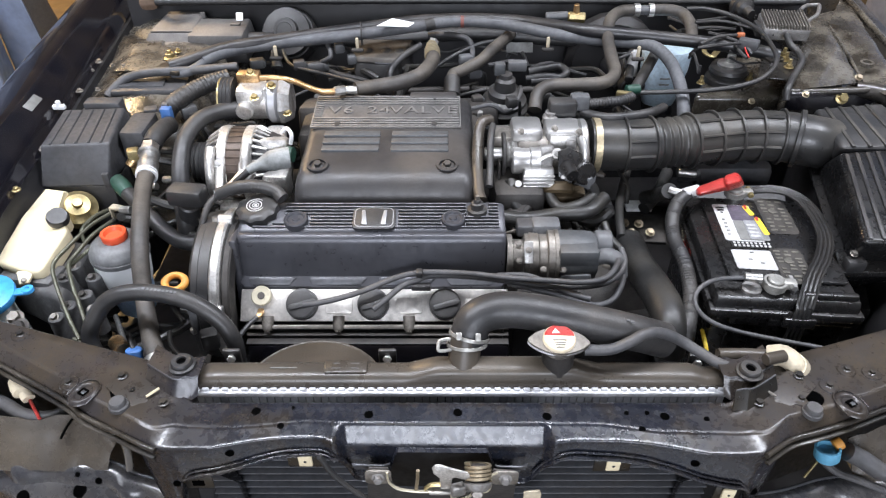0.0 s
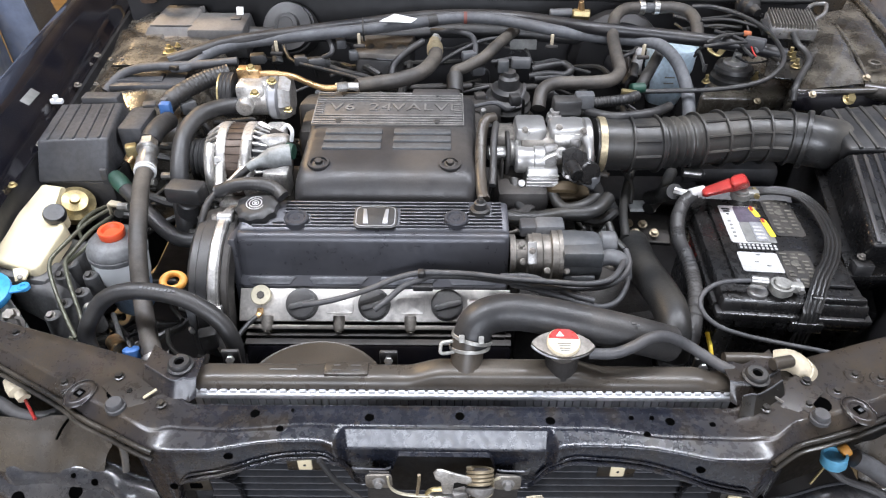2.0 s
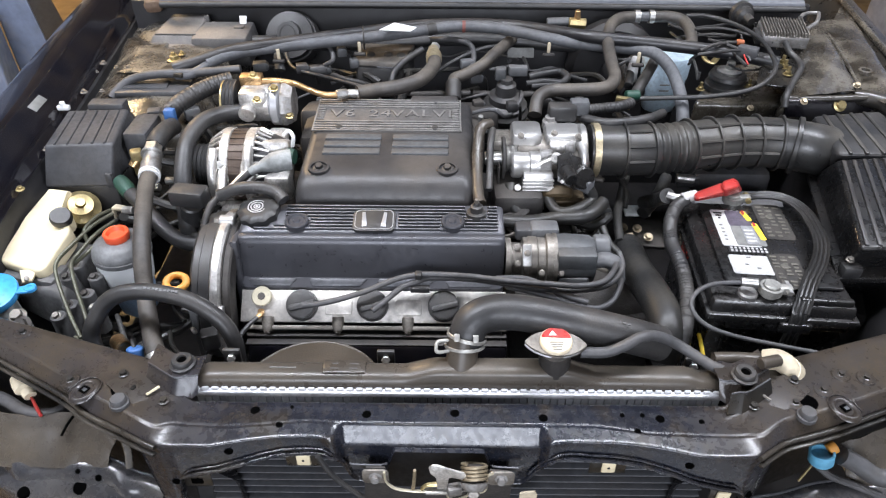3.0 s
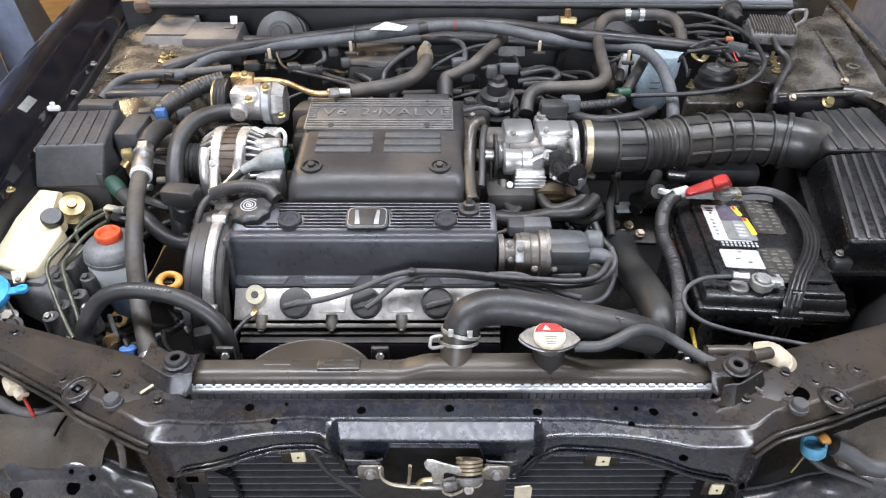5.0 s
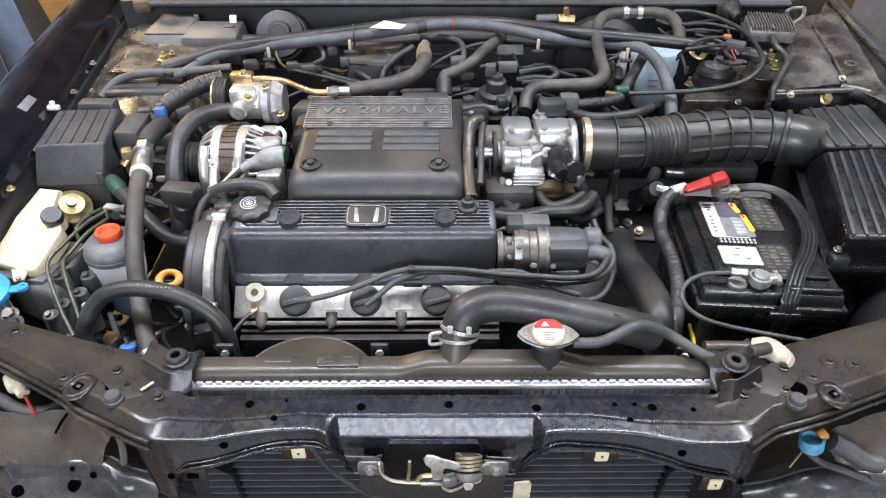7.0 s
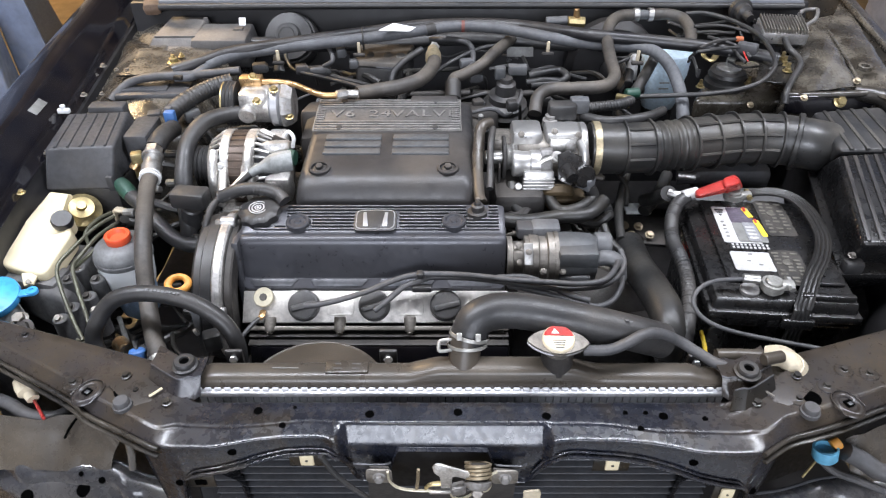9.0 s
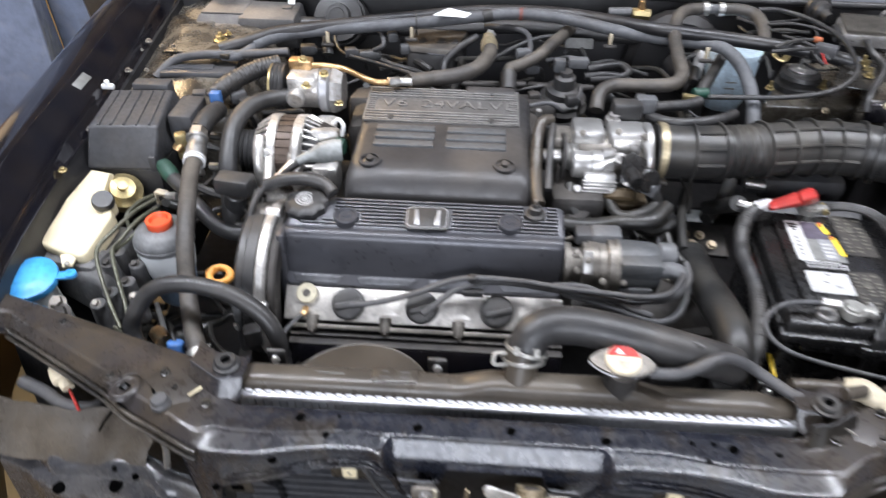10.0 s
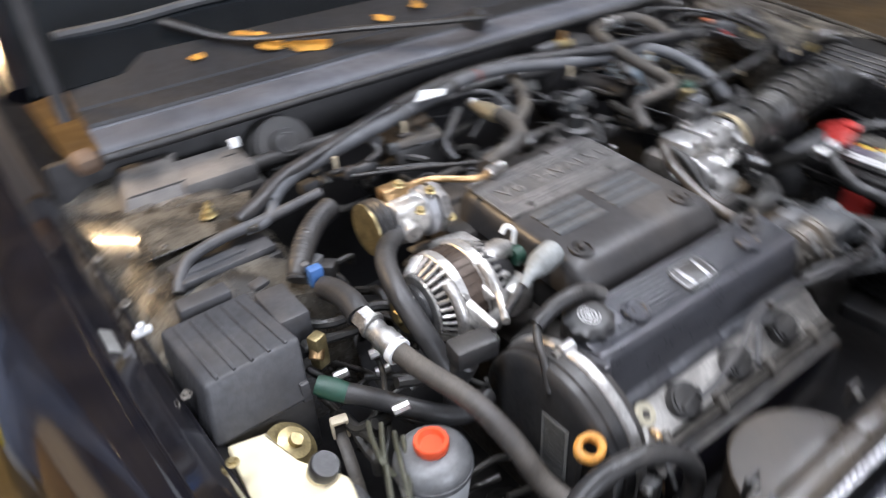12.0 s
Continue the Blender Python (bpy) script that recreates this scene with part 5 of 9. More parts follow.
plate = part("name_plate", moved(box(0, 0, 0, 0.264, 0.106, 0.004, 0.001), on_cover(-0.1015, PLATE_Y)), PLATE_DARK, cover, "grey ribbed plate with embossed lettering")
part("plate_border", moved(join(box(-0.1325, 0, 0.0015, 0.0022, 0.107, 0.004, 0.0005), box(0.1325, 0, 0.0015, 0.0022, 0.107, 0.004, 0.0005), box(0, -0.0540, 0.0015, 0.267, 0.0022, 0.004, 0.0005)), on_cover(-0.1015, PLATE_Y)), PLATE, plate, "thin bright plate border")
for v in [-0.0500 + 0.0082 * k for k in range(4)] + [0.0254 + 0.0082 * k for k in range(4)]:
    part("plate_rib", moved(box(0, v, 0.003, 0.262, 0.0034, 0.003, 0.0006), on_cover(-0.1015, PLATE_Y)), PLATE, plate)
for k in range(6):
    for a, b in ((-0.131, -0.117), (0.117, 0.131)):
        part("plate_rib", moved(box((a + b) / 2, -0.0170 + 0.0067 * k, 0.003, b - a, 0.0026, 0.003, 0.0005), on_cover(-0.1015, PLATE_Y)), PLATE, plate)
for s, v in ((-1, 0.046), (1, 0.046), (-1, -0.046), (1, -0.046)):
    part("plate_clip", moved(rod((0, 0, 0.0), (0, 0, 0.005), 0.0065, seg=14), on_cover(-0.1015 + s * 0.086, PLATE_Y + v)), PLASTIC, plate)
for text, wx in (("V6", -0.084), ("24", -0.016), ("VALVE", 0.066)):
    words = bpy.data.curves.new("lettering", "FONT")
    words.body, words.size, words.extrude, words.align_x, words.align_y, words.space_character = text, 0.0265, 0.0012, "CENTER", "CENTER", 1.1
    tmp = new("lettering_curve", words)
    bpy.context.view_layer.update()
    me = bpy.data.meshes.new_from_object(tmp.evaluated_get(bpy.context.evaluated_depsgraph_get()))
    bpy.data.objects.remove(tmp)
    me.transform(on_cover(-0.1015 + wx, PLATE_Y + 0.001, 0.0030) @ Matrix.Diagonal((1.52, 1.25, 1, 1)))
    me.materials.clear()
    me.materials.append(PLATE)
    ob = new("lettering", me)
    ob.parent, ob.matrix_parent_inverse = plate, parent_world(plate).inverted()
for xc in (-0.158, -0.040):
    for k in range(3):
        part("louvre", moved(box(0, 0, -0.001, 0.098, 0.0195, 0.006, 0.002, rx=-9), on_cover(xc, 1.028 + 0.0225 * k)), GREY_CAP, cover)
for x in (-0.206, 0.007):
    part("recess", moved(ring((0, 0, -0.001), (0, 0, 0.004), 0.0135, 0.0180, 28), on_cover(x, 0.977)), COVER, cover)
    part("recess_floor", moved(rod((0, 0, -0.004), (0, 0, 0.001), 0.0138, seg=24), on_cover(x, 0.977)), PLASTIC, cover)
    bolt(cover, on_cover(x, 0.977) @ Vector((0, 0, 0.0005)), (0, -0.2, 1), 0.0066, BLOCK, "cover_nut")

# ---- battery ----
B = pose(0.503, 0.855, 0.745, 0, 0, -4.5)
battery = thing("battery", (0.503, 0.860, 0.50), "black car battery with white and yellow labels", "battery")
part("case", moved(box(0, 0, -0.130, 0.194, 0.250, 0.18, 0.008), B), BATT, battery)
for k in range(5):
    part("case_rib", moved(box(-0.07 + 0.035 * k, -0.1262, -0.140, 0.003, 0.005, 0.14, 0.001), B), BATT, battery)
part("ledge", moved(box(0, 0, -0.046, 0.203, 0.262, 0.010, 0.003), B), BATT, battery)
part("lid", moved(box(0, 0.0, -0.014, 0.206, 0.264, 0.020, 0.004, taper=(0.97, 0.975)), B), BATT, battery, "glossy black battery lid")
part("lid_rim", moved(box(0, 0.0, -0.030, 0.216, 0.276, 0.014, 0.003), B), BATT, battery)
part("lid_panel", moved(box(0.008, 0.012, 0.0, 0.168, 0.212, 0.006, 0.003), B), BATT, battery)
part("lid_step", moved(box(0.058, -0.121, -0.001, 0.075, 0.010, 0.012, 0.003), B), BATT, battery)
for k in range(2):
    part("grip", moved(box(-0.055 + 0.055 * k, -0.133, -0.044, 0.045, 0.008, 0.014, 0.004), B), BATT, battery)


def sticker(name, x, y, w, h, mat, lift=0.0, r=0.004, label="", rz=0):
    return part(name, moved(prism(rounded(w, h, r), 0.0008, pose(x, y, 0.0034 + lift, 0, 0, rz)), B), mat, battery, label)


sticker("label", -0.031, 0.046, 0.060, 0.100, LABEL_WHITE, label="white and grey printed label")
sticker("label_panel", -0.020, 0.072, 0.036, 0.044, LABEL_PURPLE, 0.0009)
sticker("label_panel", -0.015, 0.024, 0.046, 0.052, GREY_LABEL, 0.0009)
sticker("label_panel", -0.012, 0.026, 0.020, 0.050, LABEL_SILVER, 0.0014, 0.003)
sticker("label_band", -0.006, 0.079, 0.009, 0.028, YELLOW, 0.0018, 0.003, rz=14)
sticker("label_band", 0.004, 0.036, 0.009, 0.046, YELLOW, 0.0018, 0.003, rz=6)
sticker("label_mark", -0.009, 0.088, 0.004, 0.012, RED, 0.0027, 0.001)
sticker("label_mark", 0.001, 0.055, 0.004, 0.010, RED, 0.0027, 0.001)
for k in range(4):
    sticker("print", -0.013, 0.008 + 0.0095 * k, 0.014, 0.005, LABEL_WHITE, 0.0024, 0.001)
for k, w in enumerate((0.014, 0.010, 0.004)):
    sticker("print", -0.050, 0.086 - 0.007 * k, w, 0.0035, INK, 0.0009, 0.001)
for k in range(5):
    sticker("print", -0.052 + 0.001 * (k % 2), 0.052 - 0.010 * k, 0.005, 0.003, GREY_LABEL, 0.0009, 0.001)
sticker("code_strip", -0.024, -0.013, 0.062, 0.015, INK, 0.0, 0.001)
for k in range(9):
    for v in (-0.0165, -0.0095):
        sticker("print", -0.050 + 0.0065 * k, v, 0.0034, 0.0045, LABEL_WHITE, 0.0009, 0.0005)
sticker("label", -0.030, -0.050, 0.060, 0.046, LABEL_WHITE, label="plain white paper label")
for k, (u, v) in enumerate(((0.0, 0.017), (-0.006, 0.0), (0.010, -0.008))):
    sticker("print", -0.030 + u, -0.050 + v, 0.006, 0.002, GREY_LABEL, 0.0009, 0.0005)
for x0, y0, w0, h in ((0.036, 0.069, 0.048, 0.100), (0.022, -0.061, 0.046, 0.084)):
    sticker("warning_panel", x0, y0, w0, h, LABEL_DARK, 0.0, 0.008, "dark warning panel with grey print")
    for k in range(9):
        for c in range(3):
            if (k * 3 + c) % 7 != 5:
                sticker("print", x0 - 0.014 + 0.014 * c, y0 + h * 0.40 - k * h * 0.1, 0.010 - 0.003 * ((k + c) % 2), 0.0042, WARN_PRINT, 0.0009, 0.0008)
    sticker("print", x0 - 0.003, y0 + h * 0.12, 0.012, 0.012, WARN_PRINT, 0.0013, 0.005)
for k, (px, py) in enumerate(((-0.016, 0.128), (-0.019, -0.110))):
    post = part("terminal", moved(join(rod((px, py, -0.004), (px, py, 0.018), 0.0125, 0.011), ring((px, py, 0.002), (px, py, 0.014), 0.0125, 0.0165, 24), box(px + 0.019, py, 0.009, 0.020, 0.013, 0.012, 0.002)), B), CLAMP, battery, "dull lead clamp on its post")
    part("clamp_bolt", moved(rod((px + 0.024, py - 0.012, 0.010), (px + 0.024, py + 0.014, 0.010), 0.005, seg=6), B), GOLD if k == 0 else STEEL, post)
part("vent_plug", moved(lathe((-0.050, -0.112, -0.004), (-0.050, -0.112, 0.003), [(0.014, 0), (0.014, 0.7), (0.012, 1)], 24), B), ALU_DULL, battery, "worn round plug")
strap = [(-0.010, 0.146, -0.020), (0.024, 0.132, 0.012), (0.062, 0.112, 0.022), (0.083, 0.070, 0.022), (0.083, 0.000, 0.020), (0.066, -0.050, 0.016), (0.041, -0.092, 0.010), (0.022, -0.132, -0.006), (0.018, -0.140, -0.030), (0.016, -0.142, -0.10)]
ties = thing("battery_strap", B @ Vector((0.02, -0.14, -0.1)), "dark ribbed rubber battery strap", "strap")
line = spline(strap, 8)
rows = []
for k, p in enumerate(line):
    d = (line[min(k + 1, len(line) - 1)] - line[max(k - 1, 0)]).normalized()
    side = d.cross(Vector((0, 0, 1))) if abs(d.z) < 0.8 else Vector((-1, 0, 0))
    side.normalize()
    up = side.cross(d)
    rows.append([B @ (p + side * v * 0.0118 + up * w) for v, w in ((-1, 0), (-1, 0.003), (-0.75, 0.0045), (-0.6, 0.003), (-0.4, 0.003), (-0.25, 0.0045), (-0.1, 0.003), (0.1, 0.003), (0.25, 0.0045), (0.4, 0.003), (0.6, 0.003), (0.75, 0.0045), (1, 0.003), (1, 0))])
part("band", loft(rows, True), STRAP, ties)
part("buckle", moved(box(0.018, -0.142, -0.036, 0.046, 0.008, 0.018, 0.003), B), BATT, ties)
part("red_guard", moved(box(-0.106, 0.02, -0.05, 0.004, 0.05, 0.05, 0.001), B), RED, battery, "red plastic side guard")
tray = single("battery_tray", box(0.50, 0.85, 0.49, 0.26, 0.34, 0.03, 0.006), PLASTIC, "black plastic battery tray", "tray")
single("battery_blanket", box(0.53, 1.035, 0.675, 0.17, 0.06, 0.10, 0.02), RUBBER_GREY, "grey rounded rubber cover behind the battery", "cover")

# battery cables
posc = thing("positive_cable", (0.41, 0.95, 0.75), "red boot and taped positive battery cable", "cable")
part("boot", slab([(0.416, 0.945, 0.770), (0.476, 0.964, 0.770), (0.486, 1.010, 0.770), (0.420, 0.972, 0.770)], [(0.409, 0.925, 0.788), (0.459, 0.937, 0.796), (0.463, 0.965, 0.796), (0.412, 0.945, 0.788)], 0.006), RED, posc, "red rubber terminal boot")
part("boot_head", slab([(0.470, 0.965, 0.765), (0.513, 0.985, 0.765), (0.517, 1.029, 0.765), (0.481, 1.011, 0.765)], [(0.452, 0.931, 0.802), (0.484, 0.945, 0.802), (0.486, 0.974, 0.802), (0.458, 0.960, 0.802)], 0.007), RED, posc)
part("ferrule", rod((0.396, 0.948, 0.775), (0.422, 0.957, 0.777), 0.009), LABEL_WHITE, posc)
part("lug", tube([(0.376, 0.963, 0.772), (0.386, 0.957, 0.772), (0.399, 0.952, 0.772)], 0.007, 8), STEEL, posc)
part("cable", tube([(0.403, 0.951, 0.772), (0.386, 0.938, 0.765), (0.371, 0.909, 0.755), (0.367, 0.875, 0.740), (0.370, 0.838, 0.735), (0.373, 0.809, 0.725), (0.369, 0.769, 0.715), (0.358, 0.724, 0.700), (0.352, 0.704, 0.680)], 0.0105, 12, radius=corrugated(0.005, 0.10)), RUBBER, posc)
negc = thing("negative_cable", (0.44, 0.78, 0.75), "thin black negative battery cable", "cable")
part("wire", tube([(0.448, 0.746, 0.765), (0.424, 0.750, 0.762), (0.393, 0.751, 0.758), (0.371, 0.745, 0.750), (0.359, 0.731, 0.740), (0.363, 0.713, 0.730), (0.383, 0.700, 0.720), (0.418, 0.691, 0.712), (0.469, 0.677, 0.710), (0.518, 0.663, 0.710), (0.563, 0.641, 0.715)], 0.0034, 10), RUBBER_GREY, negc)
part("ferrule", rod((0.430, 0.750, 0.764), (0.453, 0.744, 0.766), 0.0065), STEEL, negc)
part("end_lug", box(*(0.563, 0.638, 0.717), 0.018, 0.012, 0.006, 0.002), GOLD, negc)


# ---- fuse box and its neighbours ----
fuse = thing("fuse_box", (-0.655, 1.13, 0.68), "charcoal plastic fuse box with ribbed lid", "fuse box")

TOP = [(-0.712, 1.070, 0.796), (-0.588, 1.074, 0.799), (-0.606, 1.200, 0.806), (-0.722, 1.196, 0.803)]
part("lid", slab([(-0.724, 1.044, 0.722), (-0.600, 1.046, 0.724), (-0.588, 1.215, 0.724), (-0.728, 1.212, 0.722)], TOP), FUSE, fuse, "ribbed charcoal lid")
for k in range(5):
    u = 0.14 + 0.18 * k
    a = Vector(TOP[0]).lerp(Vector(TOP[1]), u)
    b = Vector(TOP[3]).lerp(Vector(TOP[2]), u)
    a, b = a.lerp(b, 0.02), a.lerp(b, 0.93)
    m, length = frame_of(a, b)
    part("lid_rib", moved(box(0, 0, length / 2, 0.005, 0.005, length, 0.0015), m), FUSE, fuse)
part("base", box(-0.66, 1.13, 0.68, 0.13, 0.16, 0.09, 0.006), PLASTIC, fuse)
part("side_block", box(-0.573, 1.165, 0.755, 0.045, 0.085, 0.075, 0.006), FUSE, fuse)
part("rear_step", box(-0.655, 1.222, 0.790, 0.07, 0.03, 0.04, 0.005), FUSE, fuse)
part("latch_tab", box(-0.604, 1.052, 0.735, 0.012, 0.008, 0.03, 0.002), FUSE, fuse)
box2 = thing("relay_cover", (-0.597, 1.320, 0.790), "low black plastic relay box with stepped lid", "relay box")
c = (-0.595, 1.310, 0.795)
part("body", box(c[0], c[1], c[2] - 0.03, 0.155, 0.075, 0.05, 0.006, rz=4), PLASTIC, box2)
part("lid", box(c[0], c[1], c[2], 0.145, 0.062, 0.016, 0.005, rz=4), FUSE, box2)
part("lid_step", box(c[0] - 0.015, c[1], c[2] + 0.008, 0.09, 0.035, 0.008, 0.003, rz=4), FUSE, box2)
hose("harness_sleeve", "grey wiring sleeve over the relay box", [(-0.418, 1.333, 0.830), (-0.509, 1.325, 0.825), (-0.587, 1.316, 0.825), (-0.639, 1.311, 0.815), (-0.664, 1.291, 0.800), (-0.673, 1.276, 0.790)], 0.009, RUBBER_GREY, "wiring")
hose("corrugated_loom", "black corrugated wiring loom", [(-0.426, 1.289, 0.825), (-0.461, 1.269, 0.822), (-0.493, 1.241, 0.815), (-0.519, 1.212, 0.805), (-0.532, 1.195, 0.790)], 0.0165, RUBBER, "wiring", 14, corrugated(0.007, 0.08))
con = thing("blue_connector", (-0.520, 1.180, 0.800), "blue plastic wiring connector", "connector")
part("body", box(*(-0.516, 1.170, 0.805), 0.020, 0.016, 0.030, 0.003), BLUE_DARK, con)
part("lock", box(*(-0.522, 1.185, 0.815), 0.012, 0.010, 0.012, 0.002), CONNECT, con)
for i, (x, y, w) in enumerate(((235, 210, 0.03), (262, 208, 0.026), (330, 195, 0.03), (345, 205, 0.026))):
    p = ((-0.596, 1.234, 0.770), (-0.575, 1.236, 0.775), (-0.495, 1.224, 0.785), (-0.477, 1.213, 0.775))[i]
    cn = thing("connector_block", p, "dark grey wiring connector", "connector", "dark wiring connectors")
    part("body", box(*p, w, 0.022, 0.024, 0.004, rz=15 * i), (PLASTIC, FUSE, CONNECT, PLASTIC)[i], cn)
    part("wire", tube([p, (p[0] + 0.02, p[1] - 0.01, p[2] - 0.03), (p[0] + 0.03, p[1], p[2] - 0.08)], 0.004, 8), RUBBER, cn)

# ---- brake reservoir and modulator ----
tank = thing("brake_reservoir", (-0.675, 0.940, 0.66), "cream translucent plastic fluid reservoir", "reservoir")


def slanted(outline, drop, bev):
    """A moulded tank below a closed outline of top corners."""
    bm = bmesh.new()
    hi = [bm.verts.new(p) for p in outline]
    lo = [bm.verts.new((p[0], p[1] + 0.006, p[2] - drop)) for p in outline]
    n = len(outline)
    for i in range(n):
        bm.faces.new((lo[i], lo[(i + 1) % n], hi[(i + 1) % n], hi[i]))
    bm.faces.new(hi)
    bm.faces.new(lo[::-1])
    bmesh.ops.bevel(bm, geom=bm.edges[:], offset=bev, segments=3, affect="EDGES", profile=0.5, clamp_overlap=True)
    return bm


part("tank", slanted([(-0.714, 1.041, 0.727), (-0.719, 0.96, 0.718), (-0.724, 0.870, 0.704), (-0.716, 0.858, 0.702), (-0.645, 0.832, 0.703), (-0.634, 0.838, 0.706), (-0.621, 0.915, 0.724), (-0.632, 0.935, 0.727), (-0.664, 0.966, 0.728), (-0.667, 1.030, 0.728)], 0.040, 0.006), CREAM, tank, "cream plastic tank body")
part("lower_tank", slanted([(-0.716, 0.98, 0.69), (-0.722, 0.868, 0.664), (-0.660, 0.848, 0.664), (-0.650, 0.97, 0.69)], 0.06, 0.008), CREAM_PALE, tank, "paler translucent lower half")
part("neck", rod((-0.646, 0.945, 0.705), (-0.642, 0.937, 0.732), 0.0165), CREAM, tank)
part("mount_ear", prism([(-0.014, 0.012), (0.014, 0.012), (0.008, -0.010), (-0.006, -0.012)], 0.006, pose(-0.662, 0.832, 0.690, 24, 0, 8), 0.002), CREAM, tank)
part("ear_screw", rod((-0.661, 0.825, 0.691), (-0.658, 0.822, 0.697), 0.004, seg=8), ALU_BROWN, tank)
part("cap", lathe((-0.643, 0.938, 0.728), (-0.639, 0.932, 0.742), [(0.0165, 0), (0.0175, 0.2), (0.0175, 0.8), (0.0155, 1)], 26, lambda u: 0.012 * math.cos(18 * 2 * math.pi * u)), SATIN, tank, "round dark grey cap")
acc = thing("accumulator", (-0.631, 0.985, 0.721), "yellow zinc-plated round valve body", "valve")
part("dome", lathe((-0.658, 1.021, 0.684), (-0.642, 1.003, 0.721), [(0.031, 0), (0.0335, 0.2), (0.033, 0.55), (0.024, 0.66), (0.021, 0.8), (0.009, 0.86), (0.008, 1.0)], 30), GOLD, acc)
part("stem", rod((-0.686, 1.056, 0.637), (-0.658, 1.021, 0.684), 0.026), DARK, acc)
mod = thing("brake_modulator", (-0.666, 0.875, 0.620), "dark grey cast brake modulator block", "modulator")
part("body", slab([(-0.801, 0.898, 0.600), (-0.574, 0.775, 0.600), (-0.615, 0.975, 0.600), (-0.824, 1.043, 0.600)], [(-0.753, 0.861, 0.670), (-0.599, 0.801, 0.680), (-0.601, 0.939, 0.680), (-0.769, 0.998, 0.660)], 0.012), MODULATOR, mod)
part("upper_block", box(*(-0.684, 0.860, 0.668), 0.13, 0.05, 0.035, 0.008, rz=-10), MODULATOR, mod)
for k, p in enumerate(((-0.600, 0.866, 0.690), (-0.570, 0.819, 0.670), (-0.585, 0.793, 0.670), (-0.550, 0.797, 0.660), (-0.602, 0.837, 0.690), (-0.565, 0.849, 0.680), (-0.596, 0.772, 0.665))):
    part("solenoid", rod((p[0], p[1], p[2] - 0.05), p, 0.013, 0.012), MODULATOR, mod)
    bolt(mod, (p[0] - 0.001, p[1] - 0.003, p[2] + 0.0005), (0, -0.35, 0.9), 0.0052, BLOCK if k % 3 else ALU_BROWN, "port_nut")
for k, pts in enumerate(([(-0.559, 0.948, 0.735), (-0.578, 0.913, 0.735), (-0.600, 0.865, 0.725), (-0.612, 0.838, 0.715), (-0.603, 0.812, 0.700), (-0.570, 0.762, 0.675), (-0.543, 0.727, 0.660)], [(-0.552, 0.932, 0.730), (-0.568, 0.896, 0.730), (-0.583, 0.857, 0.720), (-0.591, 0.841, 0.710), (-0.577, 0.810, 0.690), (-0.547, 0.760, 0.665), (-0.539, 0.728, 0.655), (-0.554, 0.729, 0.660)], [(-0.569, 0.961, 0.733), (-0.580, 0.933, 0.738), (-0.587, 0.900, 0.735), (-0.581, 0.887, 0.720)], [(-0.547, 0.922, 0.728), (-0.563, 0.887, 0.720), (-0.582, 0.858, 0.710), (-0.600, 0.846, 0.700)])):
    hose("brake_line", "olive-brown steel brake line", pts, 0.0032, material("olive_line_%s" % "abcd"[k], (0.075, 0.075, 0.05), 0.4, metal=0.4, dust=0.2) if k == 0 else bpy.data.materials["olive_line_a"], "brake line", 8)
bracket = thing("line_bracket", (-0.606, 0.92, 0.61), "pale slotted upright brake line bracket", "bracket")
part("leg", tube([(-0.606, 0.92, 0.61), (-0.594, 0.968, 0.655), (-0.585, 1.010, 0.676), (-0.584, 1.015, 0.690)], 0.0080, 8, flat=0.4), HOSE_DUSTY, bracket)
part("head", join(box(-0.5925, 1.016, 0.690, 0.004, 0.013, 0.026, 0.0015, rz=-15), box(-0.5745, 1.012, 0.688, 0.004, 0.013, 0.030, 0.0015, rz=-15), box(-0.583, 1.014, 0.702, 0.022, 0.014, 0.005, 0.0015, rz=-15)), AGED_WHITE, bracket, "pale folded slotted head")

# washer filler
wash = thing("washer_filler", (-0.736, 0.861, 0.620), "bright blue washer filler cap on its neck", "filler cap")
wc = (-0.694, 0.780, 0.706)
part("cap", lathe((wc[0], wc[1] + 0.004, wc[2] - 0.018), (wc[0], wc[1], wc[2] + 0.003), [(0.038, 0), (0.0405, 0.35), (0.0395, 0.6), (0.030, 0.74), (0.027, 0.82), (0.012, 0.9)], 32), BLUE, wash)
part("tab", box(wc[0] + 0.044, wc[1] + 0.012, wc[2] - 0.008, 0.026, 0.016, 0.005, 0.002, rz=12), BLUE, wash)
part("tab_end", ring((wc[0] + 0.055, wc[1] + 0.016, wc[2] - 0.011), (wc[0] + 0.055, wc[1] + 0.016, wc[2] - 0.004), 0.0035, 0.009, 20), BLUE, wash)
part("neck", rod((wc[0], wc[1] + 0.02, 0.55), (wc[0], wc[1] + 0.004, wc[2] - 0.02), 0.026), CREAM_PALE, wash)
bolt(mod, (-0.613, 0.717, 0.695), (0, -0.6, 0.8), 0.010, BLOCK, "fitting")
bolt(mod, (-0.624, 0.730, 0.700), (0, -0.3, 0.9), 0.009, ALU_BROWN, "fitting")

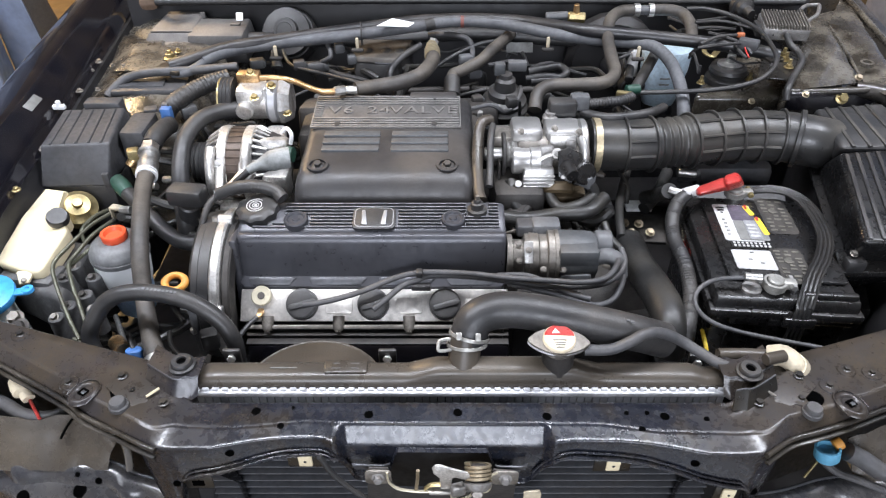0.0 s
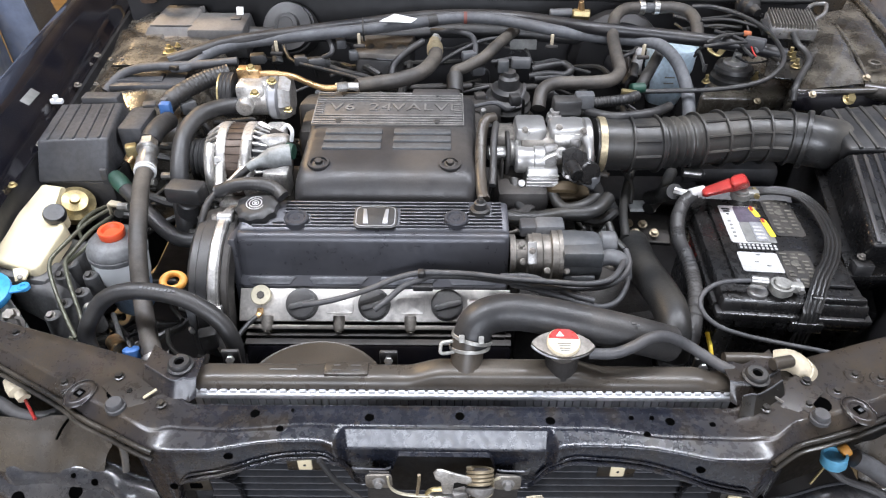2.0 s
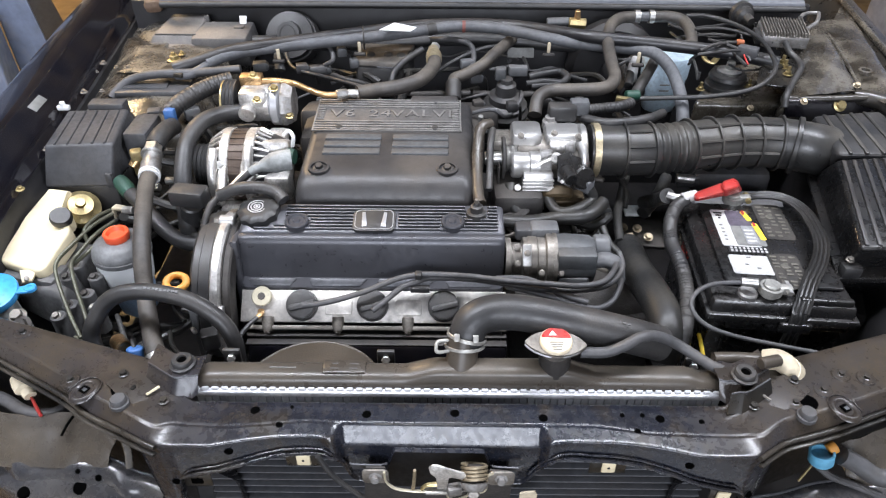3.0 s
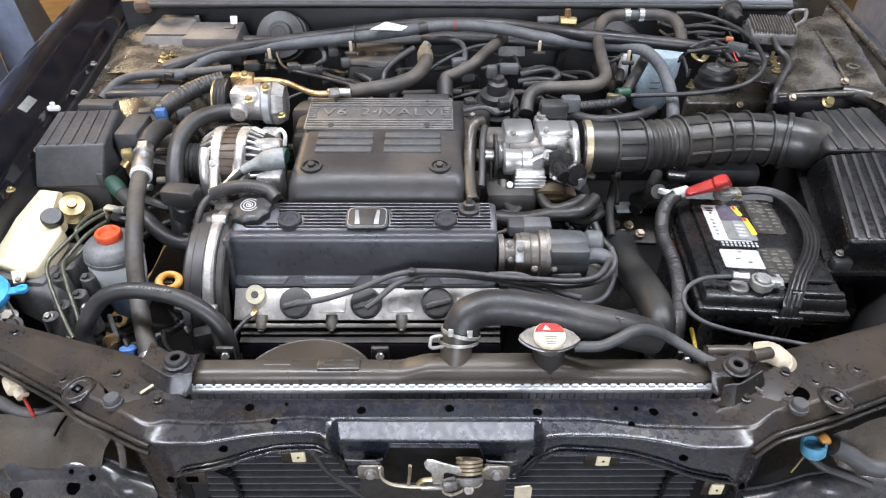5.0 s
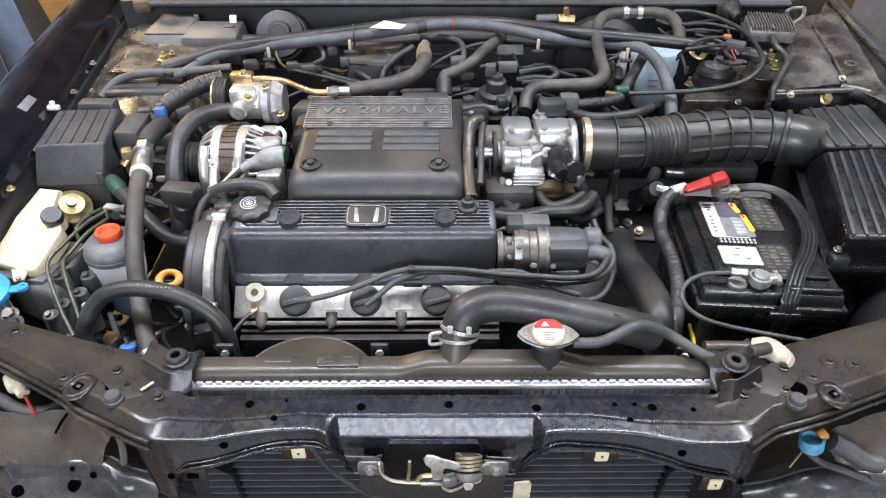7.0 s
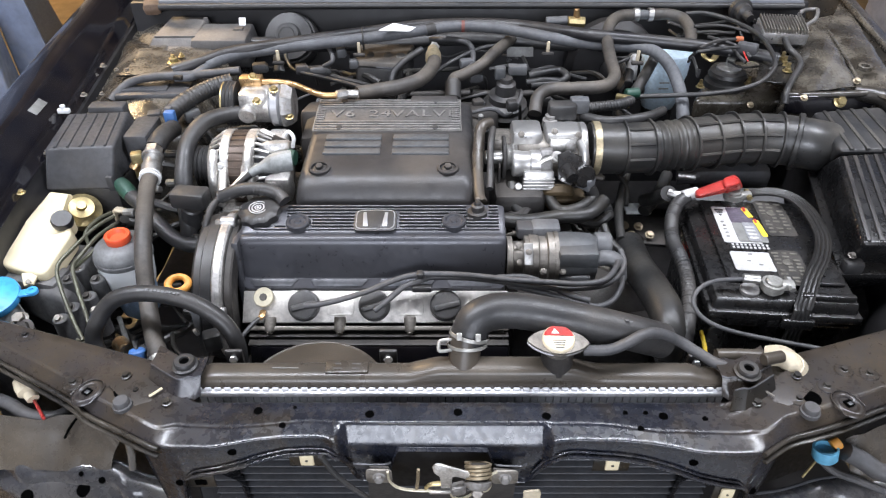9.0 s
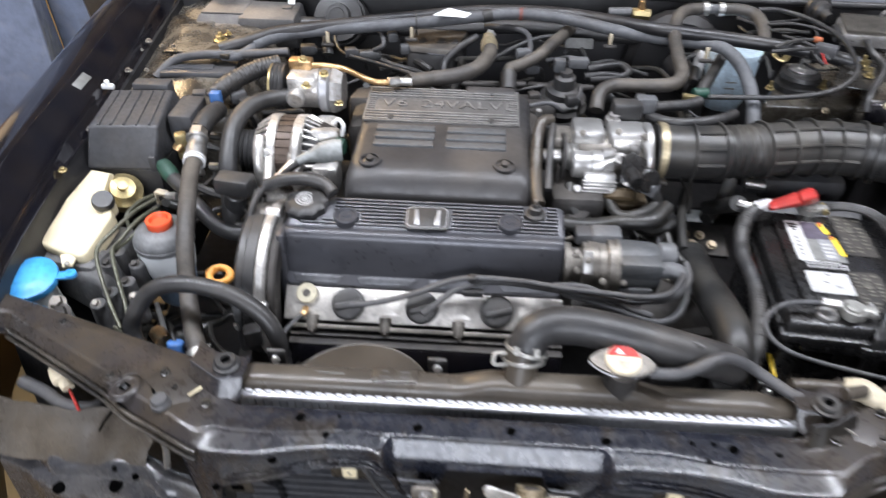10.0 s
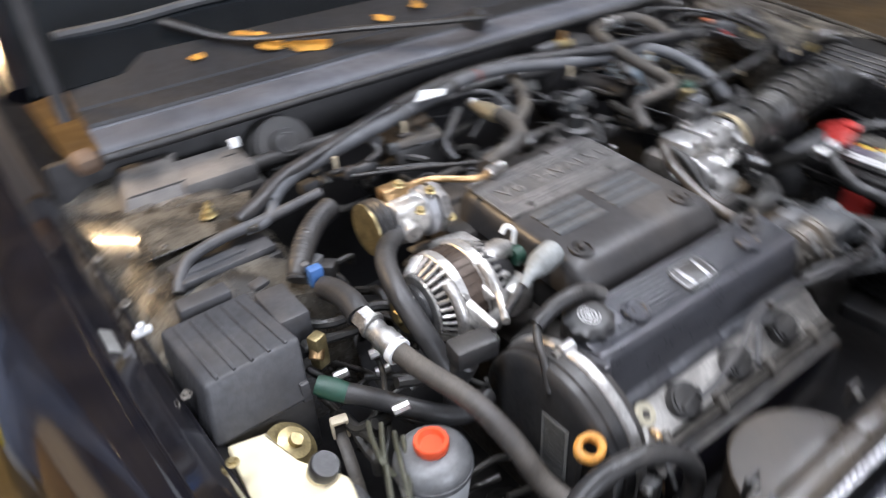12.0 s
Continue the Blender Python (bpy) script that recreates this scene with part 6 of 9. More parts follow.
# ---- steering reservoir ----
ps = thing("steering_reservoir", (-0.528, 0.888, 0.56), "frosted fluid reservoir with dark collar and red cap", "reservoir")
px, py = -0.530, 0.888
part("body", lathe((px, py, 0.570), (px, py, 0.690), [(0.020, 0), (0.031, 0.12), (0.034, 0.3), (0.036, 0.6), (0.0375, 1)], 36), FLUID_BLUE, ps, "frosted blue-grey plastic bottle")
part("upper_body", lathe((px, py, 0.642), (px, py, 0.697), [(0.0370, 0), (0.0395, 0.15), (0.0430, 0.7), (0.0440, 1)], 36), BOTTLE, ps, "pale fluid level band")
part("collar", lathe((px, py, 0.694), (px, py, 0.728), [(0.0430, 0), (0.0458, 0.03), (0.0470, 0.10), (0.0470, 0.28), (0.0452, 0.32), (0.0462, 0.36), (0.0455, 0.52), (0.0425, 0.70), (0.0375, 0.84), (0.030, 0.95), (0.022, 1.0)], 40), SMOKE_PALE, ps, "smoky grey domed collar")
rc = part("cap", lathe((px, py, 0.725), (px, py, 0.741), [(0.017, 0), (0.0195, 0.2), (0.0205, 0.9), (0.0195, 1.0), (0.0150, 1.0), (0.0125, 0.6)], 32, lambda u: 0.02 * math.cos(14 * 2 * math.pi * u)), RED_CAP, ps, "red screw cap")
part("band_clip", box(px - 0.042, py - 0.012, 0.65, 0.006, 0.012, 0.06, 0.002, rz=20), CREAM_PALE, ps)

# ---- hoses of the left side ----
pl = thing("steering_hose", (-0.548, 1.009, 0.600), "thick black rubber steering hose with plated fitting", "hose")
part("hose", tube([(-0.502, 1.007, 0.785), (-0.496, 0.962, 0.780), (-0.475, 0.880, 0.770), (-0.464, 0.826, 0.745), (-0.453, 0.780, 0.705), (-0.429, 0.719, 0.682), (-0.405, 0.671, 0.668)], 0.0134, 16), HOSE_DUSTY, pl)
part("ferrule", lathe((-0.500, 0.991, 0.782), (-0.512, 1.066, 0.800), [(0.016, 0), (0.0175, 0.05), (0.0165, 0.12), (0.0175, 0.2), (0.0165, 0.28), (0.0175, 0.36), (0.0145, 0.45), (0.0155, 0.55), (0.0145, 0.75), (0.012, 0.8), (0.012, 1.0)], 24), STEEL, pl, "crimped plated ferrule")
part("union_nut", rod((-0.508, 1.040, 0.798), (-0.511, 1.060, 0.803), 0.0158, seg=6), STEEL, pl, "plated union nut")
part("union_rim", ring((-0.507, 1.036, 0.797), (-0.508, 1.041, 0.798), 0.010, 0.0185, 24), STEEL, pl)
part("ferrule_ring", ring((-0.500, 0.990, 0.781), (-0.502, 1.000, 0.783), 0.014, 0.0180, 24), WHITE, pl, "white plastic ring")
part("elbow", tube([(-0.511, 1.062, 0.800), (-0.509, 1.086, 0.805), (-0.509, 1.124, 0.800), (-0.511, 1.156, 0.790)], 0.017, 14), RUBBER, pl)
part("lower_clamp", ring((-0.411, 0.682, 0.673), (-0.406, 0.673, 0.668), 0.015, 0.0168, 24), STEEL, pl)
ah = thing("arched_hose", (-0.528, 0.726, 0.620), "black rubber hose arching over the bay corner", "hose")
part("hose", tube([(-0.500, 0.688, 0.648), (-0.502, 0.691, 0.662), (-0.507, 0.705, 0.696), (-0.478, 0.722, 0.740), (-0.433, 0.727, 0.755), (-0.369, 0.723, 0.746), (-0.322, 0.711, 0.721), (-0.301, 0.700, 0.686), (-0.303, 0.700, 0.642), (-0.315, 0.715, 0.590)], 0.0122, 16), RUBBER, ah)
part("end_fitting", lathe((-0.500, 0.688, 0.646), (-0.501, 0.691, 0.662), [(0.013, 0), (0.015, 0.2), (0.015, 0.5), (0.016, 0.6), (0.016, 1)], 22), AGED_WHITE, ah, "pale crimp fitting")
for k in range(9):
    part("print", box(-0.418 + 0.0055 * k, 0.7225 - 0.0003 * k, 0.7660 - 0.0006 * k, 0.004, 0.0035, 0.0006, 0, rx=20), CONNECT, ah)
bh = thing("bypass_hose", (-0.483, 1.035, 0.620), "black rubber coolant hose beside the alternator", "hose")
part("hose", tube([(-0.371, 1.173, 0.815), (-0.404, 1.154, 0.820), (-0.435, 1.117, 0.822), (-0.451, 1.070, 0.810), (-0.452, 1.026, 0.785), (-0.448, 0.992, 0.755), (-0.443, 0.964, 0.710), (-0.447, 0.960, 0.670)], 0.0150, 16), RUBBER, bh)
part("clamp", ring((-0.378, 1.169, 0.816), (-0.369, 1.173, 0.815), 0.015, 0.0172, 22), STEEL, bh)
gh = thing("lower_hose", (-0.549, 1.042, 0.660), "black rubber hose with green plastic end", "hose")
part("hose", tube([(-0.567, 1.033, 0.725), (-0.543, 1.012, 0.718), (-0.512, 0.984, 0.705), (-0.477, 0.955, 0.690), (-0.441, 0.939, 0.680), (-0.399, 0.947, 0.680)], 0.0135, 14), RUBBER, gh)
part("green_end", lathe((-0.588, 1.054, 0.735), (-0.561, 1.027, 0.724), [(0.012, 0), (0.014, 0.2), (0.015, 0.6), (0.0135, 1)], 20), GREEN, gh, "green plastic end sleeve")
gb = thing("valve_bracket", (-0.568, 1.101, 0.750), "yellow zinc bracket with brass valve", "bracket")
part("bracket", box(*(-0.562, 1.091, 0.752), 0.020, 0.018, 0.05, 0.003, rz=20), GOLD, gb)
part("valve", rod((-0.571, 1.083, 0.745), (-0.555, 1.099, 0.765), 0.010), COPPER, gb)
for k, p in enumerate(((-0.506, 1.062, 0.730), (-0.502, 1.058, 0.700), (-0.540, 0.951, 0.740), (-0.551, 1.086, 0.700))):
    part("fitting", rod(p, (p[0] + 0.02, p[1] - 0.006, p[2] + 0.004), 0.007, seg=8), STEEL, gb)
sw = thing("pressure_switch", (-0.468, 0.725, 0.640), "blue pressure switch on a brown fitting", "switch")
part("cap", rod((-0.448, 0.687, 0.650), (-0.448, 0.697, 0.672), 0.012), BLUE_DARK, sw)
part("fitting", rod((-0.490, 0.728, 0.655), (-0.470, 0.706, 0.660), 0.012), COPPER, sw)
part("wire", tube([(-0.450, 0.699, 0.670), (-0.457, 0.714, 0.675), (-0.448, 0.728, 0.670), (-0.434, 0.729, 0.660)], 0.003, 8), RUBBER, sw)
part("pipe", tube([(-0.498, 0.697, 0.645), (-0.469, 0.686, 0.645), (-0.442, 0.685, 0.640), (-0.404, 0.689, 0.630)], 0.005, 8), BLOCK, sw)
hose("drain_pipe", "dull steel pipe under the reservoir", [(-0.549, 0.841, 0.600), (-0.518, 0.791, 0.610), (-0.496, 0.756, 0.620)], 0.004, STEEL, "pipe", 8)
gw = thing("ground_wire", (-0.297, 0.759, 0.660), "brown corroded ground wire", "wire")
part("lug", tube([(-0.280, 0.777, 0.675), (-0.279, 0.767, 0.675), (-0.283, 0.763, 0.672)], 0.005, 8, flat=0.5), COPPER, gw)
part("wire", tube([(-0.283, 0.763, 0.672), (-0.293, 0.749, 0.670), (-0.303, 0.730, 0.665), (-0.311, 0.713, 0.655)], 0.0036, 8), RUBBER, gw)
lb = thing("belt_bracket", (-0.380, 0.786, 0.640), "grey steel bracket with dark connectors", "bracket")
part("arm", box(*(-0.373, 0.752, 0.655), 0.012, 0.016, 0.10, 0.004), CONNECT, lb)
part("connector", box(*(-0.346, 0.724, 0.665), 0.026, 0.022, 0.03, 0.004, rz=20), PLASTIC, lb)
part("bolt", rod((-0.361, 0.717, 0.690), (-0.365, 0.715, 0.688), 0.006, seg=6), STEEL, lb)
part("crank_pulley", lathe((-0.40, 0.80, 0.50), (-0.375, 0.80, 0.50), [(0.05, 0), (0.075, 0.1), (0.07, 0.5), (0.075, 0.9), (0.06, 1)], 32), BLOCK, engine)
hose("engine_loom", "black corrugated wiring loom beside the oil cap", [(-0.355, 0.907, 0.800), (-0.322, 0.909, 0.812), (-0.290, 0.908, 0.815), (-0.264, 0.906, 0.808), (-0.250, 0.895, 0.800)], 0.010, PLASTIC, "wiring", 12, corrugated(0.005, 0.08))
hose("timing_loom", "black wiring along the timing cover", [(-0.355, 0.907, 0.800), (-0.367, 0.890, 0.790), (-0.373, 0.873, 0.775), (-0.381, 0.854, 0.745)], 0.0055, RUBBER, "wiring", 10)
mm = thing("engine_mount_sensor", (-0.426, 0.967, 0.760), "black plastic connector housing by the alternator", "connector")
part("housing", box(*(-0.421, 0.949, 0.772), 0.060, 0.035, 0.030, 0.006, rz=-8), PLASTIC, mm)
part("neck", rod((-0.442, 0.974, 0.700), (-0.425, 0.957, 0.750), 0.018), PLASTIC, mm)

# ---- alternator ----
alt = thing("alternator", (-0.350, 1.040, 0.669), "cast aluminium alternator with slotted housing", "alternator")
ax, ay, az = -0.414, 1.073, 0.758


def A(x, r, deg):
    return Vector((ax + x, ay + r * math.cos(radians(deg)), az + r * math.sin(radians(deg))))


pul = part("pulley", lathe((ax - 0.030, ay, az), (ax - 0.004, ay, az), [(0.034, 0), (0.038, 0.1), (0.034, 0.25), (0.038, 0.4), (0.034, 0.55), (0.038, 0.7), (0.034, 0.85), (0.036, 1)], 36), PLASTIC, alt, "black ribbed pulley")
part("pulley_nut", rod((ax - 0.040, ay, az), (ax - 0.028, ay, az), 0.012, seg=6), GOLD, pul)
part("pulley_face", ring((ax - 0.032, ay, az), (ax - 0.029, ay, az), 0.012, 0.026), GOLD, pul)
part("inner", lathe((ax, ay, az), (ax + 0.135, ay, az), [(0.040, 0), (0.056, 0.1), (0.060, 0.3), (0.060, 0.75), (0.045, 1)], 36), DARK, alt)
part("stator", lathe((ax + 0.040, ay, az), (ax + 0.070, ay, az), [(0.0645, 0), (0.0645, 1)], 48), material("brown_stator_steel", (0.09, 0.065, 0.05), 0.45, metal=0.5, dust=0.2, bump=0.4), alt, "brown laminated stator")
for k in range(14):
    a = 20 + 12 * k
    part("lamination", moved(box(0, 0, 0, 0.030, 0.0025, 0.0025, 0.0005), Matrix.Translation(A(0.055, 0.065, a)) @ pose(0, 0, 0, a, 0, 0)), bpy.data.materials["brown_stator_steel"], alt)
part("front_band", ring((ax + 0.026, ay, az), (ax + 0.042, ay, az), 0.056, 0.0675, 48), ALU, alt)
part("rear_band", ring((ax + 0.068, ay, az), (ax + 0.086, ay, az), 0.056, 0.0675, 48), ALU, alt)
part("front_nose", ring((ax - 0.001, ay, az), (ax + 0.005, ay, az), 0.018, 0.046, 40), ALU, alt)
part("rear_cover", lathe((ax + 0.108, ay, az), (ax + 0.136, ay, az), [(0.052, 0), (0.050, 0.5), (0.040, 0.9), (0.03, 1)], 40), ALU, alt)
m0 = box(0, 0, 0, 0.030, 0.0048, 0.006, 0.0012, seg=1)
repeat("front_fin", m0, ALU, alt, [Matrix.Translation(A(0.0145, 0.0565, 11.25 * k)) @ pose(0, 0, 0, 11.25 * k - 90, 0, 0) @ pose(0, 0, 0, 0, -34, 0) for k in range(32)])
m0 = box(0, 0, 0, 0.026, 0.0048, 0.006, 0.0012, seg=1)
repeat("rear_fin", m0, ALU, alt, [Matrix.Translation(A(0.098, 0.0600, 11.25 * k)) @ pose(0, 0, 0, 11.25 * k - 90, 0, 0) @ pose(0, 0, 0, 0, 28, 0) for k in range(32)])
for xx, lo, hi, w in ((0.018, 226, 128, 0.0085), (0.078, 218, 122, 0.0085)):
    part("arm", tube([A(xx, 0.070 + 0.006 * math.sin(math.pi * k / 5), lo + (hi - lo) * k / 5) for k in range(6)], w, 10), ALU, alt)
part("cross_arm", tube([A(0.060, 0.074, 190), A(0.074, 0.079, 178), A(0.090, 0.075, 160)], 0.008, 10), ALU, alt)
part("foot_lug", box(*A(0.05, 0.085, 222), 0.06, 0.03, 0.03, 0.008), ALU, alt)
part("terminal_box", box(ax + 0.120, ay - 0.012, az + 0.044, 0.050, 0.036, 0.026, 0.008, rx=-20), ALU, alt)
part("rear_block", box(ax + 0.125, ay - 0.05, az - 0.01, 0.045, 0.04, 0.05, 0.008), ALU, alt)
part("rear_housing", slab([(-0.340, 1.128, 0.751), (-0.291, 1.128, 0.751), (-0.307, 1.216, 0.751), (-0.350, 1.216, 0.751)], [(-0.317, 1.071, 0.797), (-0.277, 1.071, 0.797), (-0.287, 1.132, 0.803), (-0.320, 1.132, 0.803)], 0.007), ALU, alt)
part("front_bracket", slab([(-0.387, 0.977, 0.756), (-0.371, 0.985, 0.756), (-0.391, 1.086, 0.782), (-0.408, 1.086, 0.782)], [(-0.377, 0.955, 0.774), (-0.364, 0.962, 0.774), (-0.379, 1.054, 0.805), (-0.394, 1.054, 0.805)], 0.005), ALU, alt)
part("middle_bracket", slab([(-0.355, 1.016, 0.767), (-0.337, 1.027, 0.767), (-0.348, 1.085, 0.787), (-0.365, 1.080, 0.787)], [(-0.346, 0.991, 0.784), (-0.330, 1.002, 0.784), (-0.338, 1.057, 0.808), (-0.354, 1.053, 0.808)], 0.005), ALU, alt)
part("cross_strut", tube([(-0.360, 0.957, 0.777), (-0.349, 0.976, 0.780), (-0.338, 0.997, 0.787)], 0.006, 10), ALU, alt)
part("lower_housing", slab([(-0.325, 1.024, 0.736), (-0.283, 1.035, 0.736), (-0.291, 1.067, 0.746), (-0.330, 1.064, 0.746)], [(-0.315, 1.002, 0.756), (-0.278, 1.014, 0.756), (-0.284, 1.034, 0.767), (-0.315, 1.030, 0.767)], 0.005), ALU_BROWN, alt)
part("green_ring", lathe((ax + 0.140, ay - 0.03, az + 0.036), (ax + 0.155, ay - 0.032, az + 0.036), [(0.013, 0), (0.015, 0.3), (0.013, 1)], 24), GREEN, alt, "green plastic insulator")
part("wire_hook", tube([(ax + 0.150, ay - 0.020, az + 0.05), (ax + 0.153, ay - 0.018, az + 0.068), (ax + 0.145, ay - 0.012, az + 0.076), (ax + 0.135, ay - 0.012, az + 0.068)], 0.0035, 8), WHITE, alt)
part("boot", tube([(-0.252, 0.986, 0.821), (-0.268, 0.982, 0.821), (-0.287, 0.980, 0.816), (-0.308, 0.974, 0.811), (-0.319, 0.971, 0.805)], 0.0165, 14, radius=lambda s: (1.08 - 60 * (s - 0.012) ** 2) if s < 0.03 else max(0.5, 1.06 - 22 * (s - 0.03))), BOOT, alt, "pale grey rubber terminal boot")
part("lead", tube([(-0.316, 0.975, 0.806), (-0.331, 0.971, 0.794), (-0.350, 0.970, 0.777)], 0.006, 10), RUBBER_GREY, alt)
for p in (A(0.11, 0.058, 150), A(0.03, 0.07, 150), A(0.08, 0.07, 165)):
    bolt(alt, p, (0.3, -0.6, 0.6), 0.005, STEEL)

# ---- steering pump ----
pump = thing("steering_pump", (-0.30, 1.15, 0.76), "cast aluminium pump with dark grooved pulley", "pump")
pc = Vector((-0.335, 1.199, 0.822))
pul = part("pulley", lathe((pc.x - 0.078, pc.y, pc.z), (pc.x - 0.054, pc.y, pc.z), [(0.038, 0), (0.042, 0.1), (0.039, 0.25), (0.042, 0.4), (0.039, 0.55), (0.042, 0.7), (0.039, 0.85), (0.041, 1)], 36), PLASTIC, pump, "black grooved pulley with gold face")
part("pulley_face", lathe((pc.x - 0.0805, pc.y, pc.z), (pc.x - 0.0775, pc.y, pc.z), [(0.040, 0), (0.040, 1)], 36), GOLD, pul)
part("body", join(rod((pc.x - 0.046, pc.y, pc.z), (pc.x + 0.012, pc.y, pc.z), 0.036), box(pc.x - 0.02, pc.y - 0.01, pc.z + 0.014, 0.055, 0.05, 0.04, 0.010)), ALU, pump)
part("rear_ring", rod((pc.x + 0.006, pc.y, pc.z - 0.004), (pc.x + 0.030, pc.y, pc.z - 0.004), 0.040), SILVER, pump)
part("rear_cap", lathe((pc.x + 0.030, pc.y, pc.z - 0.004), (pc.x + 0.050, pc.y, pc.z - 0.004), [(0.040, 0), (0.040, 0.4), (0.032, 1)], 16, lambda u: 0.06 * math.cos(8 * 2 * math.pi * u)), ALU_DULL, pump)
part("inlet", rod((pc.x - 0.03, pc.y - 0.05, pc.z - 0.004), (pc.x - 0.03, pc.y - 0.02, pc.z), 0.016), ALU, pump)
part("banjo", box(pc.x - 0.026, pc.y + 0.008, pc.z + 0.042, 0.042, 0.024, 0.020, 0.004), COPPER, pump, "brass banjo block")
for dx, dy, dz in ((-0.02, 0.0, 0.052), (-0.01, -0.036, 0.02), (0.02, -0.02, 0.036), (0.045, -0.034, -0.012)):
    bolt(pump, (pc.x + dx, pc.y + dy, pc.z + dz), (0.1, -0.3, 1), 0.006, GOLD)
hose("pressure_pipe", "bent brass-coloured pressure pipe", [(-0.352, 1.200, 0.863), (-0.321, 1.211, 0.860), (-0.285, 1.211, 0.855), (-0.256, 1.195, 0.851), (-0.228, 1.182, 0.847), (-0.203, 1.184, 0.845), (-0.173, 1.193, 0.843)], 0.0055, COPPER, "pipe", 10)
single("pipe_union", join(rod((-0.201, 1.184, 0.845), (-0.181, 1.193, 0.844), 0.009, seg=6), rod((-0.181, 1.193, 0.844), (-0.160, 1.195, 0.843), 0.0075)), STEEL, "plated hexagon pipe union", "pipe union")

# ---- left strut tower, relay boxes, brace foot ----
lt = thing("strut_tower_left", (-0.60, 1.36, 0.60), "dusty brown steel strut tower", "strut tower", kind="structure")
rows = []
for k in range(10):
    y = 1.19 + 0.055 * k
    bulge = 0.020 * math.sin(math.pi * min(1.0, k / 6.5))
    z0 = 0.772 + 0.0058 * k
    rows.append([(-0.752, y, z0 - 0.02), (-0.735, y, z0 - 0.022), (-0.70, y, z0 - 0.004 + 0.3 * bulge), (-0.66, y, z0 + 0.6 * bulge), (-0.60, y, z0 + bulge), (-0.54, y, z0 + 0.7 * bulge), (-0.50, y, z0 - 0.012), (-0.475, y, z0 - 0.06), (-0.46, y, 0.55)])
rows.insert(0, [(x, y - 0.012, min(z - 0.03, z)) for x, y, z in rows[0]])
rows.insert(0, [(x, y - 0.006, 0.55) for x, y, z in rows[0]])
part("tower", sheet(rows, 0.002), SHELF, lt)
part("brace_foot", slab([(-0.692, 1.354, 0.806), (-0.536, 1.359, 0.806), (-0.489, 1.458, 0.810), (-0.675, 1.514, 0.810)], [(-0.681, 1.345, 0.815), (-0.534, 1.355, 0.815), (-0.492, 1.437, 0.819), (-0.659, 1.482, 0.819)], 0.003), SHELF, lt)
part("upper_mount", slab([(-0.726, 1.389, 0.778), (-0.598, 1.431, 0.788), (-0.645, 1.590, 0.798), (-0.758, 1.590, 0.798)], [(-0.667, 1.389, 0.814), (-0.601, 1.406, 0.817), (-0.623, 1.490, 0.821), (-0.681, 1.482, 0.819)], 0.006), SHELF, lt)
for p, r in (((-0.577, 1.399, 0.820), 0.0095), ((-0.569, 1.427, 0.822), 0.005)):
    bolt(lt, p, (0, 0, 1), r, GOLD, "strut_nut")
    part("stud", rod(p, (p[0], p[1], p[2] + r * 1.9), r * 0.45, seg=10), GOLD, lt)
for p in ((-0.702, 1.303, 0.792), (-0.752, 1.398, 0.792), (-0.702, 1.392, 0.806), (-0.660, 1.354, 0.822)):
    bolt(lt, p, (0, 0, 1), 0.0038, ALU_BROWN)
rb = thing("relay_box", (-0.588, 1.513, 0.830), "dusty charcoal two-piece relay box", "relay box")
p = (-0.612, 1.567, 0.820)
part("left_lid", slab([(p[0] - 0.075, p[1] - 0.075, 0.783), (p[0] + 0.055, p[1] - 0.078, 0.783), (p[0] + 0.06, p[1] + 0.07, 0.799), (p[0] - 0.06, p[1] + 0.07, 0.799)], [(p[0] - 0.055, p[1] - 0.04, 0.828), (p[0] + 0.045, p[1] - 0.04, 0.828), (p[0] + 0.05, p[1] + 0.06, 0.843), (p[0] - 0.035, p[1] + 0.06, 0.843)], 0.006), FUSE_DUSTY, rb)
part("lid_step", box(p[0] - 0.004, p[1] - 0.064, 0.803, 0.100, 0.024, 0.016, 0.004, rx=12), FUSE_DUSTY, rb)
part("lid_ridge", box(p[0] - 0.002, p[1] - 0.038, 0.829, 0.094, 0.005, 0.004, 0.0015), FUSE_DUSTY, rb)
part("lid_slot", box(p[0] + 0.004, p[1] - 0.0765, 0.803, 0.075, 0.003, 0.006, 0.001, rx=12), INK, rb)
q = (-0.512, 1.557, 0.820)
part("right_lid", box(q[0], q[1], 0.811, 0.135, 0.105, 0.040, 0.006, rx=4, taper=(0.92, 0.9)), FUSE_DUSTY, rb)
part("lid_pad", box(q[0] + 0.035, q[1] + 0.012, 0.833, 0.022, 0.018, 0.004, 0.0015, rx=4), FUSE_DUSTY, rb)
part("lid_lug", box(q[0] - 0.05, q[1] + 0.05, 0.837, 0.012, 0.006, 0.018, 0.002), FUSE_DUSTY, rb)
part("right_base", box(q[0], q[1] - 0.01, 0.783, 0.14, 0.11, 0.03, 0.004), PLASTIC, rb)
part("tag", box(*(-0.463, 1.560, 0.852), 0.016, 0.003, 0.018, 0.002, rx=-30), WHITE, rb, "small white paper tag")


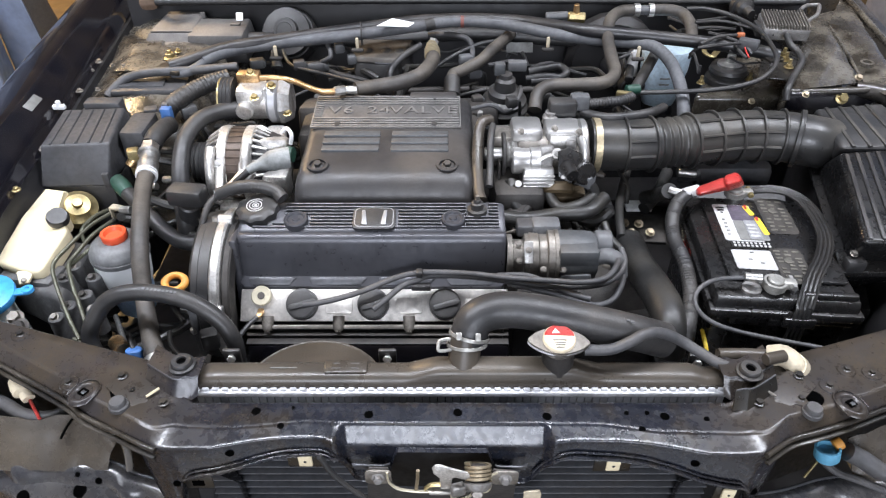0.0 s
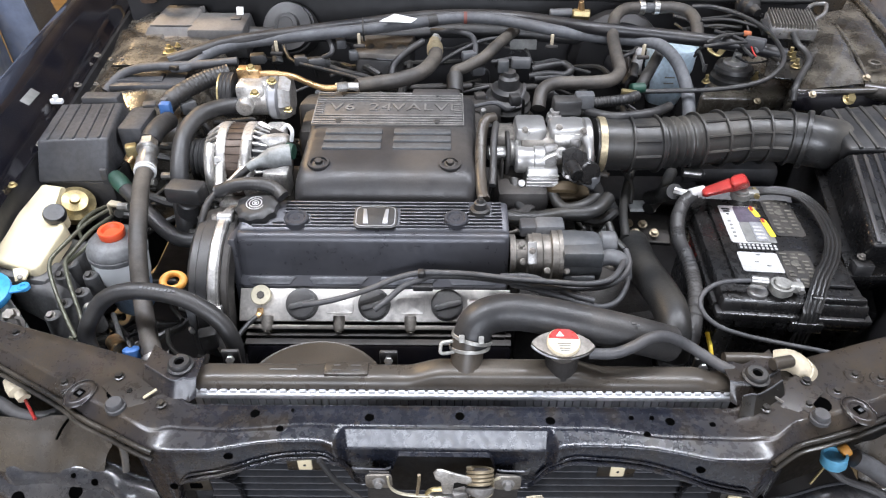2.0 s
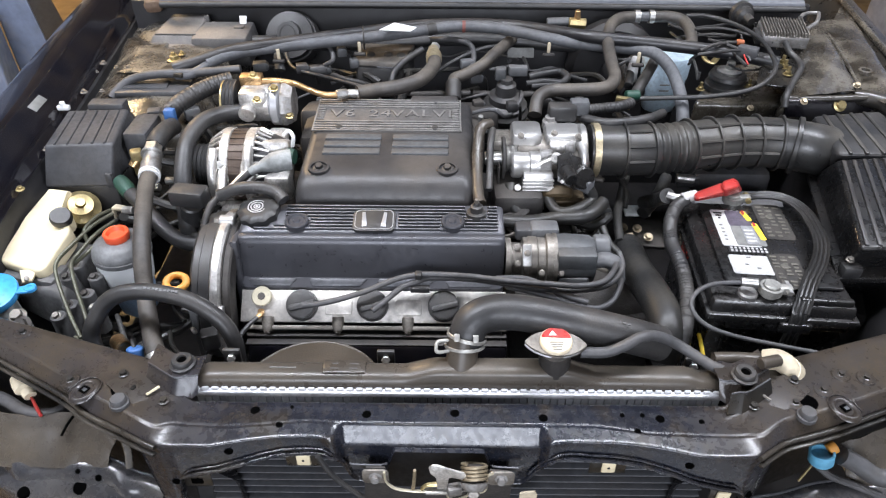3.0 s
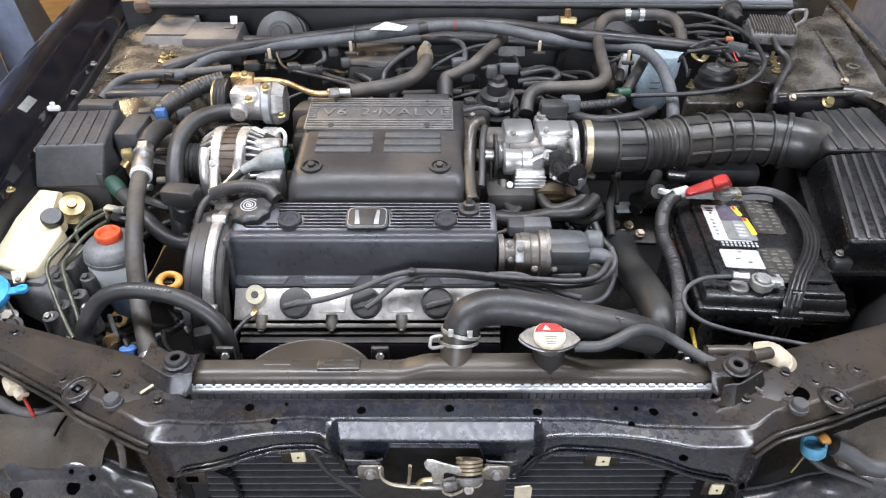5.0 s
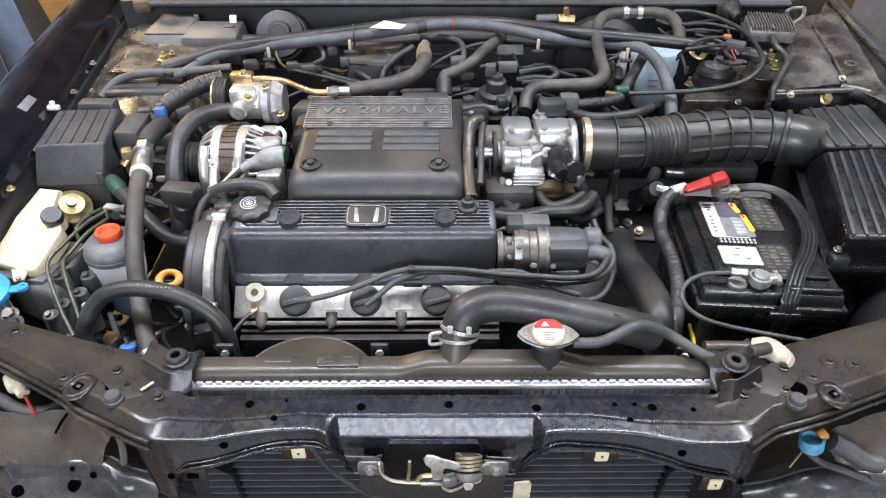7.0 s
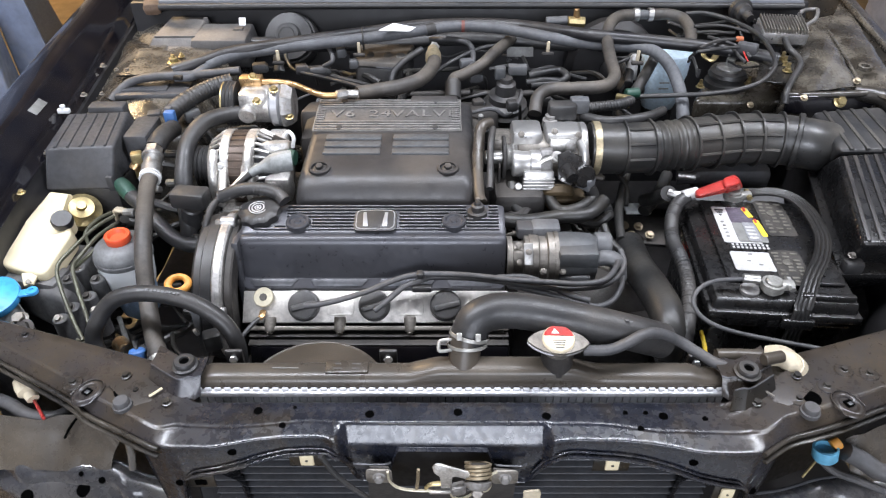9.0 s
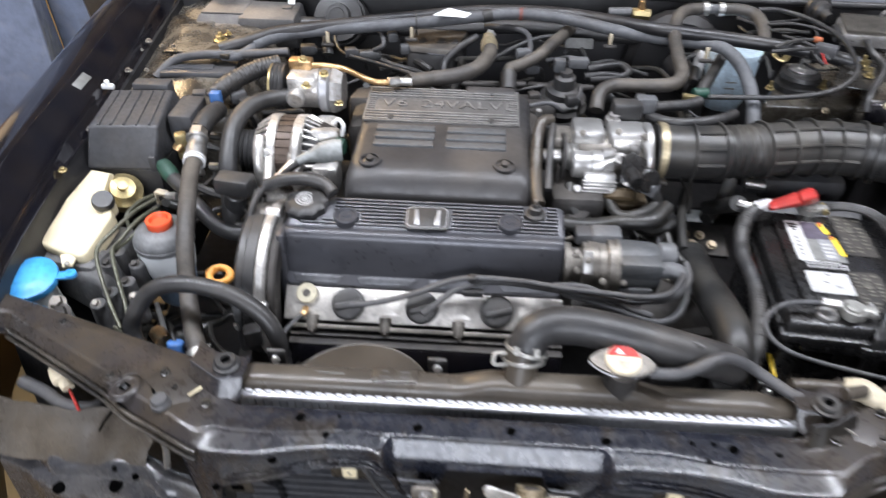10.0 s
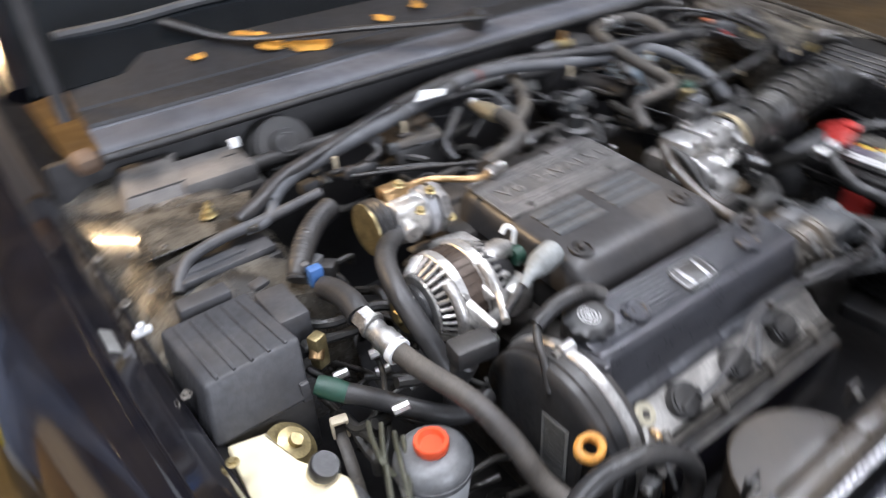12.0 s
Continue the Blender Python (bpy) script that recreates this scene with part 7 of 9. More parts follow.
# ---- throttle body ----
tb = thing("throttle_unit", (0.18, 1.07, 0.70), "cast aluminium throttle body with black sensor", "throttle body")
o = Vector((0.182, 1.060, 0.790))
part("bore", rod((0.125, 1.078, 0.780), (0.245, 1.078, 0.780), 0.040, seg=32), ALU_BROWN, tb)
part("flange", lathe((0.236, 1.076, 0.788), (0.250, 1.076, 0.788), [(0.048, 0), (0.051, 0.2), (0.051, 0.8), (0.048, 1)], 36), ALU_CAST, tb, "bright outlet flange")
part("upper_block", box(0.146, 1.084, 0.814, 0.054, 0.058, 0.040, 0.009), ALU_CAST, tb, "bright rounded upper block")
part("left_housing", join(box(0.104, 1.088, 0.795, 0.044, 0.052, 0.044, 0.010), rod((0.088, 1.080, 0.778), (0.130, 1.080, 0.778), 0.026)), ALU_BROWN, tb, "stained left housing")
part("front_drum", lathe((0.118, 1.028, 0.790), (0.166, 1.028, 0.790), [(0.020, 0), (0.0225, 0.06), (0.0225, 0.30), (0.0215, 0.34), (0.0215, 0.62), (0.0235, 0.66), (0.0235, 1)], 28), ALU_CAST, tb, "bright front drum")
part("front_box", box(0.163, 1.010, 0.770, 0.052, 0.030, 0.034, 0.004, rx=-14), ALU_CAST, tb, "ribbed front box")
for k in range(4):
    part("cooling_rib", box(0.163, 0.9945, 0.7595 + 0.0065 * k, 0.054, 0.005, 0.0030, 0.001, rx=-14), ALU, tb)
part("web", box(0.177, 1.030, 0.794, 0.024, 0.016, 0.046, 0.004, rx=-10), ALU_DULL, tb, "flat grey web")
part("link_arm", tube([(0.158, 1.008, 0.800), (0.172, 1.010, 0.808), (0.190, 1.014, 0.812)], 0.0048, 10, flat=0.7), ALU, tb, "bright link arm")
part("link_eye", ring((0.192, 1.018, 0.8065), (0.192, 1.010, 0.8145), 0.0035, 0.0098, 24), ALU, tb)
part("link_bolt", rod((0.192, 1.016, 0.807), (0.192, 1.006, 0.817), 0.0050, seg=12), STEEL, tb)
part("right_block", box(0.209, 1.080, 0.816, 0.062, 0.050, 0.036, 0.007), ALU_CAST, tb)
part("right_face", box(0.207, 1.051, 0.813, 0.046, 0.010, 0.026, 0.003, rx=-12), ALU, tb, "bright machined face")
part("face_recess", box(0.219, 1.0450, 0.812, 0.016, 0.004, 0.016, 0.002, rx=-12), ALU_DULL, tb)
part("right_lug", tube([(0.236, 1.048, 0.824), (0.243, 1.032, 0.806), (0.243, 1.022, 0.780)], 0.008, 10), ALU_CAST, tb)
part("rear_boss", lathe((0.190, 1.110, 0.820), (0.190, 1.108, 0.842), [(0.014, 0), (0.013, 0.6), (0.009, 0.7), (0.009, 1)], 20), ALU_DULL, tb)
part("vacuum_nipple", rod((0.224, 1.112, 0.826), (0.230, 1.120, 0.858), 0.0055, 0.0045), ALU_CAST, tb)
for q in ((0.128, 1.000, 0.760), (0.183, 1.004, 0.760)):
    part("idle_screw", rod(q, (q[0], q[1] - 0.010, q[2] + 0.007), 0.0062, seg=14), ALU, tb)
sen = part("sensor", rod((o.x + 0.050, o.y - 0.045, o.z - 0.012), (o.x + 0.058, o.y - 0.072, o.z - 0.002), 0.020), BATT, tb, "black round position sensor")
part("sensor_plate", prism([(-0.032, -0.008), (0, -0.03), (0.032, 0.008), (0, 0.03)], 0.006, pose(o.x + 0.050, o.y - 0.046, o.z - 0.006, 60, 0, 40), 0.002), BATT, sen)
part("sensor_flange", prism([(-0.018, 0.020), (0.0, 0.030), (0.018, 0.020), (0.024, -0.012), (0.010, -0.030), (-0.012, -0.022)], 0.006, pose(*(0.207, 0.997, 0.800), 55, 8, 0), 0.002), BATT, sen)
part("sensor_nose", rod((0.206, 0.990, 0.800), (0.213, 0.962, 0.800), 0.014, 0.011), BATT, sen)
for q in ((0.214, 1.022, 0.812), (0.199, 0.974, 0.790)):
    part("sensor_screw", rod(q, (q[0], q[1] - 0.004, q[2] + 0.003), 0.0036, seg=10), ALU, sen)
part("sensor_plug", box(*(0.223, 1.028, 0.775), 0.036, 0.024, 0.022, 0.004, rz=-35), BATT, sen)
part("sensor_connector", box(*(0.243, 0.999, 0.770), 0.030, 0.020, 0.022, 0.003, rz=-45), CONNECT, sen)
for dx, dy, dz in ((0.050, -0.012, 0.044), (0.010, 0.0, 0.044), (-0.048, -0.004, 0.041), (0.060, -0.030, -0.014)):
    bolt(tb, (o.x + dx, o.y + dy, o.z + dz), (0.1, -0.7, 0.6), 0.0042, ALU_BROWN)
part("lever", ring((o.x - 0.080, o.y - 0.01, o.z), (o.x - 0.074, o.y - 0.01, o.z), 0.016, 0.038), BLOCK, tb)
part("shaft", rod((o.x - 0.11, o.y - 0.01, o.z), (o.x - 0.045, o.y - 0.01, o.z), 0.012), STEEL, tb)
part("spring", lathe((o.x - 0.074, o.y - 0.01, o.z), (o.x - 0.052, o.y - 0.01, o.z), [(0.022, 0), (0.024, 0.1), (0.021, 0.3), (0.024, 0.5), (0.021, 0.7), (0.024, 0.9)], 24), STEEL, tb)
part("bracket", box(o.x - 0.085, o.y - 0.015, o.z - 0.045, 0.004, 0.06, 0.09, 0.002), BLOCK, tb)
part("idle_valve", join(rod((0.198, 1.005, 0.735), (0.198, 1.018, 0.750), 0.030), box(*(0.215, 1.015, 0.725), 0.07, 0.04, 0.025, 0.006)), material("brown_plated_steel", (0.12, 0.085, 0.045), 0.45, metal=0.5, dust=0.4), tb, "brown plated idle valve")
part("map_sensor", box(*(0.212, 1.120, 0.845), 0.050, 0.03, 0.03, 0.005), PLASTIC, tb)
part("map_plug", box(*(0.244, 1.132, 0.850), 0.034, 0.022, 0.028, 0.004), CONNECT, tb)
for pts, r in (([(0.118, 1.011, 0.760), (0.120, 0.980, 0.740), (0.141, 0.966, 0.720), (0.169, 0.958, 0.720)], 0.010), ([(0.139, 1.031, 0.765), (0.141, 0.997, 0.740), (0.158, 0.982, 0.715), (0.212, 0.980, 0.710)], 0.009), ([(0.175, 1.027, 0.750), (0.194, 0.970, 0.735), (0.226, 0.963, 0.740), (0.258, 0.990, 0.745), (0.251, 0.994, 0.765)], 0.0095), ([(0.100, 0.937, 0.735), (0.137, 0.932, 0.735), (0.192, 0.952, 0.730), (0.244, 0.953, 0.735), (0.278, 0.988, 0.740)], 0.012)):
    hose("coolant_hose", "small black coolant hose under the throttle body", pts, r, RUBBER_DARK)
hose("breather_hose", "dusty brown breather hose beside the intake cover", [(0.082, 1.073, 0.845), (0.066, 1.060, 0.845), (0.059, 1.033, 0.825), (0.057, 0.983, 0.800), (0.058, 0.938, 0.785), (0.062, 0.919, 0.780)], 0.0095, RADTANK)
hose("throttle_spacer_hose", "black hose to the throttle body", [(0.085, 1.062, 0.840), (0.080, 1.024, 0.830), (0.078, 0.983, 0.800), (0.076, 0.954, 0.785)], 0.006, RUBBER)

# ---- intake duct ----
duct = thing("intake_duct", (0.510, 1.147, 0.700), "ribbed black rubber air intake duct", "duct")
DUCT_LINE = [(0.260, 1.082, 0.790), (0.293, 1.082, 0.790), (0.328, 1.082, 0.790), (0.370, 1.086, 0.790), (0.422, 1.094, 0.790), (0.476, 1.105, 0.790), (0.531, 1.115, 0.790), (0.578, 1.117, 0.790), (0.622, 1.111, 0.790), (0.658, 1.098, 0.790), (0.698, 1.102, 0.780)]


def duct_radius(s):
    if 0.115 < s < 0.175:
        return 0.94 + 0.07 * math.cos(2 * math.pi * (s - 0.115) / 0.015)
    if s > 0.44:
        return 1.0 + 0.5 * (s - 0.44)
    return 1.0


part("tube", tube(DUCT_LINE, 0.0455, 36, 8, duct_radius), DUCT, duct)
dl = spline(DUCT_LINE, 20)
acc_s, s = [], 0.0
for a, b in zip(dl, dl[1:]):
    acc_s.append((s, a, (b - a).normalized()))
    s += (b - a).length
for target, wide in ((0.060, 1), (0.108, 1), (0.182, 1), (0.225, 1), (0.268, 1), (0.312, 1), (0.355, 1), (0.385, 2)):
    s0, p, d = min(acc_s, key=lambda q: abs(q[0] - target))
    part("ring_rib", ring(p - d * 0.0022 * wide, p + d * 0.0022 * wide, 0.044, 0.0500 + 0.001 * wide, 36), DUCT, duct)
for deg in (72, 36, 2):
    for s_a, s_b in ((0.062, 0.106), (0.184, 0.354)):
        pts = []
        for s0, p, d in acc_s:
            if s_a <= s0 <= s_b:
                side = d.cross(Vector((0, 0, 1))).normalized()
                up = side.cross(d)
                pts.append(p + 0.0468 * (-side * math.cos(radians(deg)) * -1 + up * math.sin(radians(deg))))
        part("long_rib", tube(pts[::4], 0.0030, 6, 2), DUCT, duct)
s0, p, d = acc_s[6]
cl = part("duct_clamp", ring(p - d * 0.006, p + d * 0.006, 0.0455, 0.0485, 36), CRIMP, duct, "yellow zinc hose clamp")
part("clamp_screw", rod((0.268, 1.063, 0.765), (0.270, 1.053, 0.755), 0.005, seg=8), STEEL, cl)

# ---- air cleaner ----
airbox = thing("air_cleaner", (0.74, 0.95, 0.55), "black plastic air cleaner with ribbed lid", "air cleaner")
C0, C1, C2, C3 = (0.598, 0.792, 0.750), (0.720, 0.792, 0.750), (0.899, 1.235, 0.800), (0.707, 1.199, 0.800)
part("lower_body", slab([(0.695, 0.898, 0.600), (0.843, 0.898, 0.600), (0.973, 1.242, 0.600), (0.794, 1.220, 0.600)], [(0.619, 0.815, 0.720), (0.754, 0.815, 0.720), (0.857, 1.114, 0.720), (0.688, 1.090, 0.720)], 0.008), BATT, airbox)
part("rim", slab([(0.610, 0.805, 0.715), (0.759, 0.805, 0.715), (0.871, 1.128, 0.730), (0.677, 1.098, 0.730)], [(0.605, 0.804, 0.727), (0.753, 0.804, 0.727), (0.861, 1.118, 0.742), (0.669, 1.088, 0.742)], 0.003), BATT, airbox)
LT = [(0.620, 0.802, 0.785), (0.743, 0.802, 0.785), (0.790, 1.037, 0.810), (0.674, 1.021, 0.810)]
part("lid", slab([(0.628, 0.830, 0.725), (0.769, 0.830, 0.725), (0.858, 1.111, 0.740), (0.681, 1.085, 0.740)], LT, 0.008), BATT, airbox, "black lid with raised ribs")
for k in range(5):
    u = 0.08 + 0.16 * k
    a = Vector(LT[0]).lerp(Vector(LT[1]), u)
    b = Vector(LT[3]).lerp(Vector(LT[2]), u)
    m, length = frame_of(a.lerp(b, 0.03), a.lerp(b, 0.97))
    part("lid_rib", moved(box(0, 0, length / 2, 0.007, 0.006, length, 0.002), m), COVER, airbox)
UT = [(0.678, 1.028, 0.815), (0.822, 1.028, 0.815), (0.810, 1.168, 0.830), (0.683, 1.156, 0.825)]
part("duct_hood", slab([(0.689, 1.082, 0.725), (0.891, 1.082, 0.725), (0.891, 1.254, 0.760), (0.708, 1.223, 0.755)], UT, 0.010), PLASTIC, airbox)
for k in range(4):
    u = 0.15 + 0.2 * k
    a = Vector(UT[0]).lerp(Vector(UT[1]), u)
    b = Vector(UT[3]).lerp(Vector(UT[2]), u)
    m, length = frame_of(a.lerp(b, 0.02), a.lerp(b, 0.98))
    part("hood_rib", moved(box(0, 0, length / 2, 0.007, 0.006, length, 0.002), m), DUCT, airbox)
part("lug", box(*(0.627, 0.813, 0.735), 0.03, 0.02, 0.022, 0.005), PLASTIC, airbox)
bolt(airbox, (0.622, 0.817, 0.752), (0, -0.2, 1), 0.0045, ALU_BROWN, "lug_screw")
single("resonator", rod((0.745, 0.851, 0.550), (0.712, 0.853, 0.640), 0.045), PLASTIC, "black plastic resonator below the air cleaner", "resonator")

# ---- distributor and ignition leads ----
dist = thing("distributor", (0.18, 0.86, 0.67), "dusty grey distributor with aluminium flange", "distributor")
d0, d1 = Vector((0.099, 0.854, 0.720)), Vector((0.274, 0.854, 0.720))
length = (d1 - d0).length


def D(u, dy=0.0, dz=0.0):
    return d0.lerp(d1, u) + Vector((0, dy, dz))


part("neck", lathe(D(0.0), D(0.20), [(0.034, 0), (0.034, 0.25), (0.026, 0.3), (0.026, 0.75), (0.036, 0.8), (0.036, 1)], 32), ALU_BROWN, dist)
part("flange", lathe(D(0.20), D(0.42), [(0.038, 0), (0.038, 0.35), (0.036, 0.4), (0.036, 0.7), (0.043, 0.74), (0.043, 1)], 36), ALU_BROWN, dist, "aluminium base flange")
part("seam", lathe(D(0.42), D(0.455), [(0.0445, 0), (0.0445, 1)], 36), ALU_BROWN, dist)
part("cap", lathe(D(0.455), D(0.80), [(0.043, 0), (0.043, 0.3), (0.041, 0.85), (0.036, 1)], 10), GREY_CAP, dist, "dark grey plastic cap")
part("cap_block", box(*D(0.62, -0.02, 0.022), 0.062, 0.04, 0.03, 0.006), GREY_CAP, dist)
part("cap_foot", box(*D(0.60, -0.036, -0.018), 0.05, 0.02, 0.03, 0.006), CONNECT, dist)
part("tower", rod(D(0.80, 0.01, 0.02), D(0.95, 0.01, 0.02), 0.018), CONNECT, dist)
part("lead_cap", tube([D(0.80, -0.012, 0.006), D(0.90, -0.014, 0.010), D(0.99, -0.02, 0.004), D(1.02, -0.028, -0.02)], 0.014, 12, flat=0.9), CONNECT, dist, "grey ignition lead boot")
part("top_box", box(*(0.131, 0.882, 0.755), 0.030, 0.028, 0.020, 0.004), FUSE, dist)
part("top_cover", box(*(0.162, 0.881, 0.758), 0.045, 0.03, 0.02, 0.005), CONNECT, dist)
part("strap_plate", box(*(0.130, 0.821, 0.752), 0.014, 0.004, 0.034, 0.001, rx=-40), STEEL, dist)
for q in ((0.117, 0.845, 0.750), (0.118, 0.822, 0.735), (0.130, 0.820, 0.757), (0.184, 0.812, 0.725), (0.153, 0.806, 0.730)):
    bolt(dist, q, (0, -0.7, 0.7), 0.0036, ALU_BROWN)
LEADS = (
    [(-0.210, 0.762, 0.698), (-0.187, 0.761, 0.703), (-0.155, 0.766, 0.708), (-0.113, 0.775, 0.718), (-0.071, 0.790, 0.728), (-0.039, 0.793, 0.735), (-0.012, 0.792, 0.737), (0.039, 0.791, 0.735), (0.098, 0.781, 0.735), (0.156, 0.775, 0.735), (0.205, 0.771, 0.735), (0.242, 0.781, 0.735), (0.265, 0.811, 0.735), (0.275, 0.842, 0.730)],
    [(-0.104, 0.752, 0.698), (-0.085, 0.766, 0.706), (-0.061, 0.783, 0.718), (-0.039, 0.789, 0.724), (-0.016, 0.797, 0.726), (0.039, 0.795, 0.726), (0.099, 0.787, 0.724), (0.149, 0.779, 0.722), (0.191, 0.778, 0.720), (0.234, 0.781, 0.722), (0.263, 0.799, 0.722), (0.281, 0.826, 0.728), (0.280, 0.853, 0.735)],
    [(0.102, 0.808, 0.700), (0.133, 0.781, 0.715), (0.170, 0.772, 0.710), (0.207, 0.761, 0.705), (0.233, 0.760, 0.700), (0.257, 0.773, 0.700), (0.274, 0.799, 0.705), (0.287, 0.841, 0.710)],
    [(0.083, 0.802, 0.722), (0.125, 0.795, 0.728), (0.158, 0.784, 0.722), (0.190, 0.769, 0.715), (0.219, 0.762, 0.710)],
)
for pts in LEADS:
    hose("ignition_lead", "dusty grey-black ignition lead", pts, 0.0046, RUBBER_GREY, "ignition lead", 10)
single("lead_clip", box(*(-0.035, 0.784, 0.742), 0.010, 0.012, 0.010, 0.002), PLASTIC, "small black ignition lead clip", "clip")
single("lead_separator", box(*(-0.033, 0.784, 0.715), 0.030, 0.010, 0.010, 0.002), PLASTIC, "small black ignition lead holder", "clip")

# ---- coolant hoses at the front ----
up = thing("upper_radiator_hose", (0.10, 0.66, 0.70), "thick black rubber upper radiator hose", "hose")
UPPER = [(0.031, 0.626, 0.758), (0.035, 0.633, 0.774), (0.043, 0.641, 0.786), (0.063, 0.649, 0.791), (0.090, 0.651, 0.792), (0.121, 0.648, 0.790), (0.164, 0.643, 0.784), (0.212, 0.638, 0.775), (0.254, 0.638, 0.762), (0.293, 0.646, 0.742)]
part("hose", tube(UPPER, 0.0238, 20), RUBBER, up)
ucl = part("spring_clamp", join(ring((0.031, 0.624, 0.755), (0.031, 0.626, 0.759), 0.0246, 0.0264, 30), ring((0.033, 0.628, 0.767), (0.034, 0.630, 0.771), 0.0246, 0.0264, 30), *[box(*q, 0.007, 0.010, 0.003, 0.001, rx=40) for q in ((0.020, 0.609, 0.786), (0.044, 0.610, 0.783))]), CLAMP, up, "plated spring clamp with ears")
part("clamp_ear", tube([(0.014, 0.623, 0.768), (-0.003, 0.620, 0.768), (-0.006, 0.614, 0.764), (-0.004, 0.609, 0.760), (0.014, 0.612, 0.760)], 0.0024, 8), CLAMP, ucl)
for k, q in enumerate([(0.164, 0.648, 0.807), (0.169, 0.646, 0.807), (0.176, 0.645, 0.807), (0.223, 0.635, 0.796), (0.228, 0.633, 0.796), (0.234, 0.630, 0.796), (0.239, 0.627, 0.796)]):
    part("print", box(q[0], q[1], q[2] - 0.002, 0.004, 0.003, 0.0012, 0), CONNECT, up)
lw = thing("lower_radiator_hose", (0.366, 0.820, 0.620), "black rubber coolant hose bending down", "hose")
part("hose", tube([(0.323, 0.952, 0.670), (0.322, 0.878, 0.680), (0.330, 0.810, 0.690), (0.334, 0.756, 0.695), (0.334, 0.722, 0.685), (0.333, 0.715, 0.650)], 0.0265, 18), RUBBER_DARK, lw)
hose("overflow_tube", "thin grey rubber overflow tube", [(0.177, 0.603, 0.768), (0.209, 0.602, 0.770), (0.231, 0.604, 0.780), (0.253, 0.614, 0.785), (0.279, 0.626, 0.775), (0.309, 0.632, 0.755), (0.331, 0.623, 0.745), (0.357, 0.607, 0.738), (0.385, 0.609, 0.730)], 0.0072, RUBBER_GREY)
hose("bleed_pipe", "dark metal pipe beside the radiator", [(0.360, 0.626, 0.735), (0.397, 0.626, 0.735), (0.436, 0.622, 0.735)], 0.009, RADTANK, "pipe")
wt = thing("overflow_bottle", (0.481, 0.644, 0.680), "dirty white plastic bottle neck", "bottle")
part("neck", tube([(0.426, 0.624, 0.735), (0.440, 0.618, 0.742), (0.453, 0.609, 0.735), (0.462, 0.603, 0.710)], 0.014, 14), AGED_WHITE, wt)
part("flange", lathe((0.464, 0.618, 0.705), (0.447, 0.609, 0.735), [(0.020, 0), (0.024, 0.5), (0.020, 1)], 24), AGED_WHITE, wt)
part("tube_stub", rod((0.407, 0.599, 0.755), (0.435, 0.608, 0.752), 0.008), RADTANK, wt)
hose("yellow_wire", "yellow striped wire by the battery", [(0.393, 0.747, 0.660), (0.389, 0.717, 0.660), (0.392, 0.702, 0.640)], 0.0035, YELLOW, "wire", 8)
for k, (pts, r) in enumerate((([(0.367, 1.179, 0.680), (0.330, 1.067, 0.700), (0.312, 1.003, 0.700), (0.306, 0.942, 0.690)], 0.008), ([(0.272, 0.942, 0.720), (0.278, 0.915, 0.710), (0.291, 0.891, 0.705)], 0.006), ([(0.456, 1.201, 0.660), (0.420, 1.128, 0.660), (0.384, 1.085, 0.650)], 0.012), ([(0.341, 1.147, 0.700), (0.344, 1.086, 0.700), (0.340, 1.060, 0.680)], 0.005), ([(0.383, 1.093, 0.670), (0.395, 1.058, 0.700), (0.377, 0.964, 0.770)], 0.013))):
    hose("transmission_hose", "black rubber hose beside the gearbox", pts, r, RUBBER_DARK)
gbx = thing("gearbox_linkage", (0.374, 1.062, 0.620), "dark steel gearbox bracket with brass bolts", "linkage")
part("bracket", slab([(0.326, 1.030, 0.610), (0.420, 1.021, 0.610), (0.437, 1.113, 0.610), (0.350, 1.123, 0.610)], [(0.321, 1.019, 0.625), (0.414, 1.011, 0.625), (0.431, 1.101, 0.625), (0.345, 1.111, 0.625)], 0.004), BLOCK, gbx)
for q in ((0.370, 1.056, 0.635), (0.351, 1.029, 0.635), (0.385, 1.029, 0.635), (0.344, 1.059, 0.635)):
    bolt(gbx, q, (0, -0.4, 0.9), 0.0062, RUSTY)
part("plate", box(*(0.379, 1.109, 0.640), 0.05, 0.03, 0.008, 0.002), CREAM_PALE, gbx)
single("heater_valve", join(rod((0.451, 1.136, 0.700), (0.493, 1.128, 0.705), 0.018), box(*(0.551, 1.136, 0.700), 0.15, 0.05, 0.05, 0.015)), FUSE, "grey plastic housing behind the battery", "housing")
single("plated_fitting", rod((0.433, 1.088, 0.730), (0.465, 1.082, 0.730), 0.008), STEEL, "small plated steel hose fitting", "fitting")


# ---- right strut tower and inner wing shelf ----
rt = thing("strut_tower_right", (0.62, 1.32, 0.55), "dusty steel strut tower with rubber mount", "strut tower", kind="structure")
T = [(0.541, 1.372, 0.745), (0.735, 1.345, 0.755), (0.775, 1.480, 0.798), (0.620, 1.518, 0.775)]
part("tower_top", slab([(p[0], p[1], p[2] - 0.18) for p in T], T, 0.012), SHELF, rt)
mnt = Vector((0.622, 1.424, 0.768))
part("rubber_mount", lathe(mnt + Vector((0, 0, -0.012)), mnt + Vector((0, 0, 0.026)), [(0.045, 0), (0.045, 0.3), (0.036, 0.4), (0.036, 0.6), (0.041, 0.7), (0.038, 0.9), (0.025, 1.0)], 32), RUBBER, rt, "black rubber strut mount")
part("mount_washer", lathe(mnt + Vector((0, 0, 0.025)), mnt + Vector((0, 0, 0.034)), [(0.026, 0), (0.026, 0.6), (0.018, 1)], 24), STEEL, rt)
part("mount_nut", rod(mnt + Vector((0, 0, 0.033)), mnt + Vector((0, 0, 0.050)), 0.010, seg=6), STEEL, rt)
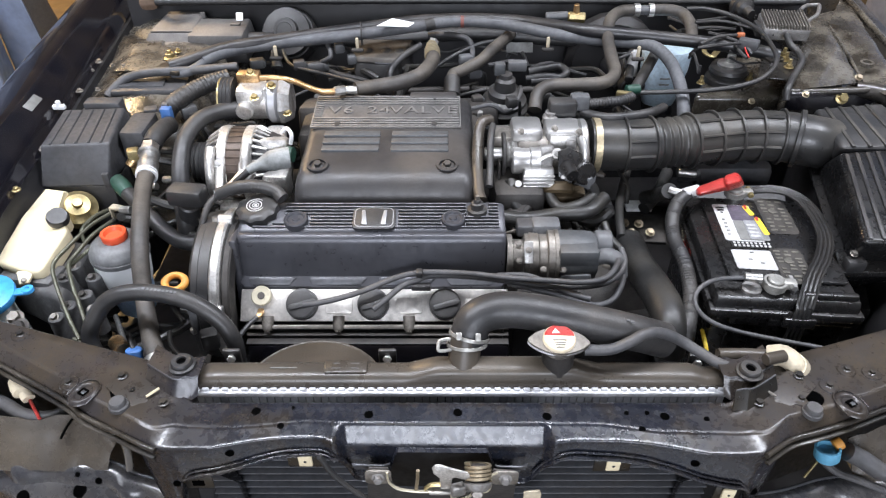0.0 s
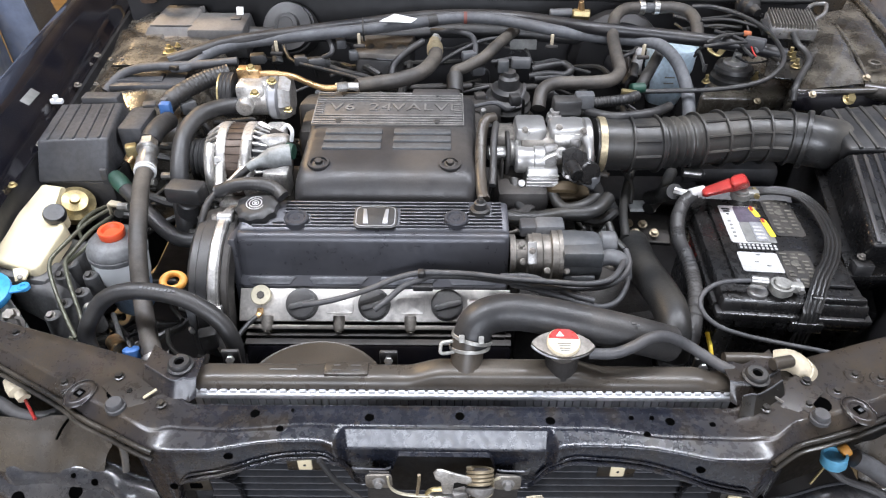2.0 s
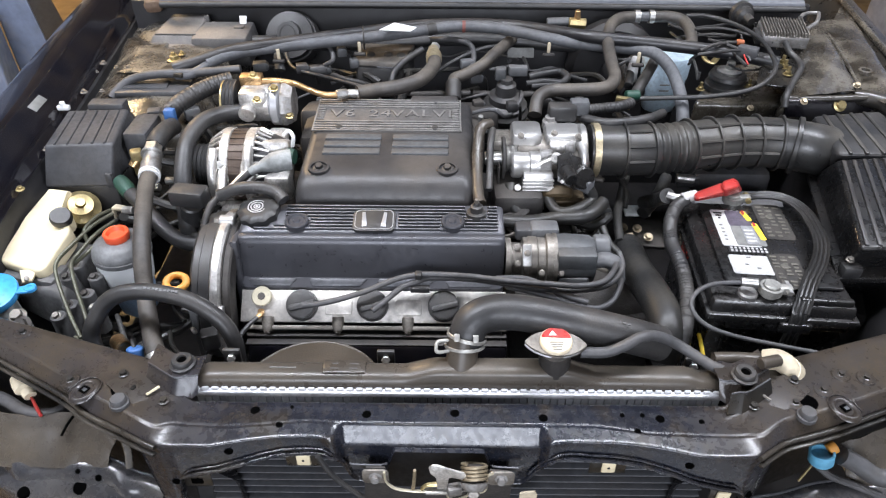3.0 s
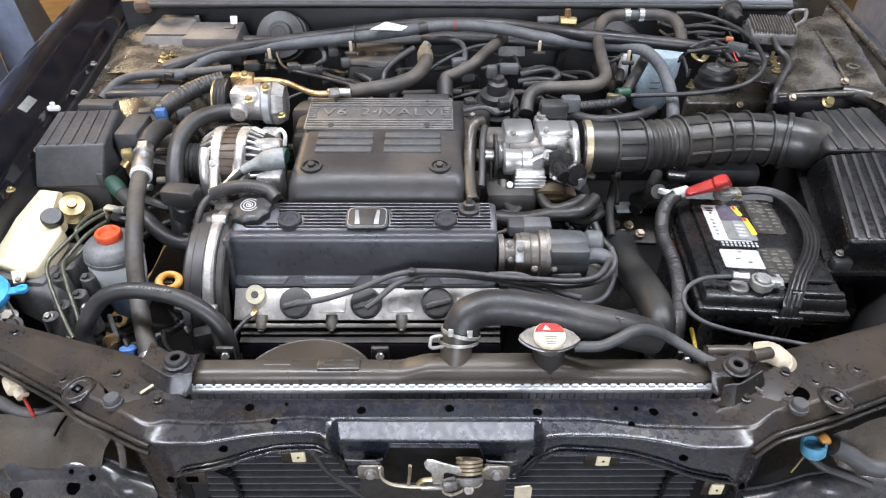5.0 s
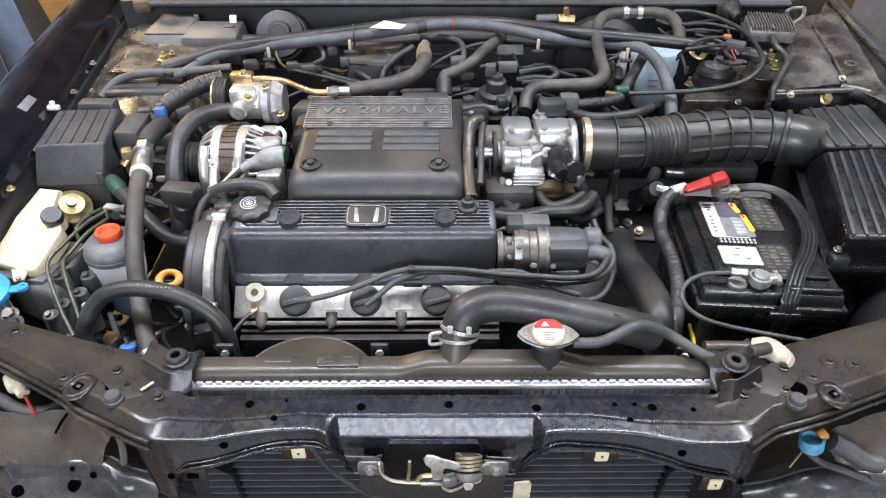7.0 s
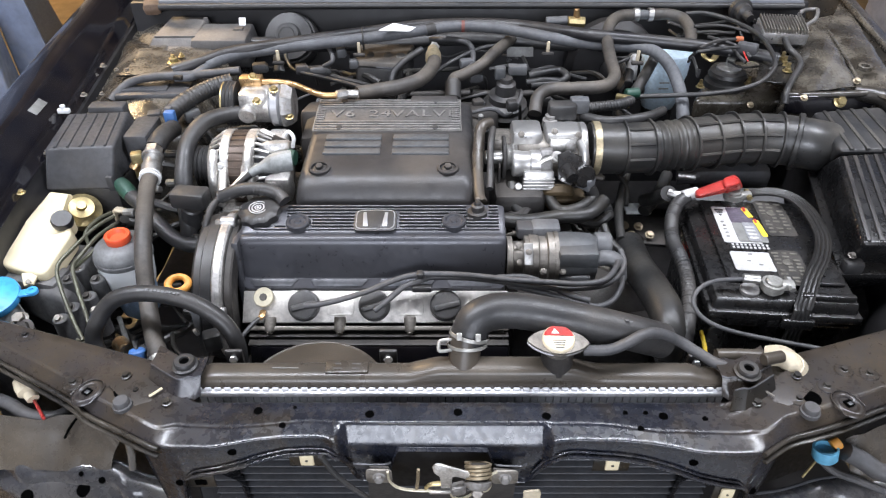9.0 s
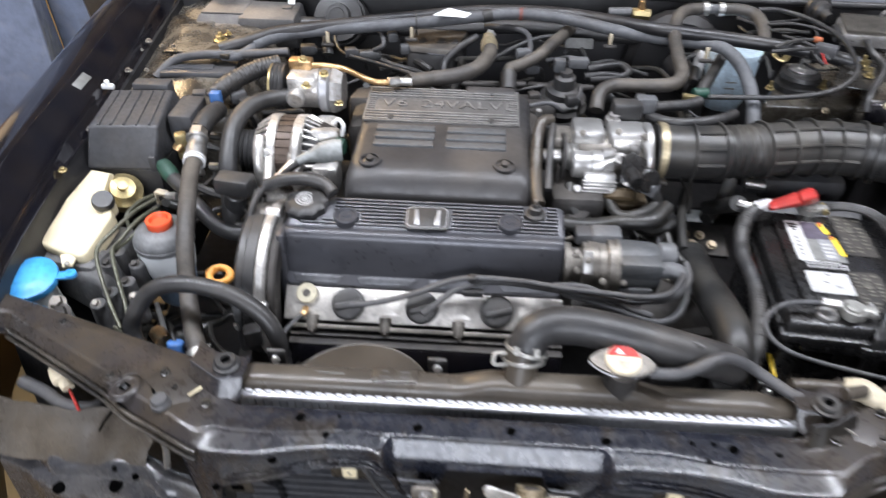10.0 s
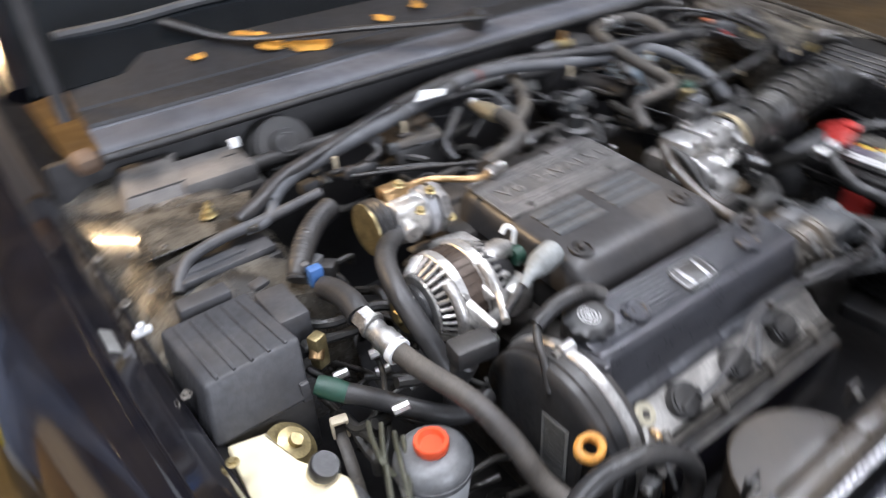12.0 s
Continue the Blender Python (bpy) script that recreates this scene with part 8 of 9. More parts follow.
for p in ((0.562, 1.407, 0.7595), (0.662, 1.398, 0.770), (0.693, 1.333, 0.842), (0.686, 1.299, 0.842), (0.694, 1.349, 0.845)):
    bolt(rt, p, (0, 0, 1), 0.0066, GOLD, "strut_nut")
    part("stud", rod(p, (p[0], p[1], p[2] + 0.018), 0.0036, seg=10), GOLD, rt)
part("brace_foot", slab([(0.620, 1.277, 0.828), (0.711, 1.251, 0.828), (0.751, 1.376, 0.840), (0.669, 1.389, 0.838)], [(0.615, 1.270, 0.836), (0.706, 1.244, 0.836), (0.744, 1.365, 0.848), (0.663, 1.379, 0.846)], 0.003), PAINT_DUSTY, rt)
SH = [(0.651, 1.223, 0.820), (0.844, 1.198, 0.835), (0.931, 1.433, 0.860), (0.924, 1.590, 0.880), (0.777, 1.538, 0.872), (0.734, 1.391, 0.858)]
bm = bmesh.new()
hi = [bm.verts.new((p[0], p[1], p[2] - 0.014)) for p in SH]
lo = [bm.verts.new((p[0], p[1], p[2] - 0.11)) for p in SH]
for i in range(6):
    bm.faces.new((lo[i], lo[(i + 1) % 6], hi[(i + 1) % 6], hi[i]))
bm.faces.new(hi)
bmesh.ops.bevel(bm, geom=[e for e in bm.edges if e.verts[0] in hi and e.verts[1] in hi], offset=0.012, segments=4, affect="EDGES", profile=0.5, clamp_overlap=True)
part("wing_shelf", bm, SHELF, rt, "dusty inner wing shelf")
part("shelf_ridge", tube([(0.818, 1.438, 0.874), (0.810, 1.372, 0.868), (0.803, 1.301, 0.860), (0.792, 1.221, 0.848)], 0.0028, 8), SHELF, rt)
def dent(x, y):
    return 0.0012 * math.sin(61 * x + 3) * math.sin(47 * y) + 0.0008 * math.sin(113 * x - 90 * y)


def patch(corners, bulge, n=16):
    """A pressed sheet between four corners: front left, front right, back right, back left."""
    a, b, c, d = [Vector(q) for q in corners]
    rows_ = []
    for i in range(n + 1):
        u = i / n
        l_, r_ = a.lerp(d, u), b.lerp(c, u)
        row = []
        for j in range(n + 1):
            v = j / n
            p_ = l_.lerp(r_, v)
            row.append(p_ + Vector((0, 0, bulge * (math.sin(math.pi * v) ** 0.6) * math.sin(math.pi * min(1.0, 0.10 + 0.75 * u)) + dent(p_.x, p_.y))))
        rows_.append(row)
    return sheet(rows_, 0.002)


part("shelf_dome", patch([(0.658, 1.209, 0.830), (0.795, 1.224, 0.842), (0.823, 1.442, 0.870), (0.764, 1.438, 0.864)], 0.016), SHELF, rt, "rounded pressing, rubbed brown")
part("shelf_top", patch([(0.801, 1.228, 0.840), (0.834, 1.102, 0.846), (0.949, 1.659, 0.872), (0.831, 1.469, 0.868)], 0.004), SHELF, rt, "dusty brown wing shelf")
part("lip_corner", tube([(0.786, 1.220, 0.832), (0.813, 1.205, 0.834), (0.830, 1.190, 0.832), (0.841, 1.174, 0.822)], 0.016, 12), PAINT_DUSTY, rt, "rounded glossy end of the front edge")
part("front_face", slab([(0.655, 1.2005, 0.797), (0.838, 1.2005, 0.797), (0.838, 1.212, 0.797), (0.655, 1.212, 0.797)], [(0.653, 1.204, 0.832), (0.836, 1.206, 0.835), (0.836, 1.215, 0.835), (0.653, 1.213, 0.832)], 0.003), PAINT, rt, "glossy black front face of the shelf")
bolt(rt, (0.754, 1.203, 0.823), (0, -0.8, 0.5), 0.0085, GOLD)
part("front_lip", tube([(0.649, 1.220, 0.827), (0.713, 1.212, 0.831), (0.793, 1.204, 0.838), (0.840, 1.205, 0.840)], 0.007, 10), PAINT_DUSTY, rt, "rolled black front edge")
bp = (0.817, 1.266, 0.866)
part("shelf_boss", ring((bp[0], bp[1], bp[2] - 0.006), (bp[0], bp[1], bp[2] + 0.002), 0.008, 0.013, 24), SHELF, rt)
for p in ((0.764, 1.216, 0.815), (0.788, 1.229, 0.852), (0.626, 1.286, 0.775), (0.683, 1.202, 0.830)):
    bolt(rt, p, (0, -0.5, 0.8), 0.005, RUSTY)
for p in ((0.688, 1.260, 0.795), (0.713, 1.254, 0.798)):
    part("hole", rod((p[0], p[1] - 0.001, p[2]), (p[0], p[1] - 0.006, p[2]), 0.006, seg=12), INK, rt)

# ---- brake fluid reservoir ----
bf = thing("clutch_reservoir", (0.46, 1.36, 0.70), "frosted pale blue fluid reservoir with screw lid", "reservoir")
r0 = Vector((0.508, 1.506, 0.754))
part("body", lathe(r0 + Vector((0, 0, -0.085)), r0 + Vector((0, 0, 0.035)), [(0.036, 0), (0.042, 0.15), (0.048, 0.3), (0.050, 0.62), (0.053, 0.7), (0.0545, 1)], 36), FLUID_PALE, bf)
part("lid", lathe(r0 + Vector((0, 0, 0.034)), r0 + Vector((0, 0, 0.056)), [(0.0560, 0), (0.0575, 0.4), (0.0555, 0.8), (0.044, 1)], 36), FLUID_PALE, bf, "pale dusty screw lid")
part("base", rod(r0 + Vector((0.0, -0.01, -0.13)), r0 + Vector((0, 0, -0.08)), 0.036), DARK, bf)
for k in range(3):
    part("print", moved(box(0, 0, 0, 0.022, 0.001, 0.003, 0), Matrix.Translation(r0 + Vector((-0.01, -0.0535, -0.005 - 0.014 * k)))), GREY_LABEL, bf)

# ---- strut brace and the conduit along it ----
brace = thing("strut_brace", (0.000, 1.526, 0.815), "black painted tubular strut brace", "strut brace")
BR = [(-0.556, 1.332, 0.830), (-0.509, 1.354, 0.838), (-0.452, 1.390, 0.845), (-0.354, 1.430, 0.847), (-0.204, 1.494, 0.846), (-0.030, 1.542, 0.850), (0.147, 1.542, 0.850), (0.312, 1.428, 0.868), (0.432, 1.407, 0.864), (0.544, 1.383, 0.860), (0.610, 1.366, 0.856), (0.682, 1.344, 0.848)]
part("tube", tube(BR, 0.0135, 18), SATIN, brace)
for k in (0, -1):
    e = Vector(BR[k])
    part("end_plate", box(e.x, e.y, e.z - 0.006, 0.06, 0.035, 0.010, 0.003, rz=-20 if k == 0 else 20), PAINT_DUSTY, brace)
cond2 = thing("wiring_conduit", (0.000, 1.484, 0.825), "grey taped wiring conduit along the strut brace", "conduit")
CON = [(-0.492, 1.353, 0.831), (-0.468, 1.374, 0.838), (-0.421, 1.401, 0.841), (-0.342, 1.429, 0.842), (-0.262, 1.456, 0.841), (-0.166, 1.479, 0.844), (-0.079, 1.496, 0.850), (-0.018, 1.509, 0.855), (0.045, 1.517, 0.857), (0.120, 1.506, 0.856), (0.181, 1.487, 0.852), (0.251, 1.453, 0.850), (0.331, 1.425, 0.850), (0.404, 1.406, 0.851), (0.441, 1.387, 0.849), (0.462, 1.343, 0.838), (0.468, 1.288, 0.823), (0.469, 1.242, 0.802), (0.467, 1.209, 0.777)]
part("sleeve", tube(CON, 0.0125, 14), TAPE, cond2)
part("left_tail", tube([(-0.489, 1.360, 0.831), (-0.499, 1.334, 0.829), (-0.521, 1.322, 0.822), (-0.550, 1.323, 0.820)], 0.0095, 12), TAPE, cond2)
part("tape_wrap", ring((0.039, 1.514, 0.857), (0.046, 1.514, 0.857), 0.0124, 0.0132, 20), RED_TAPE, cond2, "red tape mark")
part("tape_wrap", ring((-0.040, 1.503, 0.852), (-0.020, 1.509, 0.855), 0.0124, 0.0136, 20), PLASTIC, cond2)
for p in ((-0.353, 1.412, 0.849), (-0.185, 1.456, 0.849), (0.224, 1.440, 0.857), (0.404, 1.384, 0.859)):
    cp = part("clip", box(p[0], p[1] - 0.012, p[2] - 0.016, 0.007, 0.006, 0.028, 0.002), AGED_WHITE, cond2, "pale plastic conduit clip")
    part("clip_foot", box(p[0], p[1] - 0.016, p[2] - 0.028, 0.026, 0.010, 0.008, 0.003), BLOCK, cp)
single("paper_scrap", prism([(-0.040, -0.016), (-0.010, 0.014), (0.040, 0.006), (0.028, -0.010)], 0.0008, pose(*(-0.102, 1.478, 0.867), 18, 4, -4)), WHITE, "torn white paper scrap on the conduit", "paper")
single("brace_tie", torus((-0.177, 1.465, 0.848), (1, 0.1, 0), 0.024, 0.002, 24, 6), PLASTIC, "black cable tie round the brace", "cable tie")

# ---- hoses and lines behind the engine ----
fh = thing("fuel_hose", (-0.104, 1.422, 0.763), "grey-brown rubber fuel hose with brass end", "hose")
part("hose", tube([(-0.168, 1.231, 0.826), (-0.126, 1.252, 0.824), (-0.082, 1.260, 0.829), (-0.044, 1.288, 0.833), (-0.023, 1.344, 0.835), (-0.021, 1.403, 0.832)], 0.0145, 16), HOSE_DUSTY, fh)
part("crimp", lathe((-0.022, 1.373, 0.833), (-0.024, 1.435, 0.834), [(0.0155, 0), (0.017, 0.15), (0.0155, 0.3), (0.017, 0.45), (0.016, 0.6), (0.012, 0.8), (0.012, 1.0)], 22), CRIMP, fh, "pale gold crimp sleeve")
part("union_bolt", rod((-0.024, 1.443, 0.832), (-0.018, 1.453, 0.838), 0.011, seg=6), STEEL, fh)
part("side_tube", tube([(-0.048, 1.460, 0.825), (-0.085, 1.434, 0.810), (-0.112, 1.417, 0.785), (-0.114, 1.386, 0.766)], 0.008, 10), RUBBER, fh)
hp = thing("heater_hose", (0.381, 1.523, 0.800), "dusty black rubber heater hose", "hose")
part("long_hose", tube([(0.421, 1.522, 0.880), (0.385, 1.508, 0.880), (0.357, 1.463, 0.876), (0.343, 1.396, 0.862), (0.340, 1.327, 0.848), (0.337, 1.277, 0.840), (0.309, 1.235, 0.840), (0.255, 1.229, 0.838), (0.206, 1.231, 0.835), (0.180, 1.209, 0.830), (0.172, 1.179, 0.810)], 0.0125, 16), HOSE_DUSTY, hp)
part("short_hose", tube([(0.463, 1.522, 0.880), (0.500, 1.522, 0.880), (0.527, 1.505, 0.876), (0.532, 1.462, 0.868), (0.525, 1.415, 0.855)], 0.0125, 16), HOSE_DUSTY, hp)
jn = part("joiner", rod((0.419, 1.522, 0.880), (0.466, 1.522, 0.880), 0.0105), CONNECT, hp, "plated hose joiner")
for a, b in (((0.421, 1.522, 0.880), (0.433, 1.522, 0.880)), ((0.453, 1.522, 0.880), (0.464, 1.522, 0.880))):
    part("joiner_clamp", ring(a, b, 0.0125, 0.0145, 22), STEEL, jn)
hose("grey_vacuum_hose", "grey taped vacuum hose behind the intake cover", [(0.019, 1.343, 0.786), (0.021, 1.379, 0.792), (0.043, 1.387, 0.799), (0.080, 1.409, 0.810), (0.112, 1.452, 0.822), (0.155, 1.532, 0.823)], 0.0125, HOSE_DUSTY)
hose("vacuum_sleeve", "grey sleeve end at the intake cover", [(0.019, 1.323, 0.770), (0.019, 1.360, 0.791)], 0.017, PLASTIC)
for pts, r, mt in (
    ([(-0.032, 1.554, 0.812), (0.020, 1.526, 0.823), (0.058, 1.492, 0.823), (0.064, 1.442, 0.807), (0.051, 1.424, 0.791)], 0.006, RUBBER_GREY),
    ([(-0.036, 1.436, 0.770), (0.020, 1.454, 0.801), (0.082, 1.472, 0.823), (0.132, 1.478, 0.828)], 0.0045, RUBBER),
    ([(0.166, 1.635, 0.770), (0.180, 1.496, 0.791), (0.188, 1.443, 0.781)], 0.004, RUBBER),
    ([(0.186, 1.419, 0.781), (0.216, 1.424, 0.786), (0.255, 1.436, 0.786), (0.268, 1.412, 0.781), (0.247, 1.407, 0.770), (0.191, 1.404, 0.765)], 0.0085, RUBBER),
    ([(0.180, 1.407, 0.770), (0.222, 1.409, 0.775), (0.266, 1.407, 0.770), (0.272, 1.401, 0.760)], 0.0075, RUBBER),
    ([(0.063, 1.401, 0.749), (0.119, 1.395, 0.749), (0.167, 1.395, 0.749), (0.198, 1.401, 0.749)], 0.008, BLOCK),
    ([(-0.267, 1.448, 0.791), (-0.245, 1.442, 0.807), (-0.253, 1.466, 0.823), (-0.265, 1.483, 0.823)], 0.005, RUBBER_GREY),
    ([(-0.364, 1.519, 0.801), (-0.353, 1.479, 0.791), (-0.327, 1.436, 0.786), (-0.258, 1.388, 0.791), (-0.191, 1.330, 0.801), (-0.095, 1.269, 0.801)], 0.0042, RUBBER),
    ([(-0.285, 1.473, 0.770), (-0.229, 1.430, 0.770), (-0.176, 1.401, 0.770), (-0.150, 1.378, 0.770)], 0.006, RUBBER),
    ([(-0.173, 1.359, 0.760), (-0.102, 1.367, 0.760), (-0.005, 1.372, 0.760), (0.056, 1.378, 0.760)], 0.007, BLOCK),
    ([(0.463, 1.445, 0.812), (0.429, 1.388, 0.791), (0.397, 1.337, 0.770)], 0.012, PLASTIC),
    ([(0.377, 1.470, 0.801), (0.405, 1.457, 0.807), (0.436, 1.463, 0.817)], 0.004, RUBBER),
    ([(0.367, 1.424, 0.801), (0.396, 1.442, 0.807), (0.424, 1.441, 0.817)], 0.004, RUBBER),
):
    hose("vacuum_line", "small dusty vacuum line behind the engine", pts, r, mt)
hose("throttle_cable", "thin black throttle cable", [(0.363, 1.241, 0.815), (0.432, 1.235, 0.820), (0.502, 1.221, 0.830), (0.559, 1.209, 0.845), (0.603, 1.222, 0.855), (0.639, 1.260, 0.868), (0.649, 1.311, 0.878), (0.647, 1.383, 0.885), (0.617, 1.451, 0.890), (0.572, 1.500, 0.890), (0.534, 1.515, 0.885)], 0.0046, RUBBER, "cable", 10)
single("cable_bracket", box(*(0.347, 1.223, 0.815), 0.030, 0.012, 0.024, 0.003, rz=-20), GOLD, "yellow zinc cable bracket", "bracket")
single("green_clip", rod((0.354, 1.239, 0.822), (0.381, 1.244, 0.822), 0.010), GREEN, "green plastic hose clip", "clip")
wt2 = thing("wire_tag", (0.416, 1.451, 0.790), "white paper tag wrapped round a loom", "tag")
part("sleeve", rod((0.397, 1.385, 0.777), (0.422, 1.477, 0.803), 0.0092), RUBBER, wt2)
part("tag", lathe((0.410, 1.424, 0.770), (0.416, 1.440, 0.822), [(0.0125, 0), (0.0130, 0.1), (0.0115, 0.55), (0.0075, 0.9), (0.004, 1)], 16), LABEL_WHITE, wt2, "torn white paper wrap")
hose("convoluted_cable", "ribbed black cable sleeve", [(0.268, 1.172, 0.825), (0.301, 1.179, 0.825), (0.335, 1.188, 0.825), (0.360, 1.213, 0.820)], 0.009, RUBBER, "cable", 12, corrugated(0.006, 0.15))
hose("brake_vacuum_hose", "black hose over the intake duct", [(0.250, 1.128, 0.830), (0.285, 1.100, 0.835), (0.325, 1.103, 0.835), (0.369, 1.118, 0.835), (0.403, 1.150, 0.830)], 0.0085, RUBBER)

# brake booster and other dark hardware on the bulkhead
bo = thing("blower_motor", (-0.404, 1.751, 0.770), "black ridged round motor housing", "motor housing")
p = Vector((-0.365, 1.572, 0.812))
part("dome", lathe(p + Vector((0, 0.05, -0.03)), p + Vector((0, -0.01, 0.01)), [(0.065, 0), (0.065, 0.3), (0.060, 0.5), (0.056, 0.5), (0.054, 0.75), (0.030, 0.8), (0.026, 1.0), (0.012, 1.0)], 40), RUBBER, bo)
part("hub", torus(p + Vector((0, -0.008, 0.008)), (0, -0.8, 0.55), 0.018, 0.004, 24, 8), RUBBER, bo)
cb = thing("control_box", (-0.133, 1.658, 0.718), "black plastic vacuum control box", "control box")
p = Vector((-0.119, 1.479, 0.801))
part("box", slab([(-0.196, 1.440, 0.690), (-0.085, 1.440, 0.690), (-0.070, 1.545, 0.690), (-0.196, 1.545, 0.690)], [(-0.200, 1.462, 0.786), (-0.096, 1.448, 0.786), (-0.070, 1.548, 0.792), (-0.194, 1.552, 0.792)], 0.006), PLASTIC, cb)
part("lid", slab([(-0.203, 1.460, 0.786), (-0.093, 1.444, 0.786), (-0.066, 1.550, 0.792), (-0.196, 1.555, 0.792)], [(-0.200, 1.466, 0.797), (-0.097, 1.450, 0.797), (-0.070, 1.548, 0.803), (-0.193, 1.552, 0.803)], 0.003), HOSE_DUSTY, cb, "brown dusty lid")
part("lid_edge", tube([(-0.150, 1.449, 0.788), (-0.125, 1.445, 0.788), (-0.098, 1.443, 0.788)], 0.0018, 6), RIB, cb)
for q in ((-0.168, 1.492, 0.799), (-0.128, 1.492, 0.799), (-0.098, 1.488, 0.799)):
    part("port", rod(q, (q[0], q[1] - 0.001, q[2] + 0.003), 0.010), PLASTIC, cb)
eg = thing("idle_valve", (0.135, 1.397, 0.728), "black plastic vacuum valve with stacked rings", "valve")
p = Vector((0.127, 1.309, 0.770))
part("body", lathe(p + Vector((0, 0.01, -0.03)), p + Vector((0, 0, 0.055)), [(0.048, 0), (0.050, 0.12), (0.044, 0.2), (0.046, 0.32), (0.034, 0.4), (0.034, 0.55), (0.022, 0.6), (0.020, 0.85), (0.014, 0.9), (0.012, 1.0)], 32), PLASTIC, eg)
part("plug", box(*(0.114, 1.315, 0.833), 0.022, 0.018, 0.026, 0.004), GREY_CAP, eg)
part("connector", box(*(0.150, 1.326, 0.835), 0.038, 0.018, 0.020, 0.003), CONNECT, eg)
for px_, w, mt in (((-0.280, 1.448, 0.781), 0.045, CONNECT), ((0.050, 1.439, 0.801), 0.03, CONNECT), ((-0.230, 1.476, 0.812), 0.02, CONNECT), ((-0.314, 1.433, 0.791), 0.025, FUSE), ((0.068, 1.412, 0.781), 0.026, FUSE), ((-0.203, 1.464, 0.791), 0.018, CONNECT), ((0.133, 1.232, 0.801), 0.02, PLASTIC), ((0.206, 1.318, 0.770), 0.03, PLASTIC), ((0.070, 1.302, 0.770), 0.022, BLOCK), ((-0.401, 1.418, 0.801), 0.03, CONNECT)):
    cn = thing("wiring_plug", px_, "dusty grey wiring plug", "connector", "grey wiring plugs")
    part("shell", box(*px_, w, 0.020, 0.020, 0.003, rz=12), mt, cn)
    part("collar", box(px_[0] + w * 0.5, px_[1], px_[2], w * 0.25, 0.014, 0.014, 0.002, rz=12), GREY_CAP, cn)
    part("wire", tube([(px_[0] + w * 0.5, px_[1], px_[2]), (px_[0] + w * 0.9, px_[1] + 0.015, px_[2] - 0.01), (px_[0] + w * 1.1, px_[1] + 0.03, px_[2] - 0.05)], 0.0035, 8), RUBBER, cn)
pv = thing("pressure_valve", (-0.385, 1.548, 0.770), "grey plastic check valve on a vacuum hose", "valve")
part("body", lathe((-0.363, 1.430, 0.786), (-0.365, 1.453, 0.817), [(0.013, 0), (0.010, 0.4), (0.008, 0.5), (0.012, 0.6), (0.010, 1.0)], 18), GREY_CAP, pv)
bv = thing("bleed_valve", (0.289, 1.553, 0.857), "brass heater control valve on the bulkhead", "valve")
part("stem", rod((0.297, 1.525, 0.859), (0.294, 1.521, 0.893), 0.009, 0.006), COPPER, bv)
part("body", rod((0.277, 1.522, 0.865), (0.315, 1.521, 0.863), 0.012, seg=8), GOLD, bv)
part("arm", rod((0.229, 1.531, 0.862), (0.278, 1.529, 0.865), 0.010), CONNECT, bv)
single("data_label", box(*(0.173, 1.506, 0.801), 0.060, 0.002, 0.022, 0.001, rx=-25), GREY_LABEL, "small silver bordered data label", "label")
hose("loom_main", "thick black wiring loom along the bulkhead", [(-0.45, 1.56, 0.80), (-0.2, 1.58, 0.79), (0.05, 1.59, 0.80), (0.3, 1.58, 0.79), (0.5, 1.54, 0.80)], 0.016, RUBBER, "wiring")
single("master_cylinder", join(rod((0.40, 1.62, 0.74), (0.40, 1.56, 0.74), 0.11), rod((0.40, 1.56, 0.74), (0.42, 1.42, 0.74), 0.03)), DARK, "black brake servo and master cylinder", "brake servo")

# control unit with cooling fins
ec = thing("ignition_module", (0.753, 1.484, 0.860), "finned aluminium ignition module", "control module")
p = Vector((0.704, 1.397, 0.895))
E0 = pose(p.x, p.y + 0.01, p.z, 8, 0, -8) @ Matrix.Scale(0.82, 4)
part("case", moved(box(0, 0, -0.014, 0.110, 0.085, 0.030, 0.004), E0), ALU_DULL, ec, "dull cast case")
for k in range(15):
    part("fin", moved(box(-0.050 + 0.0071 * k, 0.0, 0.006, 0.0026, 0.082, 0.012, 0.0006), E0), ALU_BROWN, ec)
part("side_plug", moved(box(-0.062, -0.01, -0.016, 0.016, 0.05, 0.022, 0.003), E0), PLASTIC, ec)
part("foot", moved(box(0.02, 0, -0.034, 0.06, 0.06, 0.02, 0.003), E0), PAINT_DUSTY, ec)
hose("module_lead", "taped black lead from the ignition module", [(0.693, 1.361, 0.885), (0.694, 1.333, 0.875), (0.703, 1.315, 0.868), (0.701, 1.285, 0.862), (0.679, 1.254, 0.850), (0.652, 1.212, 0.840), (0.649, 1.199, 0.820)], 0.0062, RUBBER, "wiring")
hg = thing("wing_bracket", (0.824, 1.508, 0.880), "pale plated steel bracket on the wing", "bracket")
part("loop", tube([(0.781, 1.507, 0.885), (0.802, 1.533, 0.885), (0.826, 1.541, 0.885), (0.834, 1.534, 0.885), (0.809, 1.486, 0.882), (0.779, 1.456, 0.880), (0.763, 1.426, 0.876)], 0.0042, 10), ALU_DULL, hg, "pale bent wire loop")
gm = thing("bulkhead_grommet", (0.666, 1.515, 0.880), "black rubber bulkhead grommet", "grommet")
g0 = Vector((0.662, 1.515, 0.885))
part("cone", lathe(g0 + Vector((0, 0.03, 0)), g0 + Vector((0.01, -0.02, -0.006)), [(0.026, 0), (0.026, 0.2), (0.020, 0.25), (0.019, 0.5), (0.011, 0.6), (0.009, 1)], 24), RUBBER, gm)
wr = thing("open_wiring", (0.597, 1.396, 0.850), "tangled wires with orange and red connectors", "wiring")
